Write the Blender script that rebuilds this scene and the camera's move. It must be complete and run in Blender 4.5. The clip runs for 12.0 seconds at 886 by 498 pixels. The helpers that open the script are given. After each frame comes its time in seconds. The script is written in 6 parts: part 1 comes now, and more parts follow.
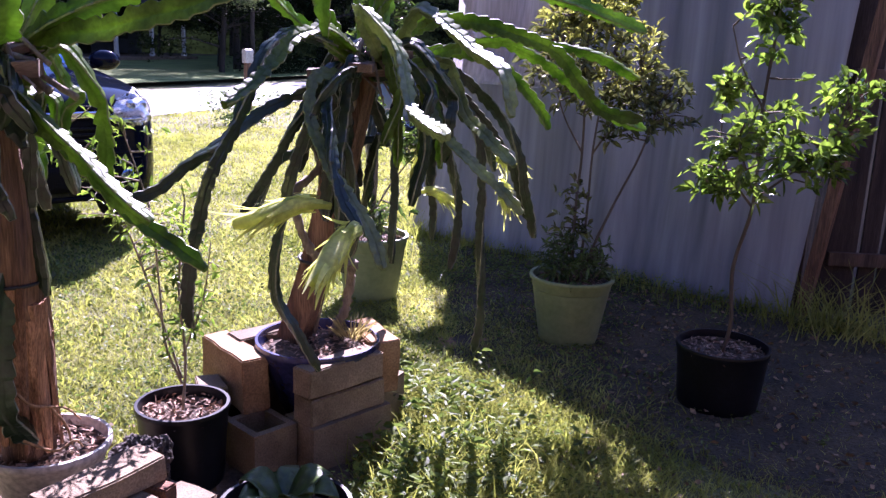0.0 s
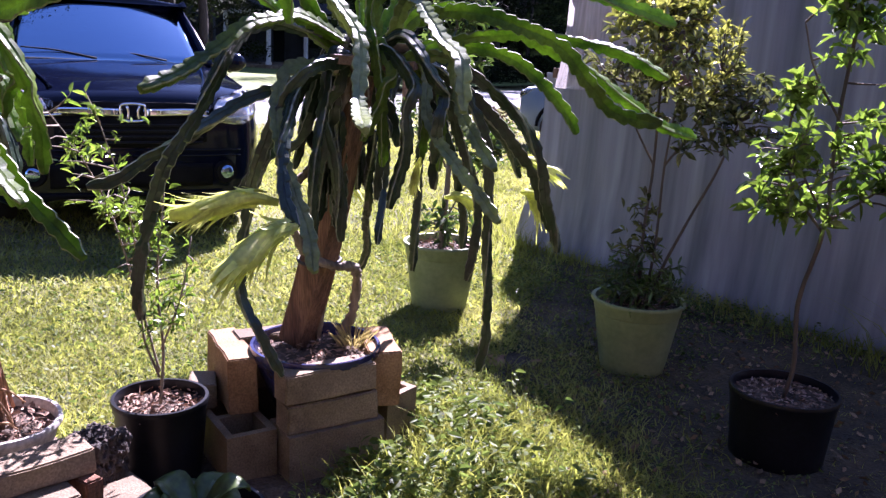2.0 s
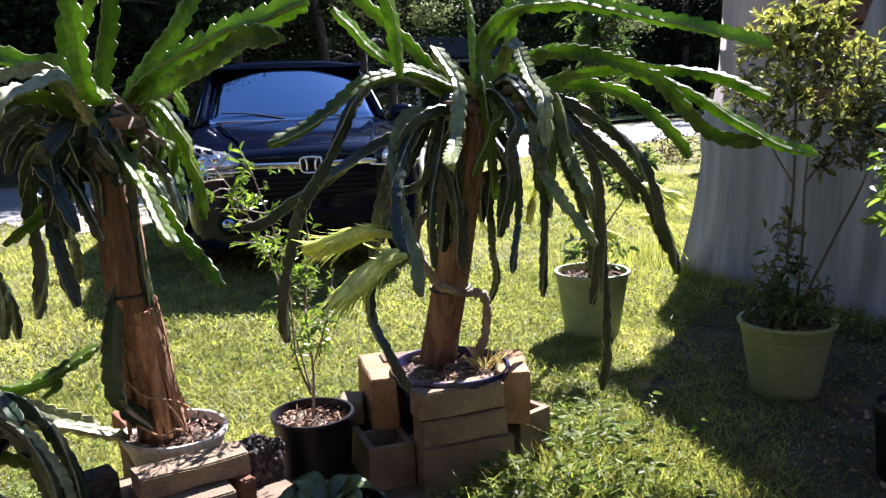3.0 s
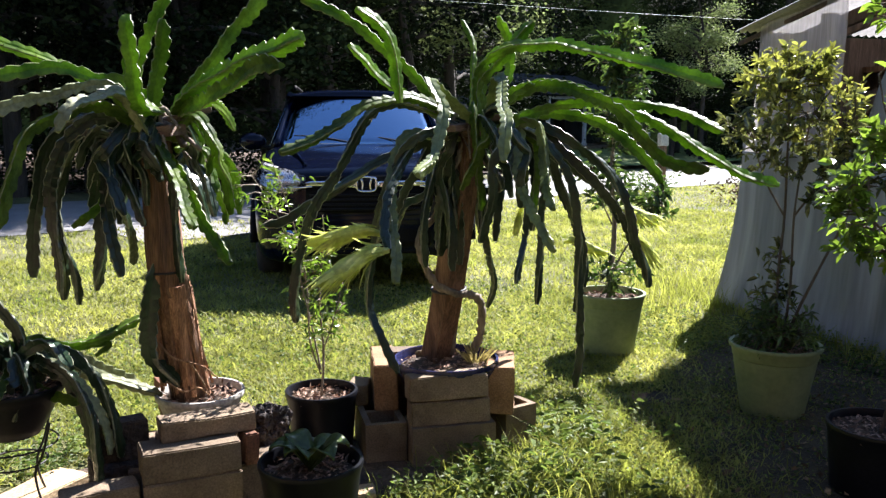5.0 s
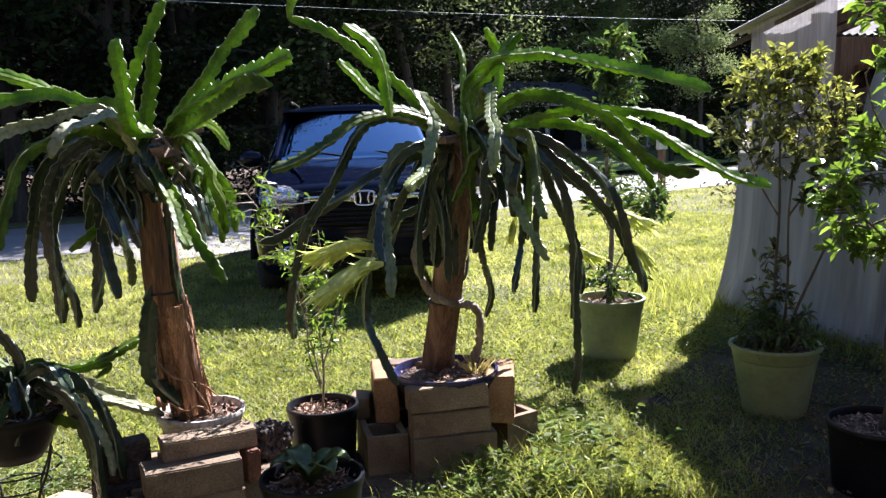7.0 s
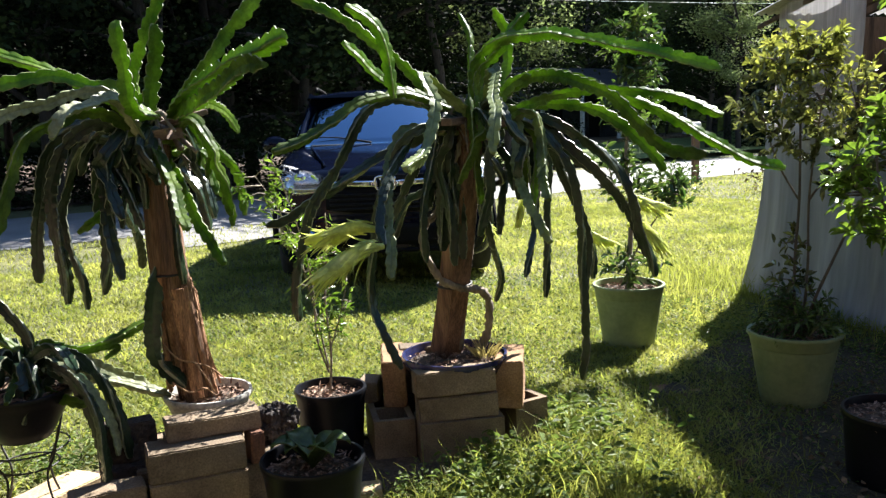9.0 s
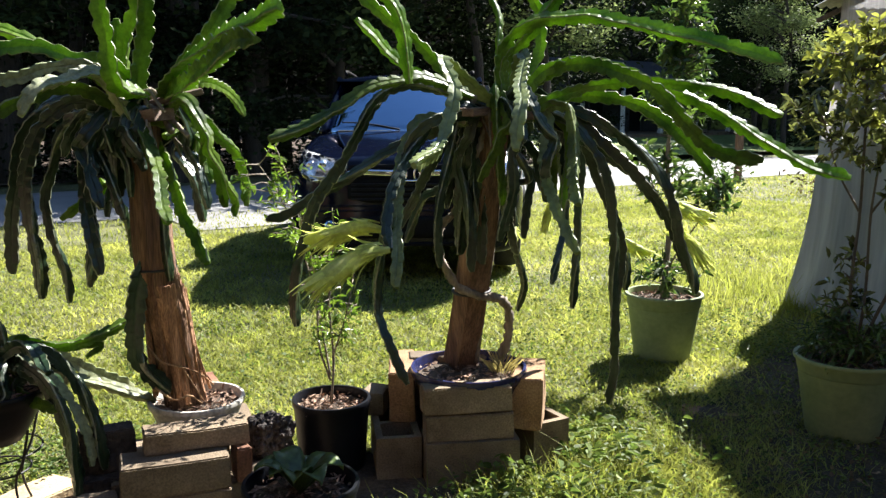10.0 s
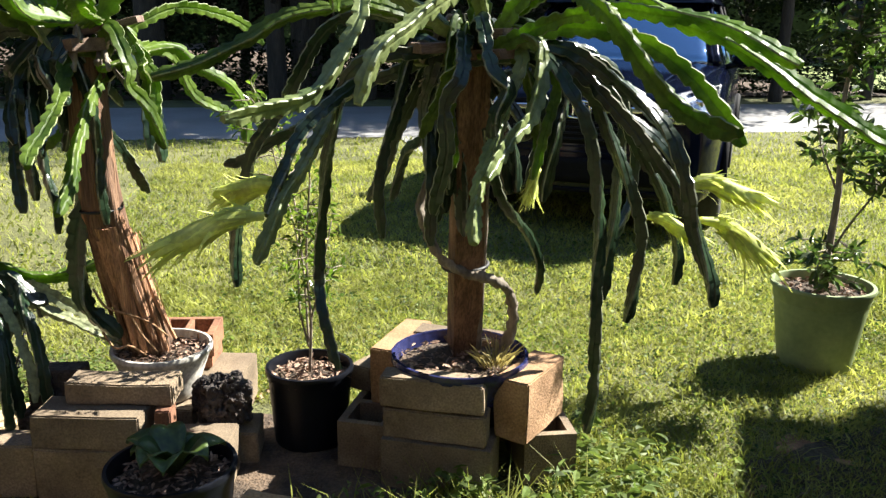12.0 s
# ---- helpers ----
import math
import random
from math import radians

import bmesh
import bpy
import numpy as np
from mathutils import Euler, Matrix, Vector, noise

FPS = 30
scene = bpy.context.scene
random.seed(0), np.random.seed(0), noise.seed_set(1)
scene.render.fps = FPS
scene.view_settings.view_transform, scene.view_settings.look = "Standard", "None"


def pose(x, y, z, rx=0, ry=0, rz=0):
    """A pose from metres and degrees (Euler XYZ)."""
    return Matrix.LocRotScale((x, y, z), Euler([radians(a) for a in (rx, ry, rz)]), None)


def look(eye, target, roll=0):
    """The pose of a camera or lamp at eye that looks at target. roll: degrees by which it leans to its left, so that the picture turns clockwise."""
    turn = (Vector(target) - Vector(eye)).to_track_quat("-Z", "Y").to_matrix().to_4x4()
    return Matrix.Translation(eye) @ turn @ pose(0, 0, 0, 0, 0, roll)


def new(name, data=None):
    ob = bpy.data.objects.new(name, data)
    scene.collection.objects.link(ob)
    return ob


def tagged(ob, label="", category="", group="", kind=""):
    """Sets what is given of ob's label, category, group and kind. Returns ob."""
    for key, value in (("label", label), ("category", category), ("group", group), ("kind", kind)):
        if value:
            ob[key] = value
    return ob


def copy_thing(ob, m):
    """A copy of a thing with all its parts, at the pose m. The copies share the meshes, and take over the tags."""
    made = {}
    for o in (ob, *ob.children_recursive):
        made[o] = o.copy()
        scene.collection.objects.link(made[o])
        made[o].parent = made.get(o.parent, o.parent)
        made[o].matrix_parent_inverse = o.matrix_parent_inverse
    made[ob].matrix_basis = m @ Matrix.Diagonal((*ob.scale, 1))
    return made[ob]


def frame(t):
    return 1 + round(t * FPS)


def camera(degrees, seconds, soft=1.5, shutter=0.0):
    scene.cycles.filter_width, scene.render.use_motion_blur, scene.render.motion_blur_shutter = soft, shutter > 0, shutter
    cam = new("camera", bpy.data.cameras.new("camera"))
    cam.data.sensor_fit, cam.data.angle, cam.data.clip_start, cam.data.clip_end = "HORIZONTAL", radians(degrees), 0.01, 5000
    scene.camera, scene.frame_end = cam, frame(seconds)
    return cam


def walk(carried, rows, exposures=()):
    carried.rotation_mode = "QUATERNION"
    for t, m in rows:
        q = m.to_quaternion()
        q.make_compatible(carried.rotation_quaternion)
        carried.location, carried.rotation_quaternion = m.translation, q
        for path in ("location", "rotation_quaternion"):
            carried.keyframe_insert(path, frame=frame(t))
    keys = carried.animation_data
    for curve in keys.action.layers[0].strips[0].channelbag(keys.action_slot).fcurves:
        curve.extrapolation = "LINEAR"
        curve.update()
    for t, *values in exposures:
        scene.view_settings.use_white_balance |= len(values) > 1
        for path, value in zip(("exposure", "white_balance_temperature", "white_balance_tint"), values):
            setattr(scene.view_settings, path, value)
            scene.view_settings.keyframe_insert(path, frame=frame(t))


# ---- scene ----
cam = camera(54.9, 12.0, 1.4)
# seconds, eye, target, roll
EXPOSURES = [(0, 2.52, 5500, 54), (1.5, 2.54, 5500, 54), (2.0, 2.48, 5620, 46), (2.4, 2.32, 5900, 32), (4.3, 2.29, 6000, 21), (5.0, 2.20, 6050, 18), (5.4, 2.14, 6080, 17), (6.1, 2.49, 5600, 34), (6.6, 2.46, 5650, 32), (7.2, 2.16, 6050, 19), (10, 2.14, 6250, 11), (12, 2.14, 6450, 9)]
PATH = [
    (0, (1.347, 0.513, 1.597), (0.686, 2.341, 1.125), 2.4),
    (0.5, (1.45, 0.627, 1.583), (0.704, 2.413, 1.081), -1.4),
    (1, (1.666, 0.712, 1.579), (0.707, 2.399, 1.095), -0.9),
    (1.5, (1.815, 0.815, 1.577), (0.801, 2.48, 1.128), 0.9),
    (2, (1.841, 1.008, 1.558), (0.803, 2.654, 1.096), 3.0),
    (2.5, (1.999, 1.056, 1.568), (0.733, 2.538, 1.117), -1.8),
    (2.7, (2.098, 1.038, 1.577), (0.727, 2.438, 1.174), -2.0),
    (4.3, (2.564, 0.918, 1.543), (1.104, 2.243, 1.205), -2.0),
    (4.5, (2.634, 0.92, 1.541), (1.156, 2.228, 1.22), -2.1),
    (5, (2.852, 0.97, 1.53), (1.291, 2.186, 1.233), 0.1),
    (5.5, (2.944, 1.011, 1.524), (1.348, 2.179, 1.23), -0.0),
    (6, (2.94, 0.997, 1.552), (1.348, 2.188, 1.338), -1.9),
    (6.5, (2.92, 1.002, 1.546), (1.358, 2.231, 1.324), -2.3),
    (7, (2.891, 0.989, 1.537), (1.322, 2.199, 1.264), -1.8),
    (9, (2.943, 1.109, 1.508), (1.326, 2.248, 1.21), -2.0),
    (9.5, (2.883, 1.184, 1.484), (1.256, 2.291, 1.132), -1.2),
    (10, (2.686, 1.373, 1.514), (1.028, 2.444, 1.189), 0.0),
    (10.5, (2.668, 1.686, 1.498), (0.974, 2.674, 1.103), -1.6),
    (11, (2.689, 2.058, 1.571), (0.899, 2.841, 1.142), -0.6),
    (11.5, (2.609, 2.423, 1.577), (0.751, 2.99, 1.098), -1.8),
    (12, (2.598, 2.755, 1.567), (0.699, 3.125, 1.059), 0.7),
]
walk(cam, [(t, look(eye, target, roll)) for t, eye, target, roll in PATH], EXPOSURES)

# ---- light: clear sky, sun behind the garden ----
SUN = Vector((-0.255, 0.80, 0.74)).normalized()
world = bpy.data.worlds.new("sky")
scene.world = world
world.use_nodes = True
sky = world.node_tree.nodes.new("ShaderNodeTexSky")
sky.sky_type, sky.sun_disc = "NISHITA", False
sky.dust_density, sky.ozone_density = 0.2, 3.0
sky.sun_elevation, sky.sun_rotation = math.asin(SUN.z), math.atan2(SUN.x, SUN.y)
background = world.node_tree.nodes["Background"]
background.inputs["Strength"].default_value = 0.051
world.node_tree.links.new(sky.outputs[0], background.inputs["Color"])
sun_data = bpy.data.lights.new("sun", "SUN")
sun_data.energy, sun_data.angle, sun_data.color = 5.0, radians(0.5), (1.0, 0.955, 0.86)
sun = new("sun", sun_data)
sun.matrix_world = look((0, 0, 30), Vector((0, 0, 30)) - SUN)


# ---- materials ----
def surface(name, dark, light, scale=8.0, fine=90.0, rough=0.8, bump=0.3, depth=0.01, metal=0.0, stretch=(1, 1, 1), through_light=0.0, vary=0.0, islands=0.0, stain=0.35, gloss=0.5, glow=None):
    """Two-scale noise between two base colours, fine relief, and variation from piece to piece."""
    m = bpy.data.materials.new(name)
    m.use_nodes = True
    n, link = m.node_tree.nodes, m.node_tree.links.new
    p = n["Principled BSDF"]
    coord = n.new("ShaderNodeTexCoord")
    mapping = n.new("ShaderNodeMapping")
    mapping.inputs["Scale"].default_value = stretch
    link(coord.outputs["Object"], mapping.inputs["Vector"])
    big, small = n.new("ShaderNodeTexNoise"), n.new("ShaderNodeTexNoise")
    big.inputs["Scale"].default_value, big.inputs["Detail"].default_value = scale, 6
    small.inputs["Scale"].default_value, small.inputs["Detail"].default_value = fine, 4
    for tex in (big, small):
        link(mapping.outputs[0], tex.inputs["Vector"])
    ramp = n.new("ShaderNodeValToRGB")
    ramp.color_ramp.elements[0].position, ramp.color_ramp.elements[1].position = 0.32, 0.68
    ramp.color_ramp.elements[0].color, ramp.color_ramp.elements[1].color = (*dark, 1), (*light, 1)
    link(big.outputs["Fac"], ramp.inputs["Fac"])
    grain = n.new("ShaderNodeMapRange")
    grain.inputs["From Min"].default_value, grain.inputs["From Max"].default_value = 0.3, 0.7
    grain.inputs["To Min"].default_value, grain.inputs["To Max"].default_value = 1 - stain, 1 + stain
    link(small.outputs["Fac"], grain.inputs["Value"])
    hsv = n.new("ShaderNodeHueSaturation")
    link(ramp.outputs["Color"], hsv.inputs["Color"])
    value = grain.outputs["Result"]
    for amount, node in ((vary, "ShaderNodeObjectInfo"), (islands, "ShaderNodeNewGeometry")):
        if amount:
            source = n.new(node)
            spread = n.new("ShaderNodeMapRange")
            spread.inputs["To Min"].default_value, spread.inputs["To Max"].default_value = 1 - amount, 1 + amount
            link(source.outputs["Random" if amount is vary else "Random Per Island"], spread.inputs["Value"])
            times = n.new("ShaderNodeMath")
            times.operation = "MULTIPLY"
            link(value, times.inputs[0])
            link(spread.outputs["Result"], times.inputs[1])
            value = times.outputs[0]
    link(value, hsv.inputs["Value"])
    link(hsv.outputs["Color"], p.inputs["Base Color"])
    p.inputs["Roughness"].default_value, p.inputs["Metallic"].default_value = rough, metal
    p.inputs["Specular IOR Level"].default_value = gloss
    if bump:
        b = n.new("ShaderNodeBump")
        b.inputs["Strength"].default_value, b.inputs["Distance"].default_value = bump, depth
        link(small.outputs["Fac"], b.inputs["Height"])
        link(b.outputs[0], p.inputs["Normal"])
    if through_light:
        t, mix = n.new("ShaderNodeBsdfTranslucent"), n.new("ShaderNodeMixShader")
        tint = n.new("ShaderNodeHueSaturation")
        tint.inputs["Saturation"].default_value, tint.inputs["Value"].default_value = 1.1, 1.5
        link(hsv.outputs["Color"], tint.inputs["Color"])
        link(tint.outputs["Color"], t.inputs["Color"])
        mix.inputs["Fac"].default_value = through_light
        link(p.outputs[0], mix.inputs[1])
        link(t.outputs[0], mix.inputs[2])
        link(mix.outputs[0], n["Material Output"].inputs["Surface"])
    return m


def glass(name, tint=(0.9, 0.95, 1.0), rough=0.0):
    m = bpy.data.materials.new(name)
    m.use_nodes = True
    p = m.node_tree.nodes["Principled BSDF"]
    p.inputs["Base Color"].default_value = (*tint, 1)
    p.inputs["Transmission Weight"].default_value, p.inputs["Roughness"].default_value, p.inputs["IOR"].default_value = 1.0, rough, 1.5
    return m


LAWN = surface("lawn_ground", (0.068, 0.074, 0.024), (0.150, 0.150, 0.050), 1.6, 60, 0.95, 0.8, 0.03, stain=0.5)
TURF = surface("distant_turf", (0.085, 0.130, 0.022), (0.185, 0.235, 0.050), 0.8, 25, 0.9, 0.6, 0.02, stain=0.35)
GRASS = surface("grass_blade", (0.142, 0.172, 0.036), (0.335, 0.342, 0.096), 1.3, 6, 0.55, 0, through_light=0.48, islands=0.22, gloss=0.20)
WEED = surface("weed_leaf", (0.050, 0.090, 0.022), (0.150, 0.190, 0.050), 4, 40, 0.55, 0, through_light=0.38, islands=0.45, gloss=0.22)
SOIL = surface("soil", (0.035, 0.025, 0.018), (0.12, 0.08, 0.05), 7, 70, 0.95, 0.9, 0.02)
DRY = surface("bare_dirt", (0.20, 0.105, 0.052), (0.36, 0.22, 0.115), 5, 60, 0.95, 0.7, 0.015)
ASPHALT = surface("asphalt", (0.17, 0.166, 0.165), (0.26, 0.255, 0.25), 0.7, 150, 0.9, 0.4, 0.008, stain=0.2)
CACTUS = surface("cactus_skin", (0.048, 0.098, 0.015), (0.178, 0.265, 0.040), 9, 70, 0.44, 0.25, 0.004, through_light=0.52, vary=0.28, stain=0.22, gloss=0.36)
# shade of the hanging stems put into a near-black copy of the skin
CACTUS_SHADE = surface("shaded_cactus_skin", (0.006, 0.017, 0.008), (0.022, 0.044, 0.020), 8, 60, 0.30, 0.30, 0.005, through_light=0.05, vary=0.3, gloss=0.5)
# paler copy of the skin with the sunlit look put into its colour
CACTUS_PALE = surface("sunlit_cactus_skin", (0.105, 0.150, 0.052), (0.29, 0.345, 0.13), 9, 60, 0.36, 0.3, 0.004, through_light=0.30, vary=0.2, stain=0.22, gloss=0.6)
# dusty grey-green, whitened to put sunlight on the stems
CACTUS_GREY = surface("dusty_sunlit_cactus_skin", (0.17, 0.20, 0.10), (0.36, 0.38, 0.21), 10, 60, 0.55, 0.35, 0.004, through_light=0.15, vary=0.2)
CACTUS_EDGE = surface("corky_edge", (0.10, 0.14, 0.045), (0.21, 0.24, 0.09), 20, 90, 0.6, 0.3, 0.003)
# corky edges of the shade-dark stems, paled as sunlit rims
SHADE_STEM_EDGE = surface("shade_stem_corky_edge", (0.07, 0.085, 0.055), (0.21, 0.22, 0.15), 20, 90, 0.34, 0.3, 0.003, gloss=0.6)
BARK = surface("woody_stem", (0.11, 0.09, 0.07), (0.30, 0.25, 0.19), 14, 80, 0.9, 0.8, 0.008, stretch=(1, 1, 0.25))
ROOT = surface("fibrous_root", (0.20, 0.11, 0.055), (0.40, 0.24, 0.12), 30, 120, 0.9, 0.4, 0.003, stretch=(1, 1, 0.2))
POST = surface("cedar_post", (0.085, 0.042, 0.024), (0.23, 0.13, 0.072), 10, 60, 0.85, 0.9, 0.01, stretch=(3, 3, 0.22), stain=0.45)
SHAG = surface("shaggy_bark", (0.17, 0.080, 0.040), (0.46, 0.25, 0.135), 14, 90, 0.9, 0.9, 0.008, stretch=(3, 3, 0.2), vary=0.35, stain=0.45)
BOARD = surface("weathered_board", (0.075, 0.044, 0.030), (0.215, 0.145, 0.105), 8, 90, 0.8, 0.6, 0.005, stretch=(0.6, 3, 3), vary=0.25)
FLOWER = surface("wilted_petal", (0.42, 0.47, 0.11), (0.68, 0.71, 0.25), 12, 60, 0.6, 0.2, 0.003, through_light=0.4, islands=0.25, stain=0.15)
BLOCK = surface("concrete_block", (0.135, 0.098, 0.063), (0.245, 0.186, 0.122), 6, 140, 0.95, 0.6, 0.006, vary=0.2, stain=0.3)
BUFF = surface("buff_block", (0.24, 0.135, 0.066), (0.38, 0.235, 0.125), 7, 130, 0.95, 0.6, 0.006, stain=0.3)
BRICK = surface("red_brick", (0.16, 0.068, 0.038), (0.31, 0.145, 0.075), 9, 120, 0.92, 0.6, 0.005, vary=0.25)
ROCK = surface("lava_rock", (0.025, 0.02, 0.018), (0.085, 0.065, 0.055), 14, 60, 0.92, 1.0, 0.02)
SLAB = surface("sandy_paver", (0.34, 0.24, 0.13), (0.50, 0.38, 0.23), 5, 90, 0.95, 0.5, 0.006, vary=0.15)
POT_GREEN = surface("sage_plastic", (0.165, 0.212, 0.095), (0.23, 0.275, 0.135), 5, 40, 0.5, 0.08, 0.002, stain=0.1)
POT_BLACK = surface("black_plastic", (0.003, 0.0035, 0.006), (0.007, 0.008, 0.012), 6, 60, 0.40, 0.08, 0.002, gloss=0.22)
POT_BLUE = surface("blue_glaze", (0.012, 0.014, 0.05), (0.03, 0.035, 0.11), 6, 40, 0.25, 0.05, 0.002)
POT_WHITE = surface("white_plastic", (0.36, 0.34, 0.30), (0.58, 0.55, 0.50), 5, 60, 0.6, 0.1, 0.002)
MULCH = surface("wood_chips", (0.16, 0.09, 0.06), (0.42, 0.29, 0.21), 30, 120, 0.9, 0.5, 0.004, islands=0.45)
WIRE = surface("black_wire", (0.012, 0.012, 0.012), (0.03, 0.028, 0.025), 20, 90, 0.6, 0.2, 0.002)
LEAF = surface("glossy_leaf", (0.050, 0.098, 0.015), (0.145, 0.21, 0.038), 5, 50, 0.25, 0, through_light=0.46, islands=0.5, gloss=0.9)
LEAF_BAY = surface("leathery_leaf", (0.045, 0.062, 0.020), (0.145, 0.155, 0.052), 5, 50, 0.24, 0, through_light=0.28, islands=0.55, gloss=0.9)
LEAF_GOLD = surface("gold_leaf", (0.095, 0.115, 0.022), (0.31, 0.315, 0.085), 5, 50, 0.20, 0, through_light=0.40, islands=0.5, gloss=1.0)
LEAF_DARK = surface("dark_leaf", (0.028, 0.062, 0.014), (0.098, 0.145, 0.034), 5, 50, 0.36, 0, through_light=0.30, islands=0.5, gloss=0.6)
# near-black leaves hold the wood's shade, the paler copy its sunlit crowns
LEAF_WOOD_SHADE = surface("shaded_wood_leaf", (0.003, 0.005, 0.003), (0.022, 0.034, 0.012), 0.30, 3, 0.75, 0, through_light=0.10, islands=0.30, vary=0.45, gloss=0.03)
LEAF_SUNLIT = surface("sunlit_tree_leaf", (0.065, 0.095, 0.034), (0.21, 0.25, 0.105), 0.7, 5, 0.6, 0, through_light=0.42, islands=0.4, gloss=0.15)
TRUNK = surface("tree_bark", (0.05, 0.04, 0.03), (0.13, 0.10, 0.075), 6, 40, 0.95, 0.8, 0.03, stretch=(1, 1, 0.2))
# bark darkened so the trunks sink into the wood's shade
WOOD_TRUNK_SHADE = surface("shaded_wood_bark", (0.016, 0.013, 0.010), (0.045, 0.036, 0.028), 6, 40, 0.95, 0.8, 0.03, stretch=(1, 1, 0.2))
TARP = surface("grey_tarp", (0.165, 0.174, 0.188), (0.345, 0.35, 0.36), 2.6, 9, 0.6, 0.06, 0.004, stretch=(2, 2, 0.10), through_light=0.12, stain=0.16)
PLASTIC = surface("milky_plastic_sheet", (0.50, 0.48, 0.48), (0.80, 0.77, 0.76), 3, 25, 0.30, 0.15, 0.004, stretch=(2, 2, 0.12), through_light=0.55, stain=0.2)
TIN = surface("galvanised_tin", (0.22, 0.22, 0.22), (0.42, 0.42, 0.41), 3, 40, 0.5, 0.1, 0.002, metal=0.5, stain=0.2)
PANEL = surface("white_roof_panel", (0.36, 0.35, 0.35), (0.50, 0.49, 0.48), 2, 30, 0.5, 0.1, 0.002, through_light=0.22, stain=0.2)
# turf colour darkened to deepen the shade the shed casts
SHADE_TURF = surface("shade_dark_turf", (0.022, 0.019, 0.010), (0.070, 0.054, 0.026), 4, 60, 0.95, 0.9, 0.02, stain=0.5)
LITTER = surface("dead_leaf", (0.10, 0.065, 0.03), (0.26, 0.18, 0.10), 6, 60, 0.85, 0, islands=0.5)
TIMBER = surface("dark_timber", (0.05, 0.032, 0.022), (0.15, 0.10, 0.07), 6, 60, 0.9, 0.7, 0.006, stretch=(3, 3, 0.25), vary=0.25)
FENCE = surface("dark_fence_board", (0.016, 0.012, 0.012), (0.052, 0.036, 0.030), 6, 60, 0.9, 0.7, 0.006, stretch=(3, 3, 0.25), vary=0.3)
PAINT = surface("dark_blue_car_paint", (0.002, 0.003, 0.010), (0.003, 0.005, 0.014), 3, 300, 0.08, 0, stain=0.1, gloss=0.20)
PAINT_PALE = surface("pale_blue_car_paint", (0.14, 0.19, 0.27), (0.17, 0.22, 0.31), 3, 300, 0.2, 0, stain=0.05, gloss=0.8)
TRIM = surface("black_trim", (0.004, 0.004, 0.005), (0.008, 0.008, 0.009), 6, 90, 0.75, 0.1, 0.001, gloss=0.1)
CHROME = surface("chrome", (0.70, 0.71, 0.73), (0.80, 0.81, 0.83), 6, 90, 0.09, 0, metal=1.0, stain=0.03)
RUBBER = surface("tyre_rubber", (0.014, 0.014, 0.014), (0.03, 0.03, 0.03), 9, 80, 0.85, 0.4, 0.003)
LAMP_BACK = surface("lamp_reflector", (0.30, 0.31, 0.33), (0.55, 0.56, 0.58), 12, 60, 0.25, 0.1, 0.002, metal=0.8)
SEAT = surface("seat_cloth", (0.015, 0.015, 0.017), (0.035, 0.034, 0.036), 9, 90, 0.9, 0.2, 0.002)
SIDING = surface("grey_blue_siding", (0.030, 0.035, 0.044), (0.055, 0.062, 0.074), 1, 30, 0.8, 0.15, 0.003)
WHITE = surface("white_paint", (0.66, 0.66, 0.64), (0.78, 0.78, 0.76), 3, 60, 0.6, 0.1, 0.002)
SHINGLE = surface("roof_shingle", (0.010, 0.010, 0.011), (0.024, 0.022, 0.022), 3, 40, 0.95, 0.5, 0.006)
mix = PLASTIC.node_tree.nodes.new("ShaderNodeMixShader")
clear = PLASTIC.node_tree.nodes.new("ShaderNodeBsdfTransparent")
mix.inputs["Fac"].default_value = 0.66
plastic_out = PLASTIC.node_tree.nodes["Material Output"].inputs["Surface"]
PLASTIC.node_tree.links.new(plastic_out.links[0].from_socket, mix.inputs[1])
PLASTIC.node_tree.links.new(clear.outputs[0], mix.inputs[2])
PLASTIC.node_tree.links.new(mix.outputs[0], plastic_out)
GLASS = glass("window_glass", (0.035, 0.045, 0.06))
# high IOR and blue specular tint put extra sky reflection into the glass
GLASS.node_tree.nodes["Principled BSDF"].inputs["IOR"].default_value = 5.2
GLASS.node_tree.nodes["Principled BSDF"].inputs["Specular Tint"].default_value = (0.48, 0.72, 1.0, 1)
LENS = glass("lamp_glass", (0.95, 0.97, 1.0), 0.03)


# ---- builders ----
def part(name, bm, material, parent=None, label="", smooth=False):
    me = bpy.data.meshes.new(name)
    if smooth:
        for f in bm.faces:
            f.smooth = True
    bm.to_mesh(me)
    bm.free()
    me.materials.append(material)
    ob = new(name, me)
    if parent is not None:
        ob.parent = parent
    return tagged(ob, label)


def raw(name, verts, faces, material, parent=None, label="", smooth=False):
    me = bpy.data.meshes.new(name)
    me.from_pydata([tuple(v) for v in verts], [], faces)
    me.materials.append(material)
    if smooth:
        me.polygons.foreach_set("use_smooth", [True] * len(me.polygons))
    me.update()
    ob = new(name, me)
    if parent is not None:
        ob.parent = parent
    return tagged(ob, label)


def thing(name, place, label, category, group="", rz=0.0, kind=""):
    ob = new(name)
    ob.matrix_world = pose(*place, 0, 0, rz)
    ob.empty_display_size = 0.1
    return tagged(ob, label, category, group, kind)


def box(bm, size, at=(0, 0, 0), turn=None, bevel=0.0, jitter=0.0, rng=None):
    """A box of that size centred at a place, its edges bevelled and slightly worn."""
    r = bmesh.ops.create_cube(bm, size=1.0)
    vs = r["verts"]
    m = Matrix.Translation(at) @ (turn.to_4x4() if turn else Matrix()) @ Matrix.Diagonal((*size, 1))
    bmesh.ops.transform(bm, matrix=m, verts=vs)
    if jitter:
        for v in vs:
            v.co += Vector([rng.uniform(-jitter, jitter) for _ in range(3)])
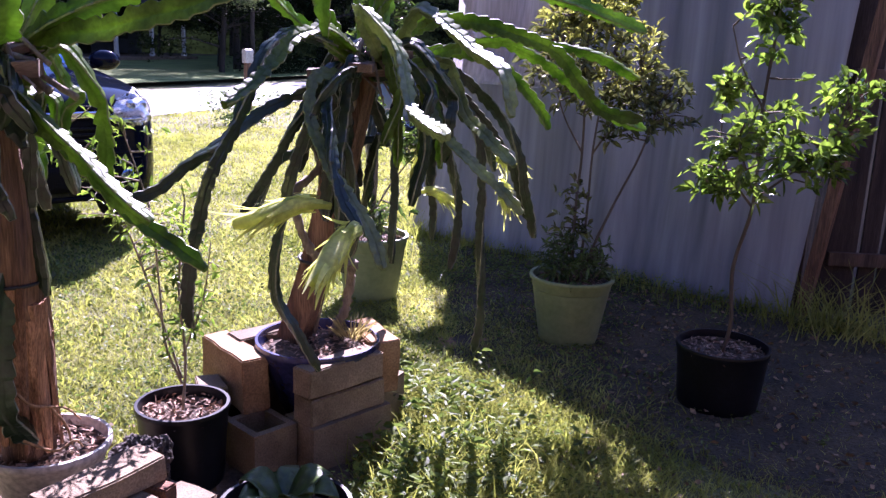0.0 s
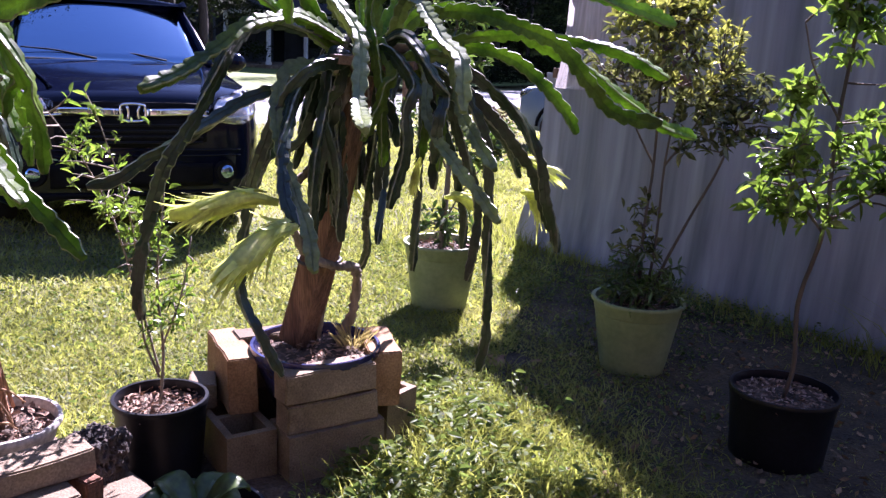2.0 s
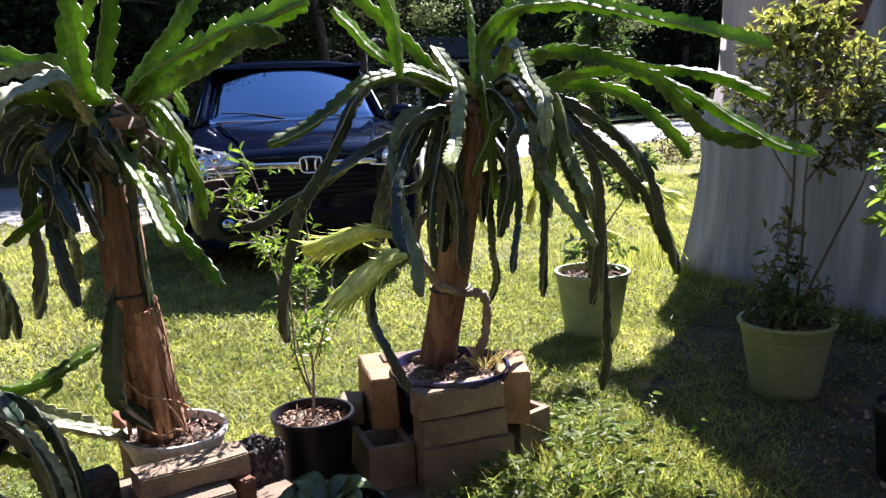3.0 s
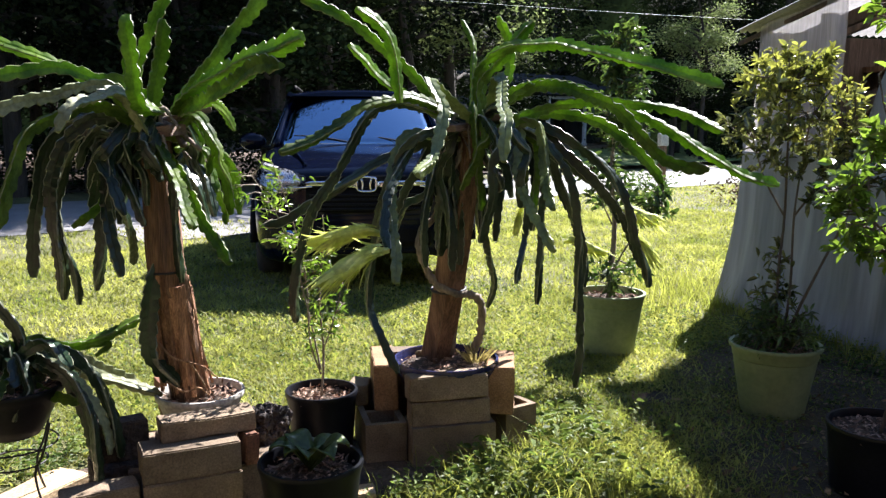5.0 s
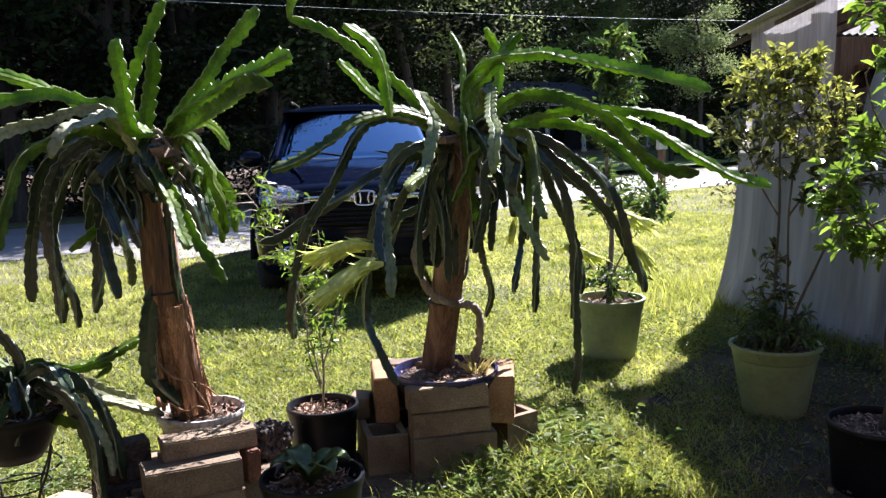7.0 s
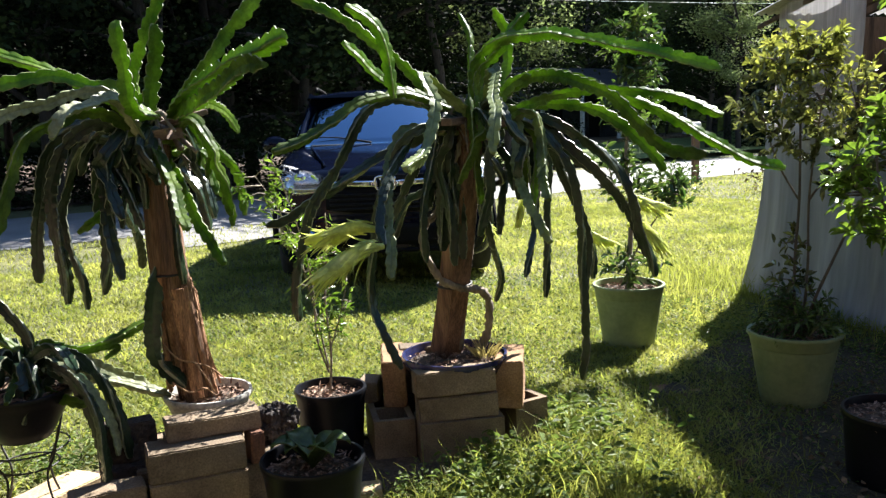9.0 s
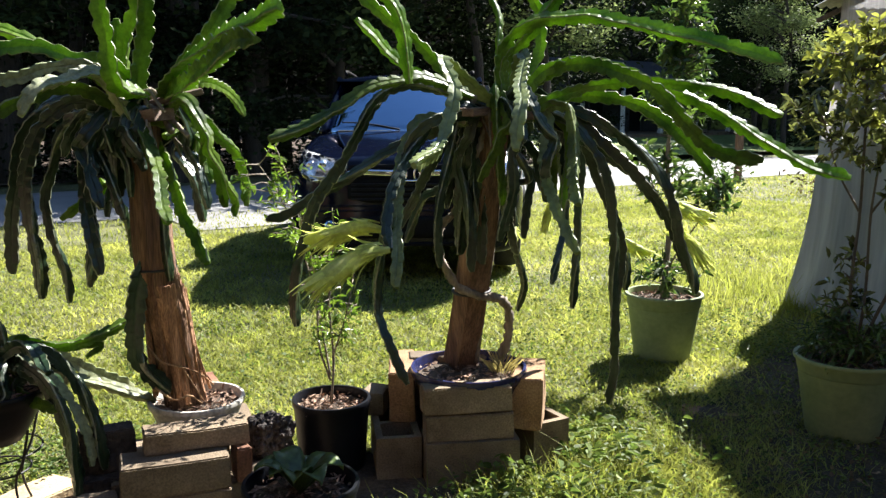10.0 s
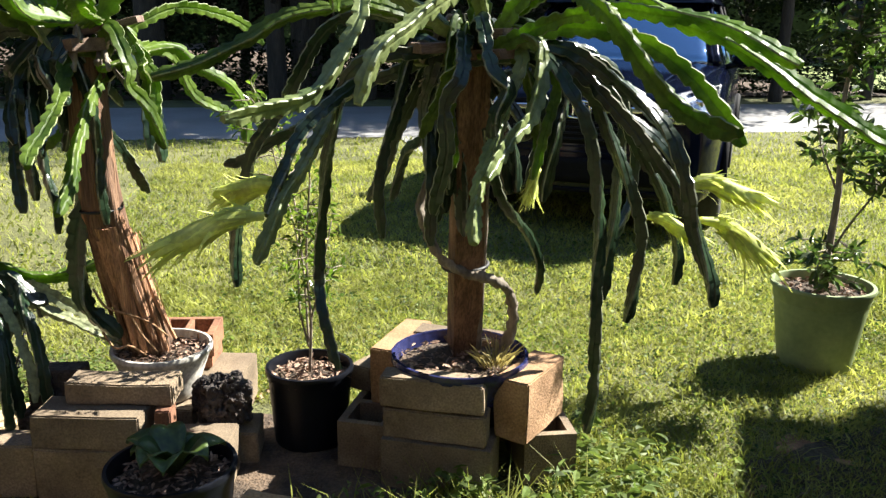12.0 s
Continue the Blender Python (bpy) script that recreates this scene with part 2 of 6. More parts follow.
    if bevel:
        es = {e for v in vs for e in v.link_edges}
        bmesh.ops.bevel(bm, geom=list(es), offset=bevel, segments=2, affect="EDGES", profile=0.6)
    return bm


def lathe(profile, segments=48, wobble=0.0, seed=0):
    """A turned body from (radius, height) pairs."""
    bm = bmesh.new()
    rows = []
    for i, (r, z) in enumerate(profile):
        row = []
        for k in range(segments):
            a = math.tau * k / segments
            s = 1 + wobble * math.sin(3 * a + seed)
            row.append(bm.verts.new((r * s * math.cos(a), r * s * math.sin(a), z)))
        rows.append(row)
    for a, b in zip(rows, rows[1:]):
        for k in range(segments):
            j = (k + 1) % segments
            bm.faces.new((a[k], a[j], b[j], b[k]))
    return bm


def course(points, step):
    """Evenly spaced points on a smooth line through the given ones."""
    p = [Vector(q) for q in points]
    p = [2 * p[0] - p[1]] + p + [2 * p[-1] - p[-2]]
    fine = []
    for a, b, c, d in zip(p, p[1:], p[2:], p[3:]):
        n = max(2, int((c - b).length / step * 3))
        for i in range(n):
            t = i / n
            fine.append(0.5 * (2 * b + (c - a) * t + (2 * a - 5 * b + 4 * c - d) * t * t + (3 * b - a - 3 * c + d) * t ** 3))
    fine.append(p[-2])
    out, left = [fine[0]], step
    for a, b in zip(fine, fine[1:]):
        span = (b - a).length
        while span >= left:
            a = a.lerp(b, left / span)
            out.append(a.copy())
            span -= left
            left = step
        left -= span
    if (out[-1] - fine[-1]).length > step * 0.2:
        out.append(fine[-1])
    if len(out) < 3:
        out = [fine[0], fine[0].lerp(fine[-1], 0.5), fine[-1]]
    return out


def frames_along(pts):
    """Tangent and two turning-free cross directions at each point."""
    out, up = [], None
    for i, p in enumerate(pts):
        t = (pts[min(i + 1, len(pts) - 1)] - pts[max(i - 1, 0)]).normalized()
        if up is None:
            up = Vector((0, 0, 1)) if abs(t.z) < 0.9 else Vector((1, 0, 0))
        up = (up - t * up.dot(t)).normalized()
        out.append((t, up, t.cross(up)))
    return out


def tube(points, r0, r1=None, sides=8, step=0.03, rough=0.0, rng=None, bm=None):
    bm = bm or bmesh.new()
    r1 = r0 if r1 is None else r1
    pts = course(points, step)
    rows = []
    for i, (p, (t, u, w)) in enumerate(zip(pts, frames_along(pts))):
        r = r0 + (r1 - r0) * i / max(1, len(pts) - 1)
        row = []
        for k in range(sides):
            a = math.tau * k / sides
            s = r * (1 + (rng.uniform(-rough, rough) if rng else 0))
            row.append(bm.verts.new(p + u * (s * math.cos(a)) + w * (s * math.sin(a))))
        rows.append(row)
    for a, b in zip(rows, rows[1:]):
        for k in range(sides):
            j = (k + 1) % sides
            bm.faces.new((a[k], b[k], b[j], a[j]))
    bm.faces.new(rows[0])
    bm.faces.new(rows[-1][::-1])
    return bm


class Leaves:
    """Many small leaves, each folded along its midrib, gathered into one mesh."""

    def __init__(self, seed):
        self.v, self.f, self.rng = [], [], random.Random(seed)

    def leaf(self, at, way, length, width, roll=None, fold=0.25, droop=0.15):
        rng = self.rng
        way = Vector(way).normalized()
        side = way.cross(Vector((rng.uniform(-1, 1), rng.uniform(-1, 1), rng.uniform(0.2, 1.4))))
        side = side.normalized() if side.length > 1e-4 else Vector((1, 0, 0))
        up = side.cross(way)
        k = len(self.v)
        at = Vector(at)
        spine = [at, at + way * length * 0.30, at + way * length * 0.66 - Vector((0, 0, droop * length * 0.4)), at + way * length - Vector((0, 0, droop * length))]
        lift = up * (width * fold)
        self.v += [spine[0], spine[1] + side * (width * 0.46) + lift, spine[2] + side * (width * 0.43) + lift, spine[3], spine[2] - side * (width * 0.43) + lift, spine[1] - side * (width * 0.46) + lift, spine[1], spine[2]]
        self.f += [(k, k + 1, k + 6), (k + 1, k + 2, k + 7, k + 6), (k + 2, k + 3, k + 7), (k + 3, k + 4, k + 7), (k + 4, k + 5, k + 6, k + 7), (k + 5, k, k + 6)]

    def flat(self, at, way, length, width):
        """A plain leaf for foliage far away."""
        rng = self.rng
        way = Vector(way).normalized()
        side = way.cross(Vector((rng.gauss(0, 1), rng.gauss(0, 1), rng.gauss(0, 1)))).normalized() * (width / 2)
        k, at = len(self.v), Vector(at)
        mid = at + way * length * 0.5
        self.v += [at, mid + side, at + way * length, mid - side]
        self.f.append((k, k + 1, k + 2, k + 3))

    def tuft(self, at, axis, count, length, width, spread=0.9):
        rng = self.rng
        axis = Vector(axis).normalized()
        for _ in range(count):
            off = Vector([rng.gauss(0, 1) for _ in range(3)]).normalized()
            way = axis * rng.uniform(0.2, 1.0) + off * spread
            s = rng.uniform(0.7, 1.25)
            self.leaf(Vector(at) - axis * rng.uniform(0, length * 1.2), way, length * s, width * s)

    def put(self, name, material, parent=None, label=""):
        return tagged(raw(name, self.v, self.f, material, parent, label), kind="stuff")


# ---- ground ----
def rise(x, y):
    """The lawn lifts a little towards the road and swells before the parked car."""
    s = min(1.0, max(0.0, (-1.6 - x) / 3.0))
    swell = 0.09 * math.exp(-((x + 3.7) ** 2 + (y - 4.1) ** 2) / 2.2)
    return swell + 0.06 * s * s * (3 - 2 * s) + 0.012 * noise.noise(Vector((x * 1.3, y * 1.3, 0)))


def sheet(name, xs, ys, height, material, label, category, keep=None):
    verts = [(x, y, height(x, y)) for y in ys for x in xs]
    w = len(xs)
    faces = [(j * w + i, j * w + i + 1, (j + 1) * w + i + 1, (j + 1) * w + i) for j in range(len(ys) - 1) for i in range(w - 1)]
    return tagged(raw(name, verts, faces, material, None, label, True), label, category, kind="structure")


def graded(a, b, fine_a, fine_b, fine, far):
    out, v = [], a
    while v < b:
        out.append(v)
        v += fine if fine_a <= v < fine_b else far
    return out + [b]


sheet("ground", graded(-400, 400, -9, 5, 0.12, 8), graded(-200, 600, 0, 14, 0.12, 8), rise, LAWN, "sunlit mown lawn of yellow-green grass with thin patches", "lawn")
road = sheet("road", graded(-13.6, -9.1, -13.6, -9.1, 0.5, 0.5), graded(-90, 190, -10, 40, 1.0, 8), lambda x, y: 0.066 + 0.03 * math.sin((x + 13.6) / 4.5 * math.pi), ASPHALT, "pale worn asphalt road past the lawn", "road")
sheet("driveway_apron", graded(-9.15, -7.4, -9.2, -7.4, 0.35, 0.35), graded(4.4, 8.2, 4, 9, 0.38, 0.38), lambda x, y: 0.070 + 0.004 * math.sin(x * 3 + y), ASPHALT, "pale apron joining the lawn to the road", "driveway")


def patch(name, centre, rx, ry, turn, material, lift, label, category, seed, ragged=0.25):
    """A low uneven patch with a ragged outline."""
    rng = random.Random(seed)
    ph = [rng.uniform(0, 6.28) for _ in range(4)]
    verts, faces, rings, seg = [(*centre, lift + rise(*centre))], [], 7, 40
    for i in range(1, rings + 1):
        for k in range(seg):
            a = math.tau * k / seg
            r = (i / rings) * (1 + ragged * (0.5 * math.sin(2 * a + ph[0]) + 0.3 * math.sin(5 * a + ph[1]) + 0.2 * math.sin(9 * a + ph[2])))
            u, w = rx * r * math.cos(a), ry * r * math.sin(a)
            c, s = math.cos(turn), math.sin(turn)
            x, y = centre[0] + u * c - w * s, centre[1] + u * s + w * c
            edge = 1 if i < rings else 0
            verts.append((x, y, rise(x, y) + (lift + 0.015 * noise.noise(Vector((x * 9, y * 9, 2))) if edge else -0.01)))
    for k in range(seg):
        j = (k + 1) % seg
        faces.append((0, 1 + k, 1 + j))
        for i in range(rings - 1):
            a, b = 1 + i * seg, 1 + (i + 1) * seg
            faces.append((a + k, b + k, b + j, a + j))
    return tagged(raw(name, verts, faces, material, None, label, True), label, category, kind="structure")


patch("planting_bed", (-0.43, 2.36), 0.92, 0.47, radians(66), SOIL, 0.020, "dark soil bed under the blocks and pots", "soil", 3)
patch("worn_patch", (-0.68, 1.62), 0.42, 0.17, 2.06, DRY, 0.012, "bare sandy ground round the wire stand", "bare dirt", 12)
patch("worn_patch", (-0.03, 4.72), 0.15, 0.13, 0.4, DRY, 0.007, "small reddish bare patch worn into the lawn", "bare dirt", 4)

# ---- shed: tarp-hung timber lean-to with a tin roof ----
W0, W1 = Vector((-1.22, 7.27, 0)), Vector((1.66, 6.17, 0))
ALONG = (W1 - W0).normalized()
BACK = Vector((-ALONG.y, ALONG.x, 0))
WALL_LENGTH = (W1 - W0).length
SLOPE = 0.20


def hung(name, s0, s1, low, high, material, label, depth=0.05, seed=1, off=0.0, shape=None):
    """A cloth hung in long vertical folds between two places along the shed's front."""
    verts, faces = [], []
    nu, nv = int((s1 - s0) / 0.03), 40
    for j in range(nv + 1):
        for i in range(nu + 1):
            s, v = s0 + (s1 - s0) * i / nu, j / nv
            top = high(s)
            z = low + (top - low) * v
            fold = depth * (noise.noise(Vector((s * 3.1, v * 0.5, seed))) + 0.45 * noise.noise(Vector((s * 8.0 + v, v * 0.9, seed + 4))))
            flare = 0.10 * (1 - v) ** 3
            edge = -0.16 * (1 - v) ** 2 * max(0.0, 1 - (s - s0) / 0.35) + 0.17 * v * max(0.0, 1 - (s1 - s) / 0.5) if shape else 0.0
            p = W0 + ALONG * (s + edge) - BACK * (off + flare + fold)
            verts.append((p.x, p.y, z + rise(p.x, p.y)))
    w = nu + 1
    for j in range(nv):
        for i in range(nu):
            faces.append((j * w + i, j * w + i + 1, (j + 1) * w + i + 1, (j + 1) * w + i))
    ob = raw(name, verts, faces, material, None, label, True)
    solid = ob.modifiers.new("cloth", "SOLIDIFY")
    solid.thickness = 0.004
    return tagged(ob, label, "tarp", kind="structure")


def roof_z(s):
    return 2.20 + SLOPE * s


hung("wall_tarp", 0.0, WALL_LENGTH + 0.02, 0.0, lambda s: 1.40 + (roof_z(s) - 1.54) * min(1.0, max(0.0, (s - 1.25) / 0.4)) ** 1.2, TARP, "grey tarp wall hanging in soft vertical folds from the shed", 0.06, 1, shape=True)
hung("wall_plastic", 0.34, 1.22, 1.30, lambda s: roof_z(s) - 0.02, PLASTIC, "milky plastic sheet hung from the edge of the tin roof", 0.05, 9, off=0.12)
for s in (0.27, 0.78, 1.55, 2.3, WALL_LENGTH - 0.05):
    p = W0 + ALONG * s + BACK * 0.12
    bm = bmesh.new()
    h = roof_z(s) - 0.05
    box(bm, (0.09, 0.09, h), (0, 0, h / 2), bevel=0.006)
    ob = part("shed_post", bm, POST if s < 0.3 else TIMBER)
    ob.matrix_world = pose(p.x, p.y, 0.0, 0, 0, -20)
    tagged(ob, "dark brown timber post carrying the shed roof", "post", "shed posts", "structure")
bm = bmesh.new()
a, b = W0 + ALONG * 3.15 + BACK * 0.03, W0 + ALONG * 3.43 + BACK * 0.03 + Vector((0, 0, 2.45))
box(bm, (0.085, 0.07, (b - a).length), (a + b) / 2, (b - a).to_track_quat("Z", "Y").to_matrix(), 0.006)
tagged(part("shed_post", bm, POST), "reddish brown post leaning at the end of the tarp", "post", "shed posts", "structure")
bm = bmesh.new()
a, b = W0 + ALONG * 0.12 - BACK * 0.03 + Vector((0, 0, 1.40)), W0 + ALONG * 1.42 - BACK * 0.03 + Vector((0, 0, 1.42))
box(bm, ((b - a).length, 0.04, 0.075), (a + b) / 2, (b - a).to_track_quat("X", "Z").to_matrix(), 0.005)
tagged(part("shed_beam", bm, POST), "brown timber rail along the top of the tarp", "beam", kind="structure")
for back, dz in ((0.22, -0.10), (0.22, -0.72), (-0.12, -0.055), (0.50, -0.06), (1.5, -0.06)):
    bm = bmesh.new()
    a, b = W0 + ALONG * 0.06 + BACK * back + Vector((0, 0, roof_z(0) + dz)), W0 + ALONG * WALL_LENGTH + BACK * back + Vector((0, 0, roof_z(WALL_LENGTH) + dz))
    d = b - a
    box(bm, (d.length, 0.045 if back > 0 else 0.03, 0.10 if back > 0 else 0.03), (a + b) / 2, d.to_track_quat("X", "Z").to_matrix(), 0.005)
    tagged(part("shed_beam", bm, TIMBER), "brown timber rafter along the shed's edge", "beam", kind="structure")
# corrugated roof, rising along the wall
verts, nv = [], 260
for j in range(nv + 1):
    for i in range(5):
        s, d = 0.16 + (WALL_LENGTH + 0.25) * i / 4, -0.24 + 3.4 * j / nv
        p = W0 + ALONG * s + BACK * d
        verts.append((p.x, p.y, roof_z(s) + 0.011 * math.sin(d * 82)))
faces = [(j * 5 + i, j * 5 + i + 1, j * 5 + i + 6, j * 5 + i + 5) for j in range(nv) for i in range(4)]
roof = raw("shed_roof", verts, faces[:4 * 18], TIN, None, "", True)
roof.modifiers.new("sheet", "SOLIDIFY").thickness = 0.003
tagged(roof, "corrugated grey tin sheet along the edge of the shed roof", "roof", kind="structure")
panel = raw("shed_roof", verts, faces[4 * 18:], PANEL, None, "", True)
tagged(panel, "white translucent corrugated roof panels behind the tin edge", "roof", kind="structure")
# thin turf cut to the shed's cast shadow, its colour darkened for shade
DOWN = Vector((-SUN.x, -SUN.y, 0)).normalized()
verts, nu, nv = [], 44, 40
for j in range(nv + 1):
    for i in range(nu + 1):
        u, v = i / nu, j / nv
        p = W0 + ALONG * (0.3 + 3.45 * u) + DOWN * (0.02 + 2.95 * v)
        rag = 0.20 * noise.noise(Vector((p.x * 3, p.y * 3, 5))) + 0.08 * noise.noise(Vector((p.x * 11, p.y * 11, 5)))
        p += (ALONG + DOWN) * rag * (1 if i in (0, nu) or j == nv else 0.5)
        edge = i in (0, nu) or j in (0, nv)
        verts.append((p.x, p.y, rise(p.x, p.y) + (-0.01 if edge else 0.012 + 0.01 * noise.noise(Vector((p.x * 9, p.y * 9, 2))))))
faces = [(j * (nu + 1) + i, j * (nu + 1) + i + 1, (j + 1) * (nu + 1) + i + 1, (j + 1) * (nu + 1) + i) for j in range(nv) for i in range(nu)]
tagged(raw("shade_turf", verts, faces, SHADE_TURF, None, "", True), "thin brown turf darkened for the shed's cast shade", "soil", kind="structure")
# far and back walls of the shed; the last is added against sun leaks
for a, b, name in ((W0 + BACK * 3.1, W1 + BACK * 3.1, "wall_back"), (W1 + BACK * 0.1, W1 + BACK * 3.1, "wall_side"), (W0 + BACK * 0.2 + ALONG * 0.22, W0 + BACK * 3.1 + ALONG * 0.22, "wall_side")):
    d = b - a
    bm = bmesh.new()
    box(bm, (d.length, 0.03, 2.2), (a + b) / 2 + Vector((0, 0, 1.10)), d.to_track_quat("X", "Z").to_matrix(), 0.004)
    tagged(part(name, bm, TIMBER), "dark plank wall added to close the shed", "wall", kind="structure")

# shelf and stored things seen over the tarp
shelf = thing("shelf", tuple(W0 + ALONG * 0.95 + BACK * 1.1), "rough brown plank shelf inside the shed", "shelf", rz=math.degrees(math.atan2(ALONG.y, ALONG.x)))
for z in (1.62, 1.95):
    bm = bmesh.new()
    box(bm, (1.5, 0.32, 0.045), (0, 0, z), None, 0.004)
    part("board", bm, POST, shelf)
for x in (-0.7, 0.7):
    bm = bmesh.new()
    box(bm, (0.07, 0.07, 2.0), (x, 0, 1.0), None, 0.004)
    part("upright", bm, TIMBER, shelf)
for k, (s, z, r, h) in enumerate(((0.45, 1.64, 0.13, 0.20), (1.15, 1.64, 0.11, 0.24), (1.42, 1.64, 0.09, 0.17))):
    p = W0 + ALONG * s + BACK * 1.1
    tub = part("bucket", lathe([(0.001, 0), (r * 0.85, 0), (r, h), (r + 0.008, h), (r - 0.006, h - 0.004), (r * 0.84, 0.01), (0.001, 0.01)], 28), WHITE, smooth=True)
    tub.matrix_world = pose(p.x, p.y, z + 0.003)
    tagged(tub, "white plastic bucket stored on the shed's shelf", "bucket", "stored buckets")

# ---- plank fence beyond the shed ----
F0, F1 = Vector((1.84, 6.34, 0)), Vector((4.6, 7.2, 0))
fence = thing("fence", F0, "dark brown weathered plank fence beside the shed", "fence")
fa = (F1 - F0).normalized()
rng = random.Random(8)
s = 0.0
while s < (F1 - F0).length:
    wide = rng.uniform(0.10, 0.15)
    if rng.random() > 0.12:
        bm = bmesh.new()
        box(bm, (wide, 0.022, 2.3), (0, 0, 1.15), bevel=0.003, jitter=0.006, rng=rng)
        ob = part("board", bm, FENCE, fence)
        ob.matrix_local = Matrix.Translation(fa * s) @ pose(0, 0, 0, rng.uniform(-1, 1), rng.uniform(-1.5, 1.5), math.degrees(math.atan2(fa.y, fa.x)))
    s += wide + rng.uniform(0.003, 0.022)
for z in (0.36, 1.5):
    bm = bmesh.new()
    box(bm, ((F1 - F0).length, 0.04, 0.085), (0, 0, 0), bevel=0.004)
    ob = part("rail", bm, TIMBER, fence)
    ob.matrix_local = Matrix.Translation((F1 - F0) / 2 + Vector((0, 0, z)) + Vector((fa.y, -fa.x, 0)) * 0.035) @ pose(0, 0, 0, 0, 0, math.degrees(math.atan2(fa.y, fa.x)))

# ---- unseen dark walls and roof added round the walk to block sky light ----
for a, b, name in ((Vector((-3.5, -1.3, 0)), Vector((6.5, -1.3, 0)), "wall_house"), (Vector((6.5, -1.3, 0)), Vector((6.5, 7.5, 0)), "wall_house_side")):
    d = b - a
    bm = bmesh.new()
    box(bm, (d.length, 0.12, 4.6), (a + b) / 2 + Vector((0, 0, 2.3)), d.to_track_quat("X", "Z").to_matrix(), 0.006)
    tagged(part(name, bm, TIMBER), "unseen dark board wall added to block sky light", "wall", kind="structure")
# roof out of view, added over the walk to dim the sky light
bm = bmesh.new()
box(bm, (10.4, 1.9, 0.12), (1.5, -0.45, 3.0), None, 0.01)
tagged(part("porch_roof", bm, TIMBER), "unseen dark roof added to block sky light", "roof", kind="structure")


# ---- pots ----
def chips(top, radius, count, seed, size=0.022):
    """Loose bark chips lying on a pot's soil."""
    L = Leaves(seed)
    for _ in range(count):
        r, a = radius * math.sqrt(L.rng.random()), L.rng.uniform(0, math.tau)
        way = Vector((L.rng.gauss(0, 1), L.rng.gauss(0, 1), L.rng.uniform(-0.15, 0.35)))
        L.leaf((r * math.cos(a), r * math.sin(a), top + L.rng.uniform(0, 0.012)), way, size * L.rng.uniform(0.6, 2.0), size * L.rng.uniform(0.3, 0.6), droop=0)
    return L


def pot(name, place, r_top, r_low, height, material, label, rim=0.018, fill=0.04, fill_mat=None, band=True, seed=1, rim_mat=None):
    """A tapered plant pot with a rolled rim, an inside, soil and chips."""
    t = thing(name, place, label, "plant pot")
    wall = 0.006
    prof = [(0.001, 0.0), (r_low * 0.96, 0.0), (r_low, 0.008)]
    for k in range(1, 9):
        f = k / 9
        prof.append((r_low + (r_top - r_low) * f, height * f * (1 - rim / height)))
    if band:
        zb = height * 0.80
        rb = r_low + (r_top - r_low) * 0.80
        prof = [q for q in prof if q[1] < zb - 0.004] + [(rb, zb), (rb + 0.004, zb + 0.003), (rb + 0.006, zb + 0.01)]
        prof += [(r_top + 0.002, height - rim)]
    lip = 0.012 if band else 0.006
    prof += [(r_top + lip, height - rim), (r_top + lip + 0.002, height - rim * 0.5), (r_top + lip - 0.001, height), (r_top - wall, height), (r_top - wall - 0.006, height - rim)]
    zf = height - fill
    rf = r_low + (r_top - r_low) * zf / height - wall
    prof += [(rf, zf - 0.02)]
    body = part("body", lathe(prof, 56, 0.006, seed), material, t, smooth=True)
    body.modifiers.new("split", "EDGE_SPLIT").split_angle = radians(40)
    bm = lathe([(rf * k / 6, zf - 0.006 + 0.012 * math.sin(k * 1.9 + seed)) for k in range(6, 0, -1)] + [(0.001, zf)], 36)
    part("soil", bm, SOIL, t, smooth=True)
    if fill_mat:
        chips(zf, rf * 0.96, 260, seed).put("mulch", fill_mat, t)
    return t


POT_B = (-0.85, 5.26, rise(-0.85, 5.26))
POT_C = (0.47, 5.06, rise(0.47, 5.06))
POT_D = (1.31, 4.46, rise(1.31, 4.46))
POT_S = (-0.45, 2.84, 0.02)
POT_F = (0.22, 2.41, 0.0)
pot("plant_pot", POT_B, 0.222, 0.165, 0.41, POT_GREEN, "sage green tapered plastic pot standing on the sunny lawn", fill_mat=MULCH, seed=1)
pot("plant_pot", POT_C, 0.222, 0.160, 0.38, POT_GREEN, "sage green tapered plastic pot in the shed's shade", fill_mat=MULCH, seed=2)
pot("plant_pot", POT_D, 0.205, 0.180, 0.30, POT_BLACK, "black nursery pot on shaded grass", fill_mat=MULCH, band=False, seed=3)
pot("plant_pot", POT_S, 0.158, 0.138, 0.30, POT_BLACK, "black nursery pot between the two block stacks", fill_mat=MULCH, band=False, seed=4)
pot("plant_pot", POT_F, 0.185, 0.150, 0.31, POT_BLACK, "black nursery pot in front of the blocks", band=False, fill=0.05, fill_mat=MULCH, seed=5)


# ---- potted shrubs and trees ----
def woody(points, r0, r1, seed, bm=None, sides=7):
    return tube(points, r0, r1, sides, 0.035, 0.10, random.Random(seed), bm)


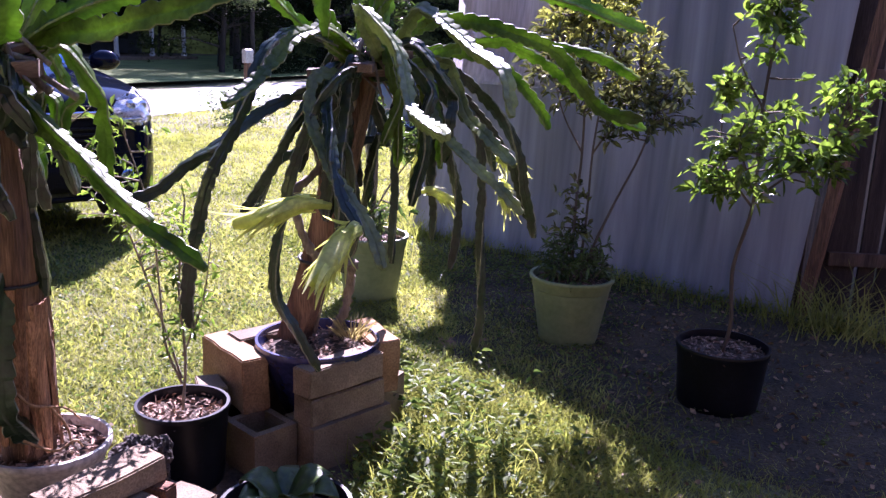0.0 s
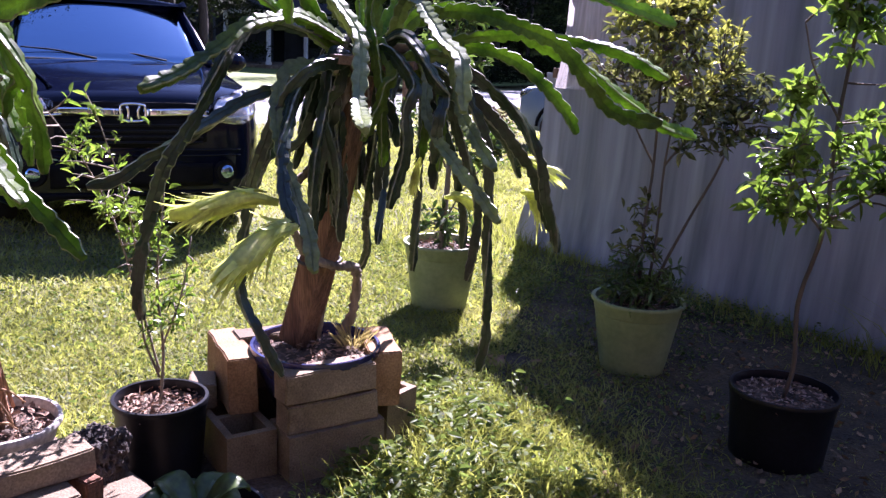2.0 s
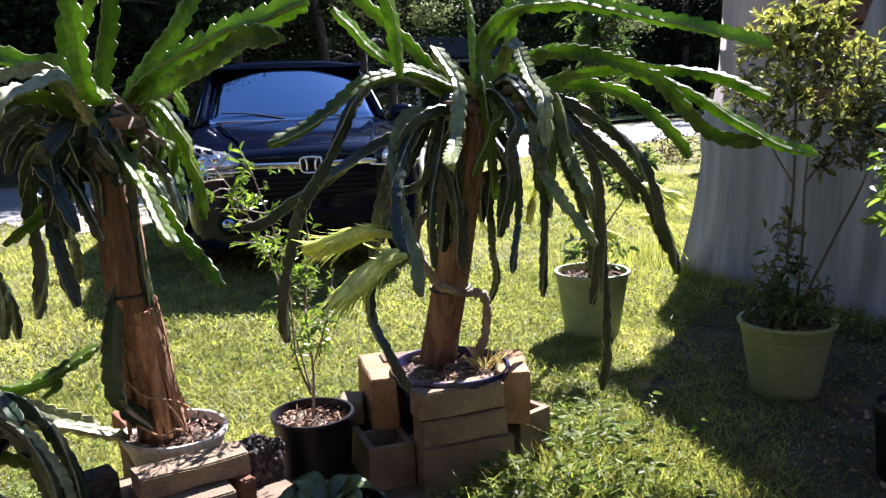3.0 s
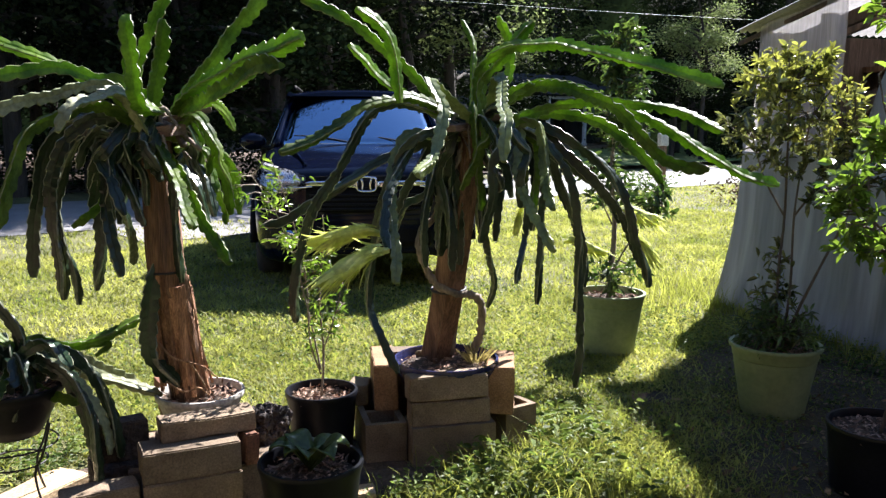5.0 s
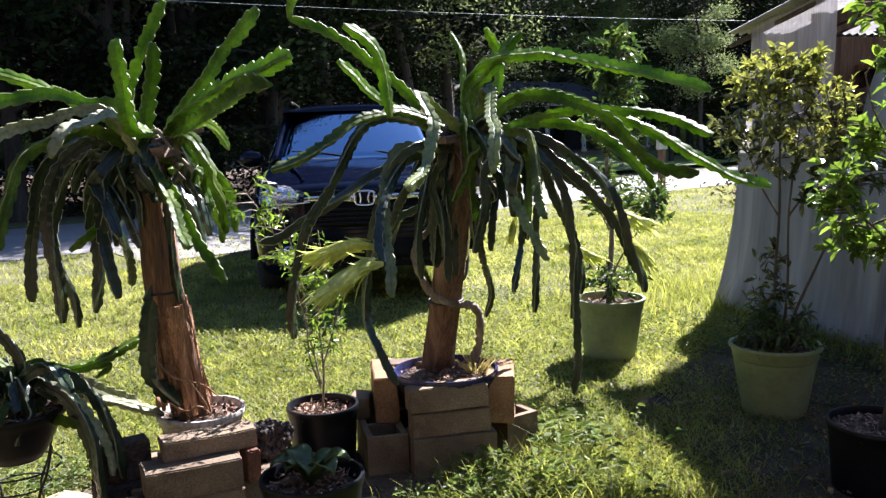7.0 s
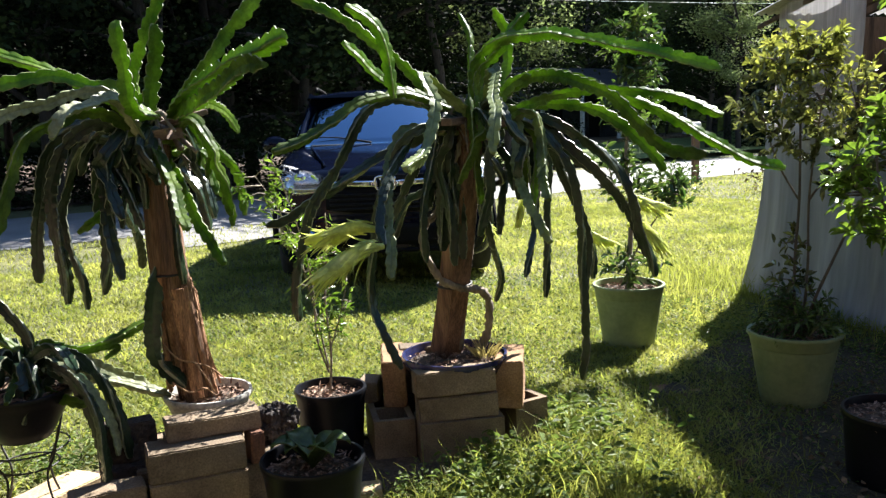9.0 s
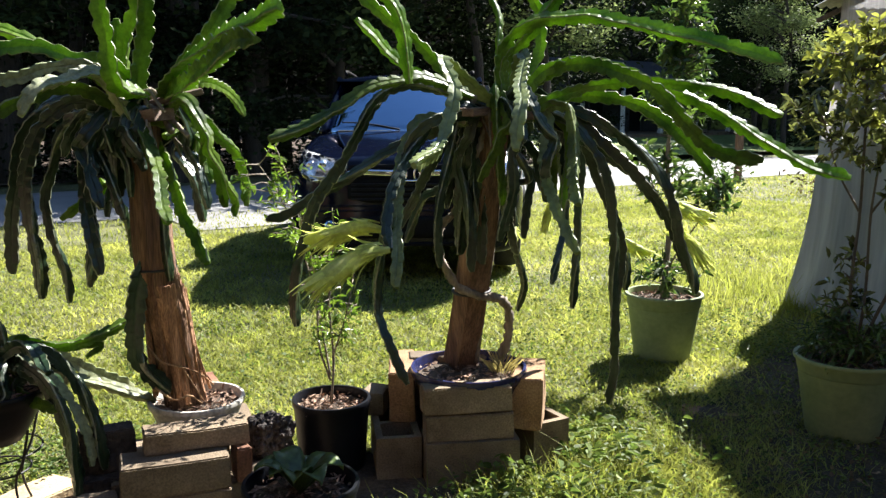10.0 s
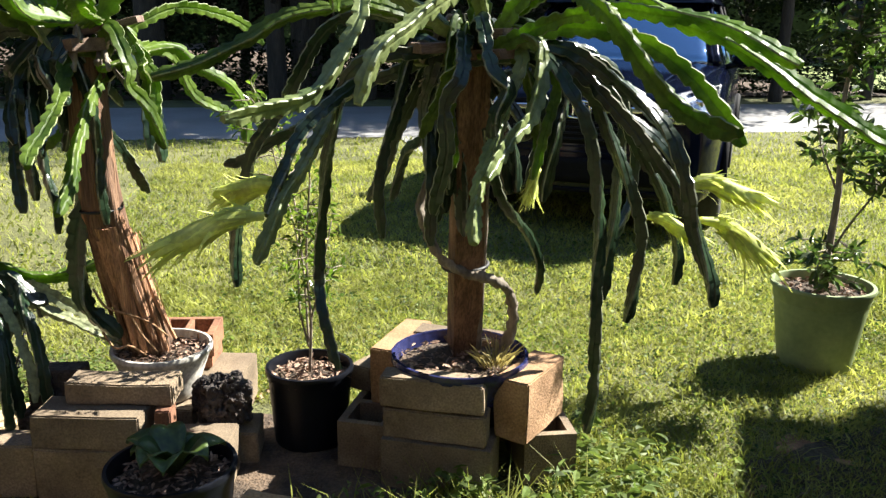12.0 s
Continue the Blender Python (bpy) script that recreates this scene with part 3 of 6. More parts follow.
def shrub(name, base, label, category, stems, clumps, leaf, leaf_mat, bark, seed, tops=None, top_mat=None, twig=0.003, low_mat=None):
    """Stems, twigs that run from the stems to leafy clumps, and the leaves.
    stems: (points, r0, r1); clumps: (centre, radii, tufts, leaves in a tuft), all from the base."""
    t = thing(name, base, label, category)
    rng = random.Random(seed)
    line = []
    for k, (pts, r0, r1) in enumerate(stems):
        part("trunk" if k == 0 else "stem", woody(pts, r0, r1, seed + k), bark, t, smooth=True)
        line += course(pts, 0.05)[2:]
    L, G, S = Leaves(seed + 50), Leaves(seed + 51), Leaves(seed + 52)
    bm = bmesh.new()
    for centre, radii, tufts, per in clumps:
        for _ in range(tufts):
            d = Vector([rng.gauss(0, 1) for _ in range(3)]).normalized() * rng.random() ** 0.45
            at = Vector(centre) + Vector([a * b for a, b in zip(d, radii)])
            near = min(line, key=lambda q: (q - at).length + max(0, q.z - at.z) * 1.5)
            if rng.random() < 0.55:
                mid = near.lerp(at, 0.5) + Vector((rng.uniform(-1, 1), rng.uniform(-1, 1), rng.uniform(-0.5, 1.2))) * (at - near).length * 0.12
                tube([near, mid, at], twig * 1.6, twig * 0.6, 4, 0.06, bm=bm)
            # clumps above the tops height take the top leaf colour
            young = top_mat is not None and at.z > tops + rng.uniform(-0.22, 0.22)
            if low_mat is not None and at.z < 0.3:
                S.tuft(at, (at - near) + Vector((0, 0, 0.08)), per, leaf[0] * 1.05, leaf[1] * 0.6)
            else:
                (G if young else L).tuft(at, (at - near) + Vector((0, 0, 0.05)), per, leaf[0], leaf[1])
    tagged(part("branchwork", bm, bark, t, smooth=True), kind="stuff")
    L.put("foliage", leaf_mat, t)
    if S.v:
        S.put("low_foliage", low_mat, t, "dark narrow leaves of the low shoots")
    if G.v:
        G.put("top_foliage", top_mat, t, "yellow-green leaves at the top")
    return t


def lift(p, z):
    return (p[0], p[1], p[2] + z)


# tree in the green pot by the shed: slim stems, ball crown, low shoots
shrub("bay_tree", lift(POT_C, 0.34), "slim potted tree with a round crown, yellow-green on top", "tree",
      [([(0, 0, 0), (-0.01, 0, 0.4), (0.0, 0.01, 0.75), (-0.02, 0.02, 1.4)], 0.009, 0.005),
       ([(0.03, 0.01, 0), (0.05, 0.02, 0.35), (0.06, 0, 0.75), (0.10, 0.02, 1.2)], 0.008, 0.004),
       ([(0.05, -0.01, 0), (0.10, 0.0, 0.2), (0.19, 0.03, 0.45), (0.30, 0.05, 0.72), (0.36, 0.08, 0.95)], 0.009, 0.005),
       ([(0.0, 0.0, 0.72), (-0.10, -0.03, 0.9), (-0.17, -0.04, 1.1)], 0.006, 0.003),
       ([(0.06, 0.0, 0.72), (0.17, 0.05, 0.92), (0.27, 0.05, 1.15)], 0.006, 0.003)],
      [((0.02, 0, 1.25), (0.40, 0.36, 0.26), 120, 9), ((0.32, 0.05, 1.00), (0.31, 0.29, 0.21), 92, 9), ((-0.08, 0, 1.10), (0.28, 0.26, 0.14), 26, 8), ((0.0, 0.0, 1.46), (0.30, 0.28, 0.14), 72, 9),
       ((0.02, 0.0, 0.12), (0.25, 0.23, 0.13), 64, 9), ((0.0, 0.0, 0.24), (0.20, 0.18, 0.12), 30, 8), ((0.0, 0.0, 0.45), (0.14, 0.12, 0.16), 16, 4)],
      (0.058, 0.022), LEAF_BAY, TRUNK, 11, tops=1.28, top_mat=LEAF_GOLD, low_mat=LEAF_DARK)
# taller tree in the black pot
shrub("citrus_tree", lift(POT_D, 0.26), "young potted tree with bright glossy leaves and a bare crooked stem", "tree",
      [([(0.0, 0, 0), (0.02, 0.0, 0.15), (0.0, 0.01, 0.4), (0.05, 0, 0.7), (0.04, 0.02, 1.1), (0.06, 0, 1.6), (0.03, 0, 2.1)], 0.010, 0.005),
       ([(0.05, 0, 0.68), (-0.08, -0.02, 0.85), (-0.12, -0.02, 1.05), (-0.10, 0, 1.22)], 0.006, 0.003),
       ([(0.05, 0.0, 0.72), (0.2, 0.05, 0.85), (0.33, 0.06, 1.0)], 0.006, 0.003),
       ([(0.05, 0.0, 1.1), (-0.06, -0.02, 1.28), (-0.12, 0, 1.45)], 0.005, 0.003),
       ([(0.04, 0.0, 0.75), (0.0, -0.18, 0.88), (-0.04, -0.36, 1.02)], 0.006, 0.003)],
      [((-0.05, -0.34, 1.02), (0.18, 0.15, 0.18), 26, 6), ((-0.02, -0.12, 1.72), (0.16, 0.18, 0.28), 22, 6), ((0.25, 0.05, 0.98), (0.25, 0.22, 0.20), 66, 7), ((-0.12, -0.02, 0.82), (0.17, 0.16, 0.10), 22, 7), ((0.03, 0, 0.78), (0.16, 0.16, 0.08), 12, 6),
       ((-0.10, 0, 1.22), (0.09, 0.09, 0.10), 16, 7), ((0.05, 0, 1.50), (0.15, 0.15, 0.20), 34, 7), ((0.10, 0, 1.95), (0.24, 0.24, 0.30), 60, 7), ((0.38, 0.1, 1.22), (0.18, 0.18, 0.14), 20, 6)],
      (0.062, 0.029), LEAF, TRUNK, 21)
# plant in the sunny green pot
shrub("citrus_shrub", lift(POT_B, 0.36), "slender potted shrub with dark glossy leaves", "shrub",
      [([(-0.01, 0, 0), (0.0, 0.0, 0.15), (0.02, 0, 0.5), (-0.02, 0, 0.9), (0.02, 0.02, 1.35), (0.04, 0.02, 1.75)], 0.020, 0.005),
       ([(0.01, 0, 0.18), (0.10, 0.02, 0.35), (0.24, 0.04, 0.55), (0.33, 0.06, 0.72)], 0.007, 0.003),
       ([(0.0, 0, 0.5), (-0.08, -0.05, 0.7), (-0.16, -0.05, 0.92)], 0.006, 0.003)],
      [((0.02, 0, 0.17), (0.24, 0.22, 0.13), 36, 6), ((0.27, 0.05, 0.66), (0.20, 0.18, 0.14), 44, 7), ((-0.06, 0, 0.8), (0.22, 0.2, 0.2), 44, 7),
       ((0.0, 0, 1.2), (0.24, 0.22, 0.22), 66, 7), ((0.04, 0.02, 1.62), (0.26, 0.22, 0.20), 70, 8), ((0.10, 0.02, 1.42), (0.20, 0.18, 0.14), 30, 7)],
      (0.065, 0.024), LEAF_DARK, BARK, 31)
# spindly plant in the small black pot
shrub("pomegranate_sapling", lift(POT_S, 0.27), "spindly young shrub with fine narrow leaves", "shrub",
      [([(0.0, 0.0, 0), (0.01, 0.01, 0.2), (0.0, 0.0, 0.45), (0.02, 0.02, 0.75)], 0.006, 0.003),
       ([(0.0, 0.0, 0.1), (-0.04, -0.03, 0.25), (-0.06, -0.03, 0.5), (-0.04, -0.08, 0.72), (-0.08, -0.14, 0.98)], 0.005, 0.002),
       ([(0.0, 0.01, 0.2), (0.06, 0.05, 0.4), (0.07, 0.09, 0.6)], 0.004, 0.002),
       ([(0.0, 0.0, 0.12), (-0.09, -0.01, 0.38), (-0.18, -0.04, 0.66), (-0.25, -0.10, 0.86), (-0.31, -0.17, 1.00)], 0.005, 0.002)],
      [((0.0, 0.01, 0.48), (0.16, 0.16, 0.20), 62, 4), ((-0.03, -0.05, 0.72), (0.18, 0.18, 0.14), 34, 4), ((-0.10, -0.16, 0.98), (0.15, 0.17, 0.11), 14, 4), ((-0.21, -0.08, 0.82), (0.17, 0.18, 0.15), 26, 4), ((-0.27, -0.15, 0.93), (0.17, 0.18, 0.10), 16, 4), ((-0.18, 0.04, 0.60), (0.12, 0.12, 0.12), 12, 4), ((0, 0, 0.3), (0.09, 0.09, 0.1), 12, 4)],
      (0.042, 0.013), LEAF, BARK, 41, twig=0.0020)
# broad-leaved plant in the front pot
hosta = thing("broad_leaf_plant", lift(POT_F, 0.25), "low rosette of broad dark green leaves", "plant")
rng = random.Random(6)
for k in range(8):
    a, reach, up = k * 2.4, rng.uniform(0.11, 0.18), rng.uniform(0.05, 0.13)
    verts, faces, n = [], [], 9
    for i in range(n + 1):
        f = i / n
        wide = 0.052 * math.sin(math.pi * min(1, f * 0.92 + 0.06)) ** 0.8
        r, z = reach * f, up * math.sin(f * 2.2) + 0.01
        for q in (-1, -0.5, 0, 0.5, 1):
            verts.append((r * math.cos(a) - wide * q * math.sin(a), r * math.sin(a) + wide * q * math.cos(a), z + 0.02 * abs(q) + 0.004 * math.sin(9 * f + q * 3)))
    faces = [(i * 5 + j, i * 5 + j + 1, i * 5 + j + 6, i * 5 + j + 5) for i in range(n) for j in range(4)]
    raw("leaf", verts, faces, LEAF_DARK, hosta, "", True).modifiers.new("flesh", "SOLIDIFY").thickness = 0.003


# ---- block stacks ----
PU, PN = Vector((0.41, 0.91, 0)).normalized(), Vector((0.91, -0.41, 0)).normalized()
PC = Vector((-0.20, 3.35, 0))
block_rng = random.Random(17)


def block(name, centre, size, turn, material, label, category="block", tilt=(0, 0), group="garden blocks", wear=0.007):
    bm = bmesh.new()
    box(bm, size, (0, 0, size[2] / 2), None, 0.0)
    bmesh.ops.subdivide_edges(bm, edges=bm.edges[:], cuts=3, use_grid_fill=True)
    k = block_rng.uniform(0, 90)
    for v in bm.verts:
        v.co += Vector([noise.noise(v.co * 9 + Vector((k, q, 0))) * wear for q in (0, 7, 13)])
    sharp = [e for e in bm.edges if e.calc_face_angle(0) > 1.0]
    bmesh.ops.bevel(bm, geom=sharp, offset=0.005, segments=2, affect="EDGES")
    ob = part(name, bm, material, None, label)
    ob.matrix_world = pose(*centre, tilt[0], tilt[1], turn)
    return tagged(ob, label, category, group)


def cinder(centre, turn, length=0.37, label="tan hollow concrete block lying in the grass"):
    """A hollow block with two cores, open at the top."""
    t = 0.028
    L, D, H = length, 0.185, 0.185
    xs = [-L / 2, -L / 2 + t, -t / 2, t / 2, L / 2 - t, L / 2]
    ys = [-D / 2, -D / 2 + t, D / 2 - t, D / 2]
    bm = bmesh.new()
    grid = [[[bm.verts.new((x, y, z)) for z in (0, H)] for y in ys] for x in xs]
    solid = [[not (i in (1, 3) and j == 1) for j in range(3)] for i in range(5)]
    for i in range(5):
        for j in range(3):
            if not solid[i][j]:
                continue
            a, b, c, d = grid[i][j], grid[i + 1][j], grid[i + 1][j + 1], grid[i][j + 1]
            bm.faces.new((a[1], b[1], c[1], d[1]))
            bm.faces.new((a[0], d[0], c[0], b[0]))
            for p, q, ni, nj in ((a, b, i, j - 1), (b, c, i + 1, j), (c, d, i, j + 1), (d, a, i - 1, j)):
                if not (0 <= ni < 5 and 0 <= nj < 3 and solid[ni][nj]):
                    bm.faces.new((p[0], q[0], q[1], p[1]))
    rims = [e for e in bm.edges if e.calc_face_angle(0) > 1.0]
    bmesh.ops.bevel(bm, geom=rims, offset=0.004, segments=2, affect="EDGES")
    ob = part("cinder_block", bm, BLOCK)
    ob.matrix_world = pose(*centre, 0, 0, turn)
    return tagged(ob, label, "concrete block", "hollow blocks")


ANG = math.degrees(math.atan2(PU.y, PU.x))


def ped(u, n, z):
    return tuple(PC + PU * u + PN * n + Vector((0, 0, z)))


# pedestal of the larger cactus: hollow blocks below, solid slabs round the bowl
cinder(ped(-0.01, 0.165, 0.01), ANG, 0.38, "tan hollow concrete block at the front foot of the pedestal")
cinder(ped(-0.30, -0.02, 0.01), ANG + 90, 0.37, "tan hollow concrete block set crosswise with its core open")
cinder(ped(0.296, -0.095, 0.01), ANG + 111, 0.37, "tan hollow concrete block poking out of the grass")
cinder(ped(-0.02, -0.28, 0.01), ANG, 0.38, "tan hollow concrete block at the back of the pedestal")
for k in range(2):
    z = 0.198 + 0.112 * k
    block("slab_block", ped(-0.02 - 0.012 * k, 0.19, z), (0.36, 0.105, 0.108), ANG + (1.2 if k else -0.8), BLOCK, "tan solid concrete slab stacked before the blue bowl")
    block("slab_block", ped(-0.03, -0.26, z), (0.36, 0.11, 0.108), ANG + 1 - 2 * k, BLOCK, "tan solid concrete slab behind the blue bowl")
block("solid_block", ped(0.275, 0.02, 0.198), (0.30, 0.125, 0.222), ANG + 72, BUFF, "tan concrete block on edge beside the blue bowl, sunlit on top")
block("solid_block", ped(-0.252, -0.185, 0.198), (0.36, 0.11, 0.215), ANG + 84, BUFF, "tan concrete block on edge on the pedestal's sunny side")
block("half_block", ped(-0.37, -0.17, 0.198), (0.15, 0.10, 0.10), ANG + 70, BLOCK, "broken piece of tan block on the pedestal's corner")

# stack of the smaller cactus
AU, AN = Vector((0.22, 0.975, 0)), Vector((0.975, -0.22, 0))
AC0 = Vector((-0.53, 2.26, 0))
AANG = math.degrees(math.atan2(AU.y, AU.x))


def stk(u, n, z):
    return tuple(AC0 + AU * u + AN * n + Vector((0, 0, z)))


block("slab_block", stk(-0.065, 0.385, 0.010), (0.36, 0.12, 0.193), AANG, BLOCK, "tan concrete block standing before the white pot")
block("slab_block", stk(-0.065, 0.360, 0.205), (0.36, 0.16, 0.115), AANG, BLOCK, "tan concrete slab laid flat with a sunlit top edge")
block("slab_block", stk(0.015, 0.285, 0.322), (0.36, 0.12, 0.075), AANG + 2, BLOCK, "grey-tan slab leaning against the white pot")
block("slab_block", stk(-0.395, 0.365, 0.010), (0.27, 0.12, 0.19), AANG + 3, BLOCK, "tan concrete block at the end of the row")
block("slab_block", stk(-0.10, 0.21, 0.010), (0.36, 0.13, 0.19), AANG, BLOCK, "tan concrete block behind the front row")
block("slab_block", stk(-0.02, 0.235, 0.202), (0.30, 0.085, 0.118), AANG + 1, BLOCK, "tan concrete slab wedged under the leaning one")
block("brick", stk(-0.30, 0.14, 0.010), (0.22, 0.20, 0.20), AANG + 4, ROCK, "dark block behind the row", "block")
block("brick", stk(-0.29, 0.13, 0.212), (0.19, 0.10, 0.155), AANG + 6, ROCK, "dark brick on edge at the end of the stack", "brick")
block("brick", stk(0.165, 0.335, 0.190), (0.055, 0.10, 0.128), AANG + 6, BRICK, "orange brick on end beside the white pot", "brick")
block("slab_block", stk(0.245, 0.275, 0.010), (0.26, 0.16, 0.178), AANG + 4, BLOCK, "tan concrete block under the orange brick")
block("slab_block", stk(0.30, 0.085, 0.010), (0.24, 0.18, 0.125), AANG + 6, BLOCK, "low tan block under the lava stone")
block("brick", stk(0.03, -0.34, 0.205), (0.22, 0.20, 0.055), AANG + 4, BRICK, "orange-red brick under the hollow tile", "brick")
block("slab_block", stk(0.10, -0.28, 0.010), (0.36, 0.34, 0.19), AANG, BLOCK, "tan concrete block at the back of the stack")
block("slab_block", stk(-0.16, -0.06, 0.010), (0.30, 0.20, 0.19), AANG, BLOCK, "tan concrete block under the white pot")
block("slab_block", stk(0.07, 0.07, 0.010), (0.22, 0.10, 0.19), AANG, BLOCK, "tan concrete block in the middle of the stack")
# hollow terracotta tile
bm = bmesh.new()
for sx, sy, wx, wy in ((0, 0.095, 0.24, 0.03), (0, -0.095, 0.24, 0.03), (0.105, 0, 0.03, 0.16), (-0.105, 0, 0.03, 0.16), (0, 0, 0.02, 0.16)):
    box(bm, (wx, wy, 0.095), (sx, sy, 0.0475), None, 0.004)
tile = part("hollow_tile", bm, BRICK)
tile.matrix_world = pose(*stk(0.03, -0.34, 0.263), 0, 0, AANG + 6)
tagged(tile, "orange hollow terracotta tile lying behind the white pot", "tile")
# flat pavers at the bed's edge; the small one mimics sunlit soil
for x, y, l, w, a in ((-0.72, 1.63, 0.52, 0.17, 118), (0.05, 2.68, 0.2, 0.10, 60)):
    block("paver", (x, y, 0.012), (l, w, 0.045), a, SLAB, "sunlit sandy paver at the bed's edge, the small one mimicking sunlit soil", "paver", group="pavers")

# lava stone
bm = bmesh.new()
bmesh.ops.create_icosphere(bm, subdivisions=5, radius=1.0)
for v in bm.verts:
    d = v.co.normalized()
    boxy = 0.92 / max(abs(d.x), abs(d.y), abs(d.z)) ** 0.55
    pits = max(0.0, noise.noise(d * 7.0 + Vector((5, 2, 0))) - 0.12) * 0.55 + max(0.0, noise.noise(d * 15.0) - 0.2) * 0.28
    v.co = d * (boxy + 0.20 * noise.noise(d * 1.9) + 0.10 * noise.noise(d * 4.5 + Vector((3, 0, 0))) - pits)
    v.co = Vector((v.co.x * 0.098, v.co.y * 0.105, max(-0.096, v.co.z * 0.105)))
stone = part("stone", bm, ROCK)
stone.matrix_world = pose(*stk(0.29, 0.09, 0.232), 0, 0, 20)
tagged(stone, "dark pitted lava stone wedged beside the blocks", "stone")

# bowls that hold the cacti
pot("plant_pot", (PC.x, PC.y + 0.018, 0.130), 0.240, 0.13, 0.305, POT_BLUE, "dark blue glazed bowl ringed by concrete slabs", rim=0.03, fill=0.035, fill_mat=MULCH, band=False, seed=7)
pot("plant_pot", (-0.525, 2.30, 0.208), 0.178, 0.115, 0.195, POT_WHITE, "dirty white plastic pot on the block stack", rim=0.02, fill=0.03, fill_mat=MULCH, band=False, seed=8)


# ---- climbing cacti ----
def ribbed(points, width, seed, name="stem", parent=None, material=None, node=0.050, twist=0.8):
    """A three-winged jointed cactus stem with scalloped edges that narrows at its root and its tip."""
    rng = random.Random(seed)
    pts = course(points, 0.0085)
    node *= rng.uniform(0.88, 1.18)
    for i, p in enumerate(pts):
        fade = min(1.0, i / 25)
        p += Vector([noise.noise(Vector((i * 0.0085 * 6.5, seed * 3.1 + q, 1))) * 0.009 * fade for q in (0, 5, 9)])
    cut = 0.24 if material is CACTUS_SHADE else 0.31
    n, phase, turn0 = len(pts), rng.uniform(0, 1), rng.uniform(0, math.tau)
    rows, bm = [], bmesh.new()
    total = 0.0085 * n
    joints = [rng.uniform(0.28, 0.45) + 0.42 * k for k in range(6)]
    for i, (p, (t, u, w)) in enumerate(zip(pts, frames_along(pts))):
        s = i * 0.0085
        body = min(1.0, 0.40 + s / 0.12) * min(1.0, 0.30 + (total - s) / 0.07) * (1 - 0.12 * s / total)
        for j in joints:
            if j < total - 0.15:
                body *= 1 - 0.34 * math.exp(-((s - j) / 0.016) ** 2)
        row = []
        for k in range(3):
            wave = (s / node + phase + k / 3.0) % 1.0
            edge = 1.0 - cut * ((0.84 - wave) / 0.84 if wave < 0.84 else (wave - 0.84) / 0.16) ** 1.25
            r = width * body * edge * (1 + 0.05 * noise.noise(Vector((s * 11, k, seed))))
            a = turn0 + twist * s + k * math.tau / 3 + 0.08 * math.sin(s * 17 + k)
            thick = 0.0054 if material is CACTUS_SHADE else 0.0045
            tip, tang = u * math.cos(a) + w * math.sin(a), -u * math.sin(a) + w * math.cos(a)
            b = a + math.tau / 6
            valley = u * math.cos(b) + w * math.sin(b)
            root = tip * (0.42 * r)
            row += [bm.verts.new(p + root - tang * thick * 1.9), bm.verts.new(p + tip * r - tang * thick * 0.5), bm.verts.new(p + tip * r + tang * thick * 0.5),
                    bm.verts.new(p + root + tang * thick * 1.9), bm.verts.new(p + valley * (0.24 * r))]
        rows.append(row)
    for a, b in zip(rows, rows[1:]):
        for k in range(15):
            j = (k + 1) % 15
            bm.faces.new((a[k], b[k], b[j], a[j]))
    bm.faces.new(rows[0])
    bm.faces.new(rows[-1][::-1])
    ob = part(name, bm, material or CACTUS, parent)
    ob.data.materials.append(SHADE_STEM_EDGE if material is CACTUS_SHADE else CACTUS_EDGE)
    for k, f in enumerate(ob.data.polygons):
        if k < (n - 1) * 15 and k % 5 == 1:
            f.material_index = 1
    ob.data.polygons.foreach_set("use_smooth", [k % 5 not in (1, 2, 0) for k in range(len(ob.data.polygons))])
    return ob


def wilted(base, tip, parent, seed, size=1.0):
    """A spent flower: a scaly tube that widens into a limp brush of long petals."""
    rng = random.Random(seed)
    base, tip = Vector(base), Vector(tip)
    d = tip - base
    sag = Vector((0, 0, -0.12 * d.length))
    line = [base, base + d * 0.3 + Vector((0, 0, 0.02)), base + d * 0.65, tip + sag * 0.3]
    pts = course(line, 0.012)
    rows, bm = [], bmesh.new()
    for i, (p, (t, u, w)) in enumerate(zip(pts, frames_along(pts))):
        f = i / (len(pts) - 1)
        r = size * (0.010 + 0.019 * math.sin(math.pi * min(1, f ** 1.3)) ** 1.2)
        rows.append([bm.verts.new(p + (u * math.cos(a) + w * math.sin(a)) * r * (1 + 0.12 * math.sin(5 * a + 9 * f))) for a in [math.tau * k / 12 for k in range(12)]])
    for a, b in zip(rows, rows[1:]):
        for k in range(12):
            bm.faces.new((a[k], b[k], b[(k + 1) % 12], a[(k + 1) % 12]))
    ob = part("flower", bm, FLOWER, parent, "limp pale yellow-green spent flower", smooth=True)
    verts, faces = [], []
    frames = frames_along(pts)
    for q in range(70):
        f0 = rng.uniform(0.12, 0.8)
        i = int(f0 * (len(pts) - 1))
        t, u, w = frames[i]
        a = rng.uniform(0, math.tau)
        out = u * math.cos(a) + w * math.sin(a)
        length = size * rng.uniform(0.05, 0.095) * (0.7 + 0.7 * f0)
        flare = rng.uniform(0.0, 0.30) if rng.random() < 0.85 else rng.uniform(0.4, 0.8)
        side = t.cross(out).normalized() * size * rng.uniform(0.005, 0.010)
        at = pts[i] + out * size * 0.024
        k = len(verts)
        for s in range(5):
            g = s / 4
            c = at + t * length * g + out * length * flare * g * g - Vector((0, 0, 0.22 * length * g * g))
            wd = side * (1 - 0.9 * g ** 1.6)
            verts += [c - wd, c + wd]
        faces += [(k + 2 * s, k + 2 * s + 1, k + 2 * s + 3, k + 2 * s + 2) for s in range(4)]
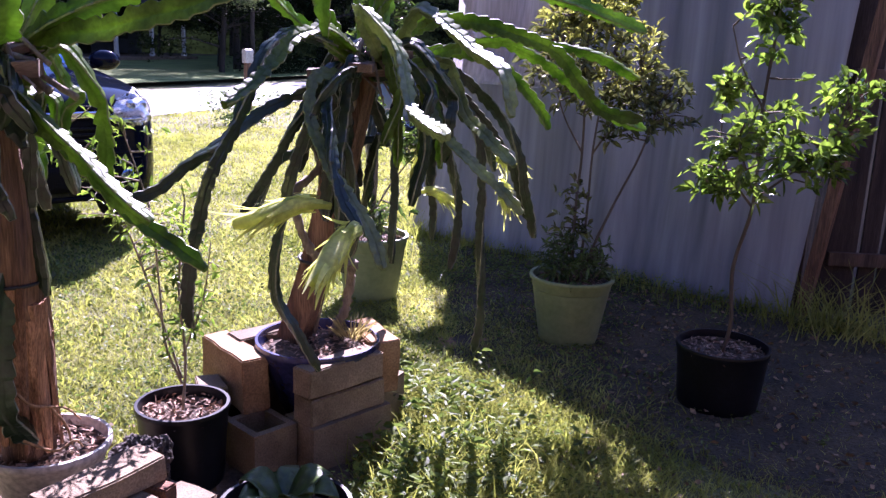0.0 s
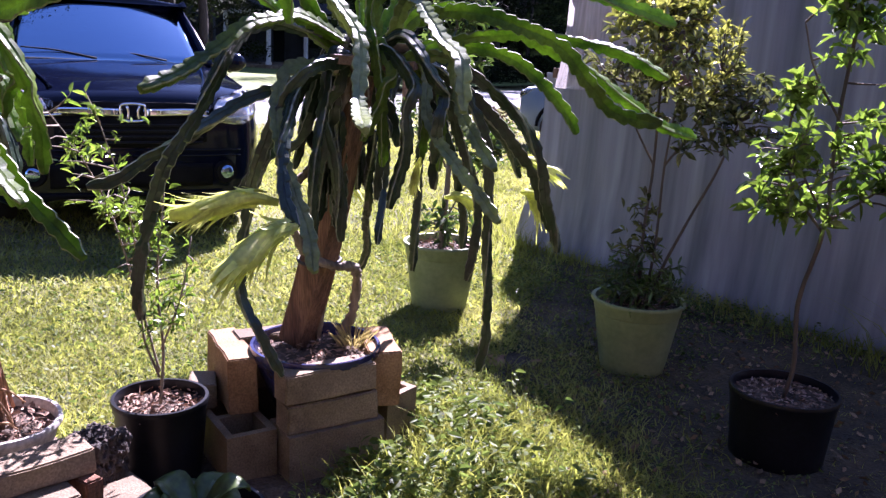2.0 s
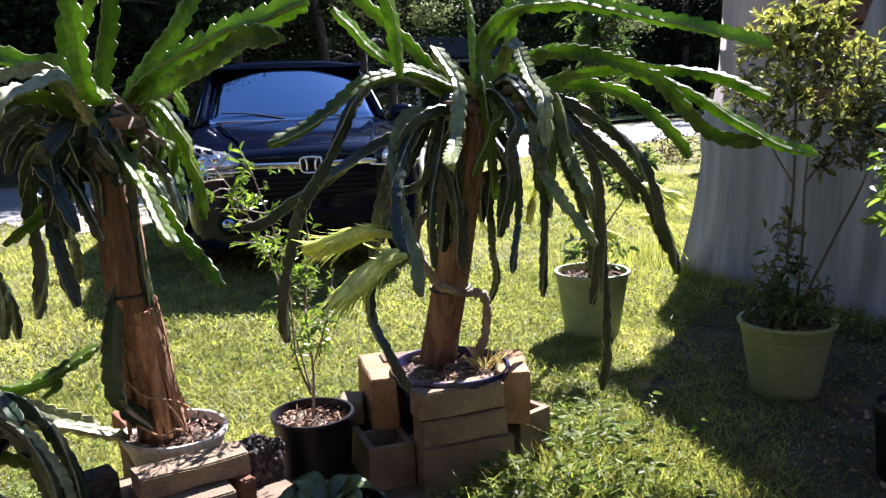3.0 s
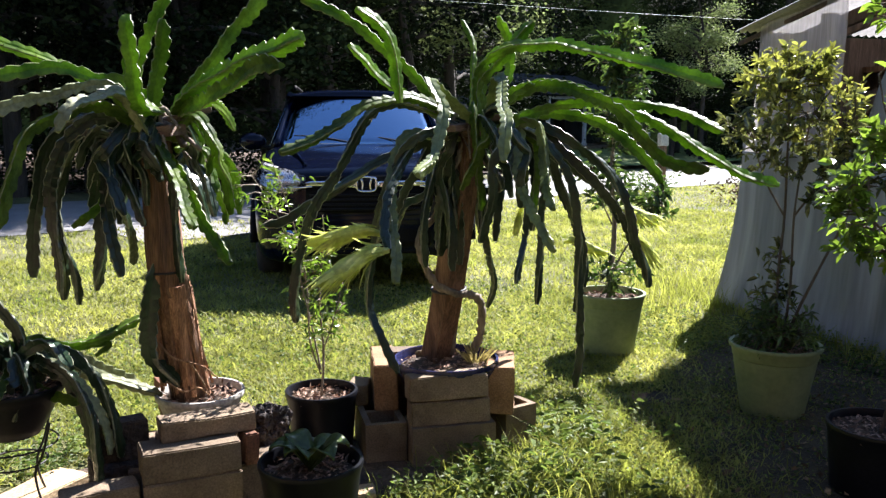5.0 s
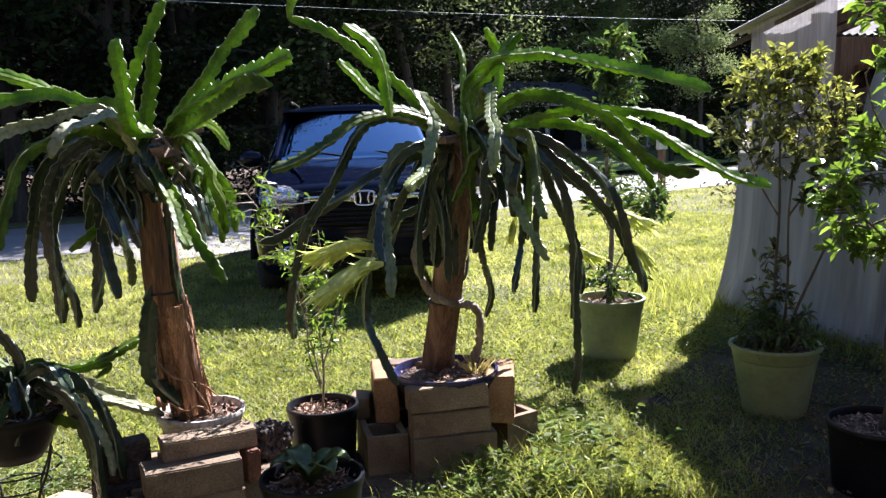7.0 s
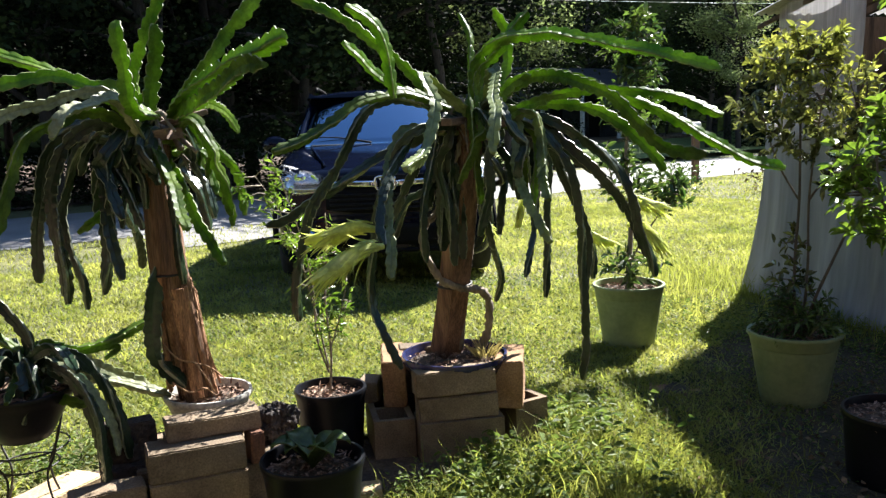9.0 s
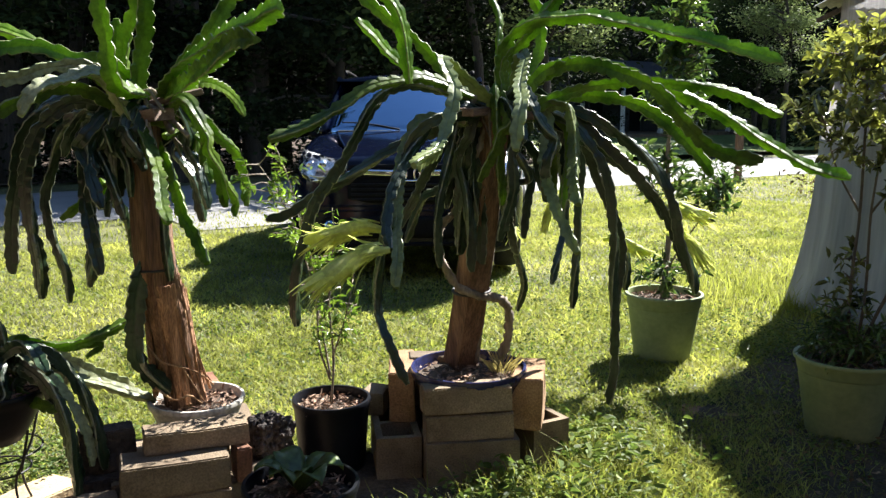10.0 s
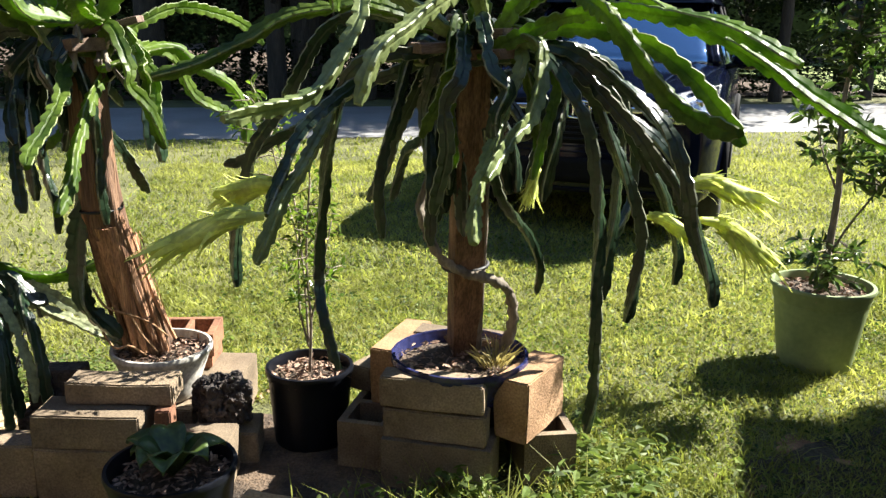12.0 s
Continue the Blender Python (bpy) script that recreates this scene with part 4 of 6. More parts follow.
    tagged(raw("petals", verts, faces, FLOWER, ob, "long limp sepals"), kind="stuff")
    return ob


def boards(parent, planks):
    """Short planks nailed over the post's top to carry the crown."""
    for k, (at, size, tilt, turn) in enumerate(planks):
        bm = bmesh.new()
        box(bm, size, (0, 0, 0), None, 0.004)
        ob = part("board", bm, BOARD, parent, "brown weathered wooden cross board" if k == 0 else "")
        ob.matrix_local = pose(*at, 2, tilt, turn)


def tie(parent, at, radius, seed, axis=(0, 0, 1), thick=0.006):
    bm = bmesh.new()
    rng = random.Random(seed)
    tilt = rng.uniform(-0.12, 0.12)
    pts = [(at[0] + radius * math.cos(a), at[1] + radius * math.sin(a), at[2] + tilt * radius * math.cos(a + 1)) for a in [math.tau * k / 14 for k in range(15)]]
    part("tie", tube(pts, thick, thick, 5, 0.02, bm=bm), WIRE, parent, "dark tie wound round the post", smooth=True)


def plain_post(points, half, parent, square=True, material=POST, seed=1):
    rng = random.Random(seed)
    pts = course(points, 0.03)
    rows, bm = [], bmesh.new()
    sides = 16 if square else 40
    for i, (p, (t, u, w)) in enumerate(zip(pts, frames_along(pts))):
        f = i / (len(pts) - 1)
        r0 = half[0] + (half[1] - half[0]) * f
        row = []
        for k in range(sides):
            a = math.tau * k / sides
            r = r0 * (1 / max(abs(math.cos(a)), abs(math.sin(a)))) ** (0.9 if square else 0.12)
            r *= 1 + (0.03 if square else 0.09) * noise.noise(Vector((math.cos(a) * 2, math.sin(a) * 2, p.z * 1.2 + seed))) + (0.03 if square else 0.0) * noise.noise(Vector((math.cos(a) * 7, math.sin(a) * 7, p.z * 2)))
            if not square:
                b = a + 0.5 * p.z
                r *= 1 + 0.16 * noise.noise(Vector((math.cos(b) * 3.2, math.sin(b) * 3.2, p.z * 0.7))) + 0.10 * noise.noise(Vector((math.cos(b) * 8, math.sin(b) * 8, p.z * 1.1)))
            row.append(bm.verts.new(p + u * (r * math.cos(a)) + w * (r * math.sin(a))))
        rows.append(row)
    for a, b in zip(rows, rows[1:]):
        for k in range(sides):
            bm.faces.new((a[k], b[k], b[(k + 1) % sides], a[(k + 1) % sides]))
    bm.faces.new(rows[0])
    bm.faces.new(rows[-1][::-1])
    return part("post", bm, material, parent, "reddish brown wooden post", smooth=not square)


def grow(plant, crown, seed, width, points, material=None):
    rng = random.Random(seed + 900)
    pts = [Vector(crown) + Vector(p) for p in points]
    if Vector(points[0]).length < 1e-6:
        way = Vector((points[1][0], points[1][1], 0))
        way = way.normalized() if way.length > 0.02 else Vector((rng.uniform(-1, 1), rng.uniform(-1, 1), 0)).normalized()
        pts[0] += way * rng.uniform(0.02, 0.09) + Vector((rng.uniform(-0.06, 0.06), rng.uniform(-0.06, 0.06), rng.uniform(-0.09, 0.0)))
    # stems in the shade-dark skin are slightly thinner and more twisted
    old = material is CACTUS_SHADE
    ribbed(pts, width * (0.97 if old else 1.0), seed, "stem", plant, material, twist=rng.uniform(1.5, 4.5) if old else rng.uniform(-0.8, 1.2))


def drape(plant, crown, count, seed, reach, drop, width, material, spread=(0, 360), rise_by=0.06):
    """Crowded hanging stems that fall over the edge of the boards close to the post."""
    rng = random.Random(seed)
    for k in range(count):
        a = math.radians(rng.uniform(*spread))
        out, down = rng.uniform(*reach), rng.uniform(*drop)
        c, s = math.cos(a), math.sin(a)
        bend, kink = rng.uniform(-0.12, 0.12), rng.uniform(-0.05, 0.05)
        pts = [(0.03 * c, 0.03 * s, rng.uniform(-0.08, 0.0)), (out * 0.6 * c, out * 0.6 * s, rng.uniform(0.0, rise_by)), (out * c, out * s, -0.12 * down - 0.04), (out * c * 1.05 - kink * s, out * s * 1.05 + kink * c, -0.32 * down - 0.02),
               (out * c * 1.06 - bend * s * 0.5, out * s * 1.06 + bend * c * 0.5, -0.62 * down), (out * c * 0.98 - bend * s, out * s * 0.98 + bend * c, -down)]
        ribbed([Vector(crown) + Vector(p) for p in pts], width * rng.uniform(0.8, 1.15), seed * 50 + k, "stem", plant, material, twist=rng.uniform(-4, 4))


def tangle(plant, crown, count, seed, radius, material=None):
    """Dry brown roots and shrivelled ends tangled over the boards."""
    rng = random.Random(seed)
    for k in range(count):
        a, b = rng.uniform(0, math.tau), rng.uniform(0, math.tau)
        r = rng.uniform(0.4, 1.0) * radius
        pts = [(r * math.cos(a), r * math.sin(a), rng.uniform(-0.09, 0.05)), (0.4 * r * math.cos((a + b) / 2), 0.4 * r * math.sin((a + b) / 2), rng.uniform(-0.04, 0.08)), (r * math.cos(b), r * math.sin(b), rng.uniform(-0.16, 0.03))]
        part("dry_stem", tube([Vector(crown) + Vector(p) for p in pts], rng.uniform(0.004, 0.012), 0.003, 6, 0.02, 0.2, rng), material or BARK, plant, smooth=True)


BIG_CROWN, SMALL_CROWN, LOW_CROWN = Vector((0.0, 3.33, 1.53)), Vector((-0.42, 2.17, 1.50)), Vector((-0.72, 1.62, 0.62))
big = thing("dragon_fruit_cactus", (0, 0, 0), "large sprawling climbing cactus with winged green stems on a wooden post", "cactus", "dragon fruit cacti")
small = thing("dragon_fruit_cactus", (0, 0, 0), "climbing cactus with upright and hanging winged stems on a rough post", "cactus", "dragon fruit cacti")
low = thing("dragon_fruit_cactus", (0, 0, 0), "low spreading climbing cactus spilling from a bowl on a wire stand", "cactus", "dragon fruit cacti")
# stems: root to tip, from each crown
grow(big, BIG_CROWN, 1, 0.036, [(0, 0, 0), (0.04, 0.02, 0.2), (0.15, 0.08, 0.3), (0.33, 0.18, 0.31), (0.52, 0.28, 0.26), (0.7, 0.38, 0.21), (0.91, 0.5, 0.13)])
grow(big, BIG_CROWN, 2, 0.034, [(0, 0, 0), (0.12, 0.14, 0.12), (0.27, 0.3, 0.15), (0.43, 0.48, 0.06), (0.54, 0.6, -0.01), (0.67, 0.74, -0.13), (0.77, 0.85, -0.21), (0.88, 0.97, -0.27)])
grow(big, BIG_CROWN, 3, 0.036, [(0, 0, 0), (0.10, 0.16, 0.10), (0.28, 0.20, 0.145), (0.48, 0.20, 0.11), (0.65, 0.21, 0.045), (0.73, 0.27, -0.065), (0.80, 0.34, -0.15), (0.94, 0.385, -0.178)])
grow(big, BIG_CROWN, 4, 0.03, [(0, 0, 0), (0.25, 0.15, 0.03), (0.38, 0.23, 0.08), (0.54, 0.32, 0.08), (0.69, 0.42, 0.05), (0.81, 0.48, 0.01), (0.9, 0.54, -0.04)])
grow(big, BIG_CROWN, 5, 0.034, [(0, 0, 0), (0.13, 0.16, 0.01), (0.23, 0.27, 0.03), (0.34, 0.4, 0), (0.43, 0.51, -0.08), (0.5, 0.58, -0.17), (0.54, 0.63, -0.26)])
grow(big, BIG_CROWN, 6, 0.036, [(0, 0, 0), (0.03, 0.03, 0.13), (0.09, 0.09, 0.25), (0.19, 0.19, 0.41)])
grow(big, BIG_CROWN, 7, 0.032, [(0, 0, 0), (-0.02, 0.23, 0.17), (-0.03, 0.26, 0.34), (-0.02, 0.18, 0.45)])
grow(big, BIG_CROWN, 8, 0.02, [(0, 0, 0), (-0.07, 0.08, 0.2), (-0.12, 0.12, 0.34), (-0.2, 0.12, 0.45)])
grow(big, BIG_CROWN, 9, 0.03, [(0, 0, 0), (-0.05, -0.25, 0.18), (-0.07, -0.37, 0.28), (-0.11, -0.55, 0.4), (-0.14, -0.72, 0.46)])
grow(big, BIG_CROWN, 10, 0.026, [(-0.14, -0.72, 0.46), (-0.13, -0.72, 0.48), (-0.12, -0.71, 0.57), (-0.1, -0.74, 0.72)])
grow(big, BIG_CROWN, 11, 0.034, [(0.06, -0.4, 0.07), (0.06, -0.42, 0.21), (0.06, -0.45, 0.32), (0.05, -0.51, 0.38), (0.04, -0.59, 0.42)])
grow(big, BIG_CROWN, 12, 0.03, [(0, 0, 0), (-0.14, -0.33, 0.16), (-0.17, -0.42, 0.25), (-0.19, -0.48, 0.31)])
grow(big, BIG_CROWN, 13, 0.03, [(0, 0, 0), (0.01, -0.29, 0.09), (0.02, -0.41, 0.08), (0.02, -0.55, 0.05), (0.03, -0.66, -0.01), (0.03, -0.79, -0.08), (0.04, -0.92, -0.11)])
grow(big, BIG_CROWN, 14, 0.03, [(0, 0, 0), (-0.07, -0.24, 0.07), (-0.11, -0.35, 0.07), (-0.14, -0.45, -0.01), (-0.17, -0.54, -0.19), (-0.2, -0.64, -0.33), (-0.22, -0.7, -0.53), (-0.23, -0.73, -0.69), (-0.23, -0.73, -0.82)], CACTUS_SHADE)
grow(big, BIG_CROWN, 15, 0.028, [(0, 0, 0), (-0.18, -0.32, -0.17), (-0.24, -0.44, -0.25), (-0.33, -0.59, -0.35), (-0.38, -0.69, -0.42), (-0.42, -0.76, -0.44)], CACTUS_SHADE)
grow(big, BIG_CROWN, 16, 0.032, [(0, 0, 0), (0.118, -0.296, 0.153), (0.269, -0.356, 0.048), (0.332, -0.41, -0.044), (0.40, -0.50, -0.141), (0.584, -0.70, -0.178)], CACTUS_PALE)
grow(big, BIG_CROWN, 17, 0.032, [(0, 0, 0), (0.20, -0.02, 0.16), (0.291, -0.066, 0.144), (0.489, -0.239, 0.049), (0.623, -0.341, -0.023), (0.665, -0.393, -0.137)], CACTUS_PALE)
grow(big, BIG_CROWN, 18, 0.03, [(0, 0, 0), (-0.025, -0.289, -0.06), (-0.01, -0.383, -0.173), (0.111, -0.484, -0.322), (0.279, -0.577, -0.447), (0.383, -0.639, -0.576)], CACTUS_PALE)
grow(big, BIG_CROWN, 19, 0.026, [(0, 0, 0), (0.05, -0.33, -0.07), (-0.02, -0.41, -0.27), (-0.06, -0.44, -0.46), (-0.09, -0.46, -0.74), (-0.02, -0.45, -0.89), (0.05, -0.41, -1.03)], CACTUS_SHADE)
grow(big, BIG_CROWN, 20, 0.026, [(0, 0, 0), (0.18, 0.15, -0.04), (0.29, 0.24, -0.14), (0.35, 0.29, -0.31), (0.37, 0.31, -0.51), (0.37, 0.31, -0.7), (0.38, 0.32, -0.93), (0.37, 0.31, -1.15)], CACTUS_SHADE)
grow(big, BIG_CROWN, 21, 0.03, [(0, 0, 0), (0.17, 0.22, -0.04), (0.26, 0.33, -0.14), (0.35, 0.44, -0.28), (0.42, 0.52, -0.4), (0.46, 0.57, -0.55), (0.49, 0.61, -0.65)], CACTUS_SHADE)
grow(big, BIG_CROWN, 22, 0.026, [(0, 0, 0), (-0.09, 0.45, -0.07), (-0.11, 0.56, -0.21), (-0.11, 0.56, -0.49), (-0.1, 0.54, -0.71), (-0.1, 0.53, -0.89)], CACTUS_SHADE)
grow(big, BIG_CROWN, 23, 0.026, [(0, 0, 0), (-0.31, 0.55, -0.07), (-0.4, 0.69, -0.26), (-0.43, 0.76, -0.53), (-0.39, 0.68, -0.73), (-0.36, 0.63, -0.84)], CACTUS_SHADE)
grow(big, BIG_CROWN, 24, 0.026, [(0, 0, 0), (-0.15, 0.44, -0.04), (-0.13, 0.37, -0.17), (-0.09, 0.27, -0.33), (-0.08, 0.23, -0.55)], CACTUS_SHADE)
grow(big, BIG_CROWN, 25, 0.027, [(0, 0, 0), (0.08, 0.21, -0.01), (0.13, 0.34, -0.13), (0.16, 0.42, -0.3), (0.19, 0.49, -0.49), (0.2, 0.52, -0.61), (0.2, 0.5, -0.77), (0.19, 0.49, -0.87)], CACTUS_SHADE)
grow(big, BIG_CROWN, 26, 0.03, [(0, 0, 0), (0.2, 0.24, -0.03), (0.32, 0.37, -0.12), (0.4, 0.48, -0.23), (0.45, 0.53, -0.39), (0.47, 0.56, -0.52), (0.5, 0.59, -0.65), (0.51, 0.6, -0.72)], CACTUS_SHADE)
grow(big, BIG_CROWN, 27, 0.027, [(0, 0, 0), (0, 0.31, -0.04), (0.01, 0.46, -0.17), (0.01, 0.57, -0.34), (0.01, 0.68, -0.51), (0.01, 0.74, -0.7), (0.01, 0.74, -0.81)], CACTUS_SHADE)
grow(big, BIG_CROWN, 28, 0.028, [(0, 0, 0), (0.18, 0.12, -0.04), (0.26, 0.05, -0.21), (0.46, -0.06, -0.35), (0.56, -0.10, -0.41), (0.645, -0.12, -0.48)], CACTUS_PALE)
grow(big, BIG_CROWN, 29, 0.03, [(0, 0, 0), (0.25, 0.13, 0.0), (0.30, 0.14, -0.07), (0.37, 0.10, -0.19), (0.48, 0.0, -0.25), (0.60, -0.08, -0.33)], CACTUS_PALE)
grow(big, BIG_CROWN, 30, 0.024, [(0, 0, 0), (0.03, -0.17, -0.02), (0.04, -0.23, -0.23), (0.05, -0.28, -0.42), (0.05, -0.27, -0.6)], CACTUS_SHADE)
grow(big, BIG_CROWN, 31, 0.027, [(0, 0, 0), (-0.12, -0.1, -0.08), (-0.21, -0.17, -0.28), (-0.27, -0.21, -0.42), (-0.34, -0.27, -0.56)], CACTUS_SHADE)
grow(big, BIG_CROWN, 32, 0.024, [(0, 0, 0), (-0.14, -0.04, -0.11), (-0.19, -0.05, -0.26), (-0.23, -0.06, -0.42)], CACTUS_SHADE)
grow(big, BIG_CROWN, 33, 0.024, [(0, 0, 0), (-0.1, -0.06, -0.05), (-0.16, -0.09, -0.3), (-0.27, -0.15, -0.38), (-0.33, -0.19, -0.56)], CACTUS_SHADE)
grow(big, BIG_CROWN, 34, 0.026, [(0, 0, 0), (0, 0.04, -0.03), (-0.02, 0.11, -0.16), (-0.01, 0.2, -0.29), (-0.09, 0.14, -0.34), (-0.13, 0.18, -0.51)], CACTUS_SHADE)
grow(big, BIG_CROWN, 35, 0.022, [(0.04, 0.05, -0.27), (-0.011, 0.095, -0.416), (-0.051, 0.148, -0.526), (-0.134, 0.25, -0.653), (-0.182, 0.317, -0.778), (-0.235, 0.325, -0.90)], CACTUS_SHADE)
grow(small, SMALL_CROWN, 36, 0.043, [(0.01, 0.03, 0.06), (0.01, 0.03, 0.07), (0.03, 0.12, 0.2), (0.06, 0.24, 0.36), (0.09, 0.4, 0.55)])
grow(small, SMALL_CROWN, 37, 0.045, [(0.05, 0.01, 0.06), (0.19, 0.03, 0.13), (0.39, 0.07, 0.2), (0.63, 0.11, 0.26), (0.83, 0.14, 0.29)])
grow(small, SMALL_CROWN, 38, 0.041, [(0.05, 0.03, 0.06), (0.25, 0.03, 0.09), (0.51, 0.05, 0.15), (0.67, 0.07, 0.21), (0.8, 0.08, 0.2)])
grow(small, SMALL_CROWN, 39, 0.035, [(-0.03, 0.00, 0.06), (-0.1, -0.07, 0.15), (-0.05, -0.04, 0.34), (0.01, 0, 0.46), (0.05, 0.04, 0.56)])
grow(small, SMALL_CROWN, 40, 0.039, [(0.04, -0.04, 0.06), (0.18, -0.17, 0.1), (0.21, -0.19, 0.24), (0.23, -0.21, 0.35), (0.22, -0.2, 0.39)])
grow(small, SMALL_CROWN, 41, 0.043, [(0.00, -0.02, 0.06), (-0, -0.06, 0.05), (0.04, -0.05, 0.2), (0.07, -0.04, 0.29), (0.11, -0.04, 0.4)])
grow(small, SMALL_CROWN, 42, 0.039, [(-0.05, -0.02, 0.06), (-0.16, -0.07, 0.1), (-0.18, -0.07, 0.19), (-0.17, -0.07, 0.3), (-0.165, -0.07, 0.33)])
grow(small, SMALL_CROWN, 43, 0.03, [(0, 0, 0), (-0.23, 0.21, 0.11), (-0.4, 0.37, 0.1), (-0.5, 0.46, 0.06), (-0.58, 0.54, -0.01)])
grow(small, SMALL_CROWN, 44, 0.032, [(0, 0, 0), (-0.18, 0.21, -0.02), (-0.25, 0.3, -0.08), (-0.35, 0.41, -0.16), (-0.39, 0.46, -0.27), (-0.39, 0.46, -0.4)])
grow(small, SMALL_CROWN, 45, 0.03, [(0, 0, 0), (-0.26, 0.21, -0.05), (-0.35, 0.29, -0.2), (-0.49, 0.41, -0.3), (-0.58, 0.48, -0.39), (-0.57, 0.47, -0.46)])
grow(small, SMALL_CROWN, 46, 0.03, [(0, 0, 0), (0.04, -0.14, 0.01), (-0.08, 0, -0.08), (0.13, -0, -0.18), (0.31, -0.01, -0.3), (0.46, -0.01, -0.39), (0.58, -0.01, -0.45)])
grow(small, SMALL_CROWN, 47, 0.032, [(0, 0, 0), (0.05, -0.08, -0.03), (0.17, -0.06, -0.14), (0.32, -0.08, -0.23), (0.44, -0.1, -0.3), (0.5, -0.1, -0.33)])
grow(small, SMALL_CROWN, 48, 0.034, [(0, 0, 0), (-0.08, -0.2, 0.06), (-0.13, -0.33, 0.02), (-0.16, -0.41, -0.08), (-0.18, -0.44, -0.27), (-0.19, -0.46, -0.42), (-0.19, -0.47, -0.56)], CACTUS_SHADE)
grow(small, SMALL_CROWN, 49, 0.034, [(0, 0, 0), (-0.03, -0.22, 0.04), (-0.04, -0.34, -0.02), (-0.05, -0.41, -0.16), (-0.05, -0.42, -0.33), (-0.05, -0.4, -0.5), (-0.05, -0.4, -0.63)], CACTUS_SHADE)
grow(small, SMALL_CROWN, 50, 0.036, [(0, 0, 0), (-0.32, -0.14, 0.02), (-0.37, -0.16, -0.15), (-0.39, -0.17, -0.31), (-0.38, -0.16, -0.5), (-0.42, -0.18, -0.68)], CACTUS_SHADE)
grow(small, SMALL_CROWN, 51, 0.03, [(0, 0, 0), (-0.28, -0.15, -0.05), (-0.39, -0.18, -0.22), (-0.41, -0.09, -0.3), (-0.49, -0.01, -0.44), (-0.63, 0.05, -0.62)], CACTUS_SHADE)
grow(small, SMALL_CROWN, 52, 0.026, [(0, 0, 0), (-0.34, -0.22, -0.02), (-0.46, -0.3, -0.28), (-0.45, -0.3, -0.42), (-0.41, -0.27, -0.59), (-0.39, -0.26, -0.73)], CACTUS_SHADE)
grow(small, SMALL_CROWN, 53, 0.032, [(0, 0, 0), (-0.06, -0.14, 0.1), (-0.11, -0.25, 0.18), (-0.16, -0.35, 0.24), (-0.2, -0.45, 0.28), (-0.277, -0.641, 0.337)])
grow(small, SMALL_CROWN, 54, 0.034, [(0, 0, 0), (-0.01, -0.11, 0.15), (-0.02, -0.25, 0.18), (-0.03, -0.38, 0.21), (-0.04, -0.53, 0.19), (-0.055, -0.748, 0.141)])
grow(small, SMALL_CROWN, 55, 0.03, [(0, 0, 0), (0.04, -0.19, 0.14), (0.07, -0.33, 0.15), (0.09, -0.43, 0.12), (0.11, -0.55, 0.08), (0.141, -0.737, -0.002)], CACTUS_GREY)
grow(small, SMALL_CROWN, 56, 0.032, [(0, 0, 0), (0.06, -0.24, 0.08), (0.11, -0.41, 0.05), (0.14, -0.53, -0.02), (0.16, -0.6, -0.17), (0.174, -0.65, -0.328)])
grow(small, SMALL_CROWN, 57, 0.03, [(0, 0, 0), (0.09, -0.19, 0.12), (0.16, -0.32, 0.1), (0.21, -0.41, 0.07), (0.23, -0.46, -0.01)], CACTUS_GREY)
grow(small, SMALL_CROWN, 58, 0.024, [(0, 0, 0), (-0.15, -0.08, -0.01), (-0.16, -0.05, -0.08), (-0.3, 0.03, -0.23)], CACTUS_SHADE)
grow(small, SMALL_CROWN, 59, 0.026, [(0, 0, 0), (-0.19, -0.17, 0.02), (-0.25, -0.23, -0.05), (-0.28, -0.26, -0.16)], CACTUS_SHADE)
grow(small, SMALL_CROWN, 60, 0.046, [(-0.01, -0.05, -0.52), (-0, -0.08, -0.56), (0, -0.11, -0.74), (-0, -0.09, -0.9), (-0.02, 0, -1.03)], CACTUS_SHADE)
grow(small, SMALL_CROWN, 61, 0.026, [(-0.33, -0.17, -0.35), (-0.31, -0.12, -0.26), (-0.33, -0.18, -0.32), (-0.37, -0.27, -0.4)])
grow(small, SMALL_CROWN, 73, 0.024, [(0.06, -0.05, -0.02), (0.055, -0.01, -0.2), (0.045, 0.0, -0.35), (0.065, 0.0, -0.5), (0.06, 0.01, -0.6)], CACTUS_SHADE)
grow(low, LOW_CROWN, 62, 0.032, [(0, 0, 0), (0.03, 0.03, 0.1), (-0.06, -0.06, 0.25)], CACTUS_SHADE)
grow(low, LOW_CROWN, 63, 0.032, [(0, 0, 0), (-0, 0.08, 0.06), (-0, 0.23, 0.01), (-0, 0.37, 0.03), (-0, 0.52, 0.09)])
grow(low, LOW_CROWN, 64, 0.02, [(0, 0, 0), (-0.02, 0.25, -0.01), (-0.03, 0.38, -0.01), (-0.02, 0.32, -0.05)])
grow(low, LOW_CROWN, 65, 0.032, [(0, 0, 0), (0.03, 0.11, -0.02), (0.07, 0.27, -0.11), (0.11, 0.42, -0.17), (0.14, 0.53, -0.23)], CACTUS_GREY)
grow(low, LOW_CROWN, 66, 0.025, [(0, 0, 0), (0.13, 0.11, -0.01), (0.24, 0.19, -0.09), (0.3, 0.25, -0.22), (0.33, 0.26, -0.36)], CACTUS_GREY)
grow(low, LOW_CROWN, 67, 0.025, [(0, 0, 0), (0.17, 0.08, 0.01), (0.3, 0.14, -0.04), (0.38, 0.18, -0.16), (0.41, 0.19, -0.31), (0.4, 0.19, -0.45)], CACTUS_SHADE)
grow(low, LOW_CROWN, 68, 0.022, [(0, 0, 0), (0.04, 0, -0.01), (0.14, -0.05, -0.05), (0.27, -0.1, -0.08)])
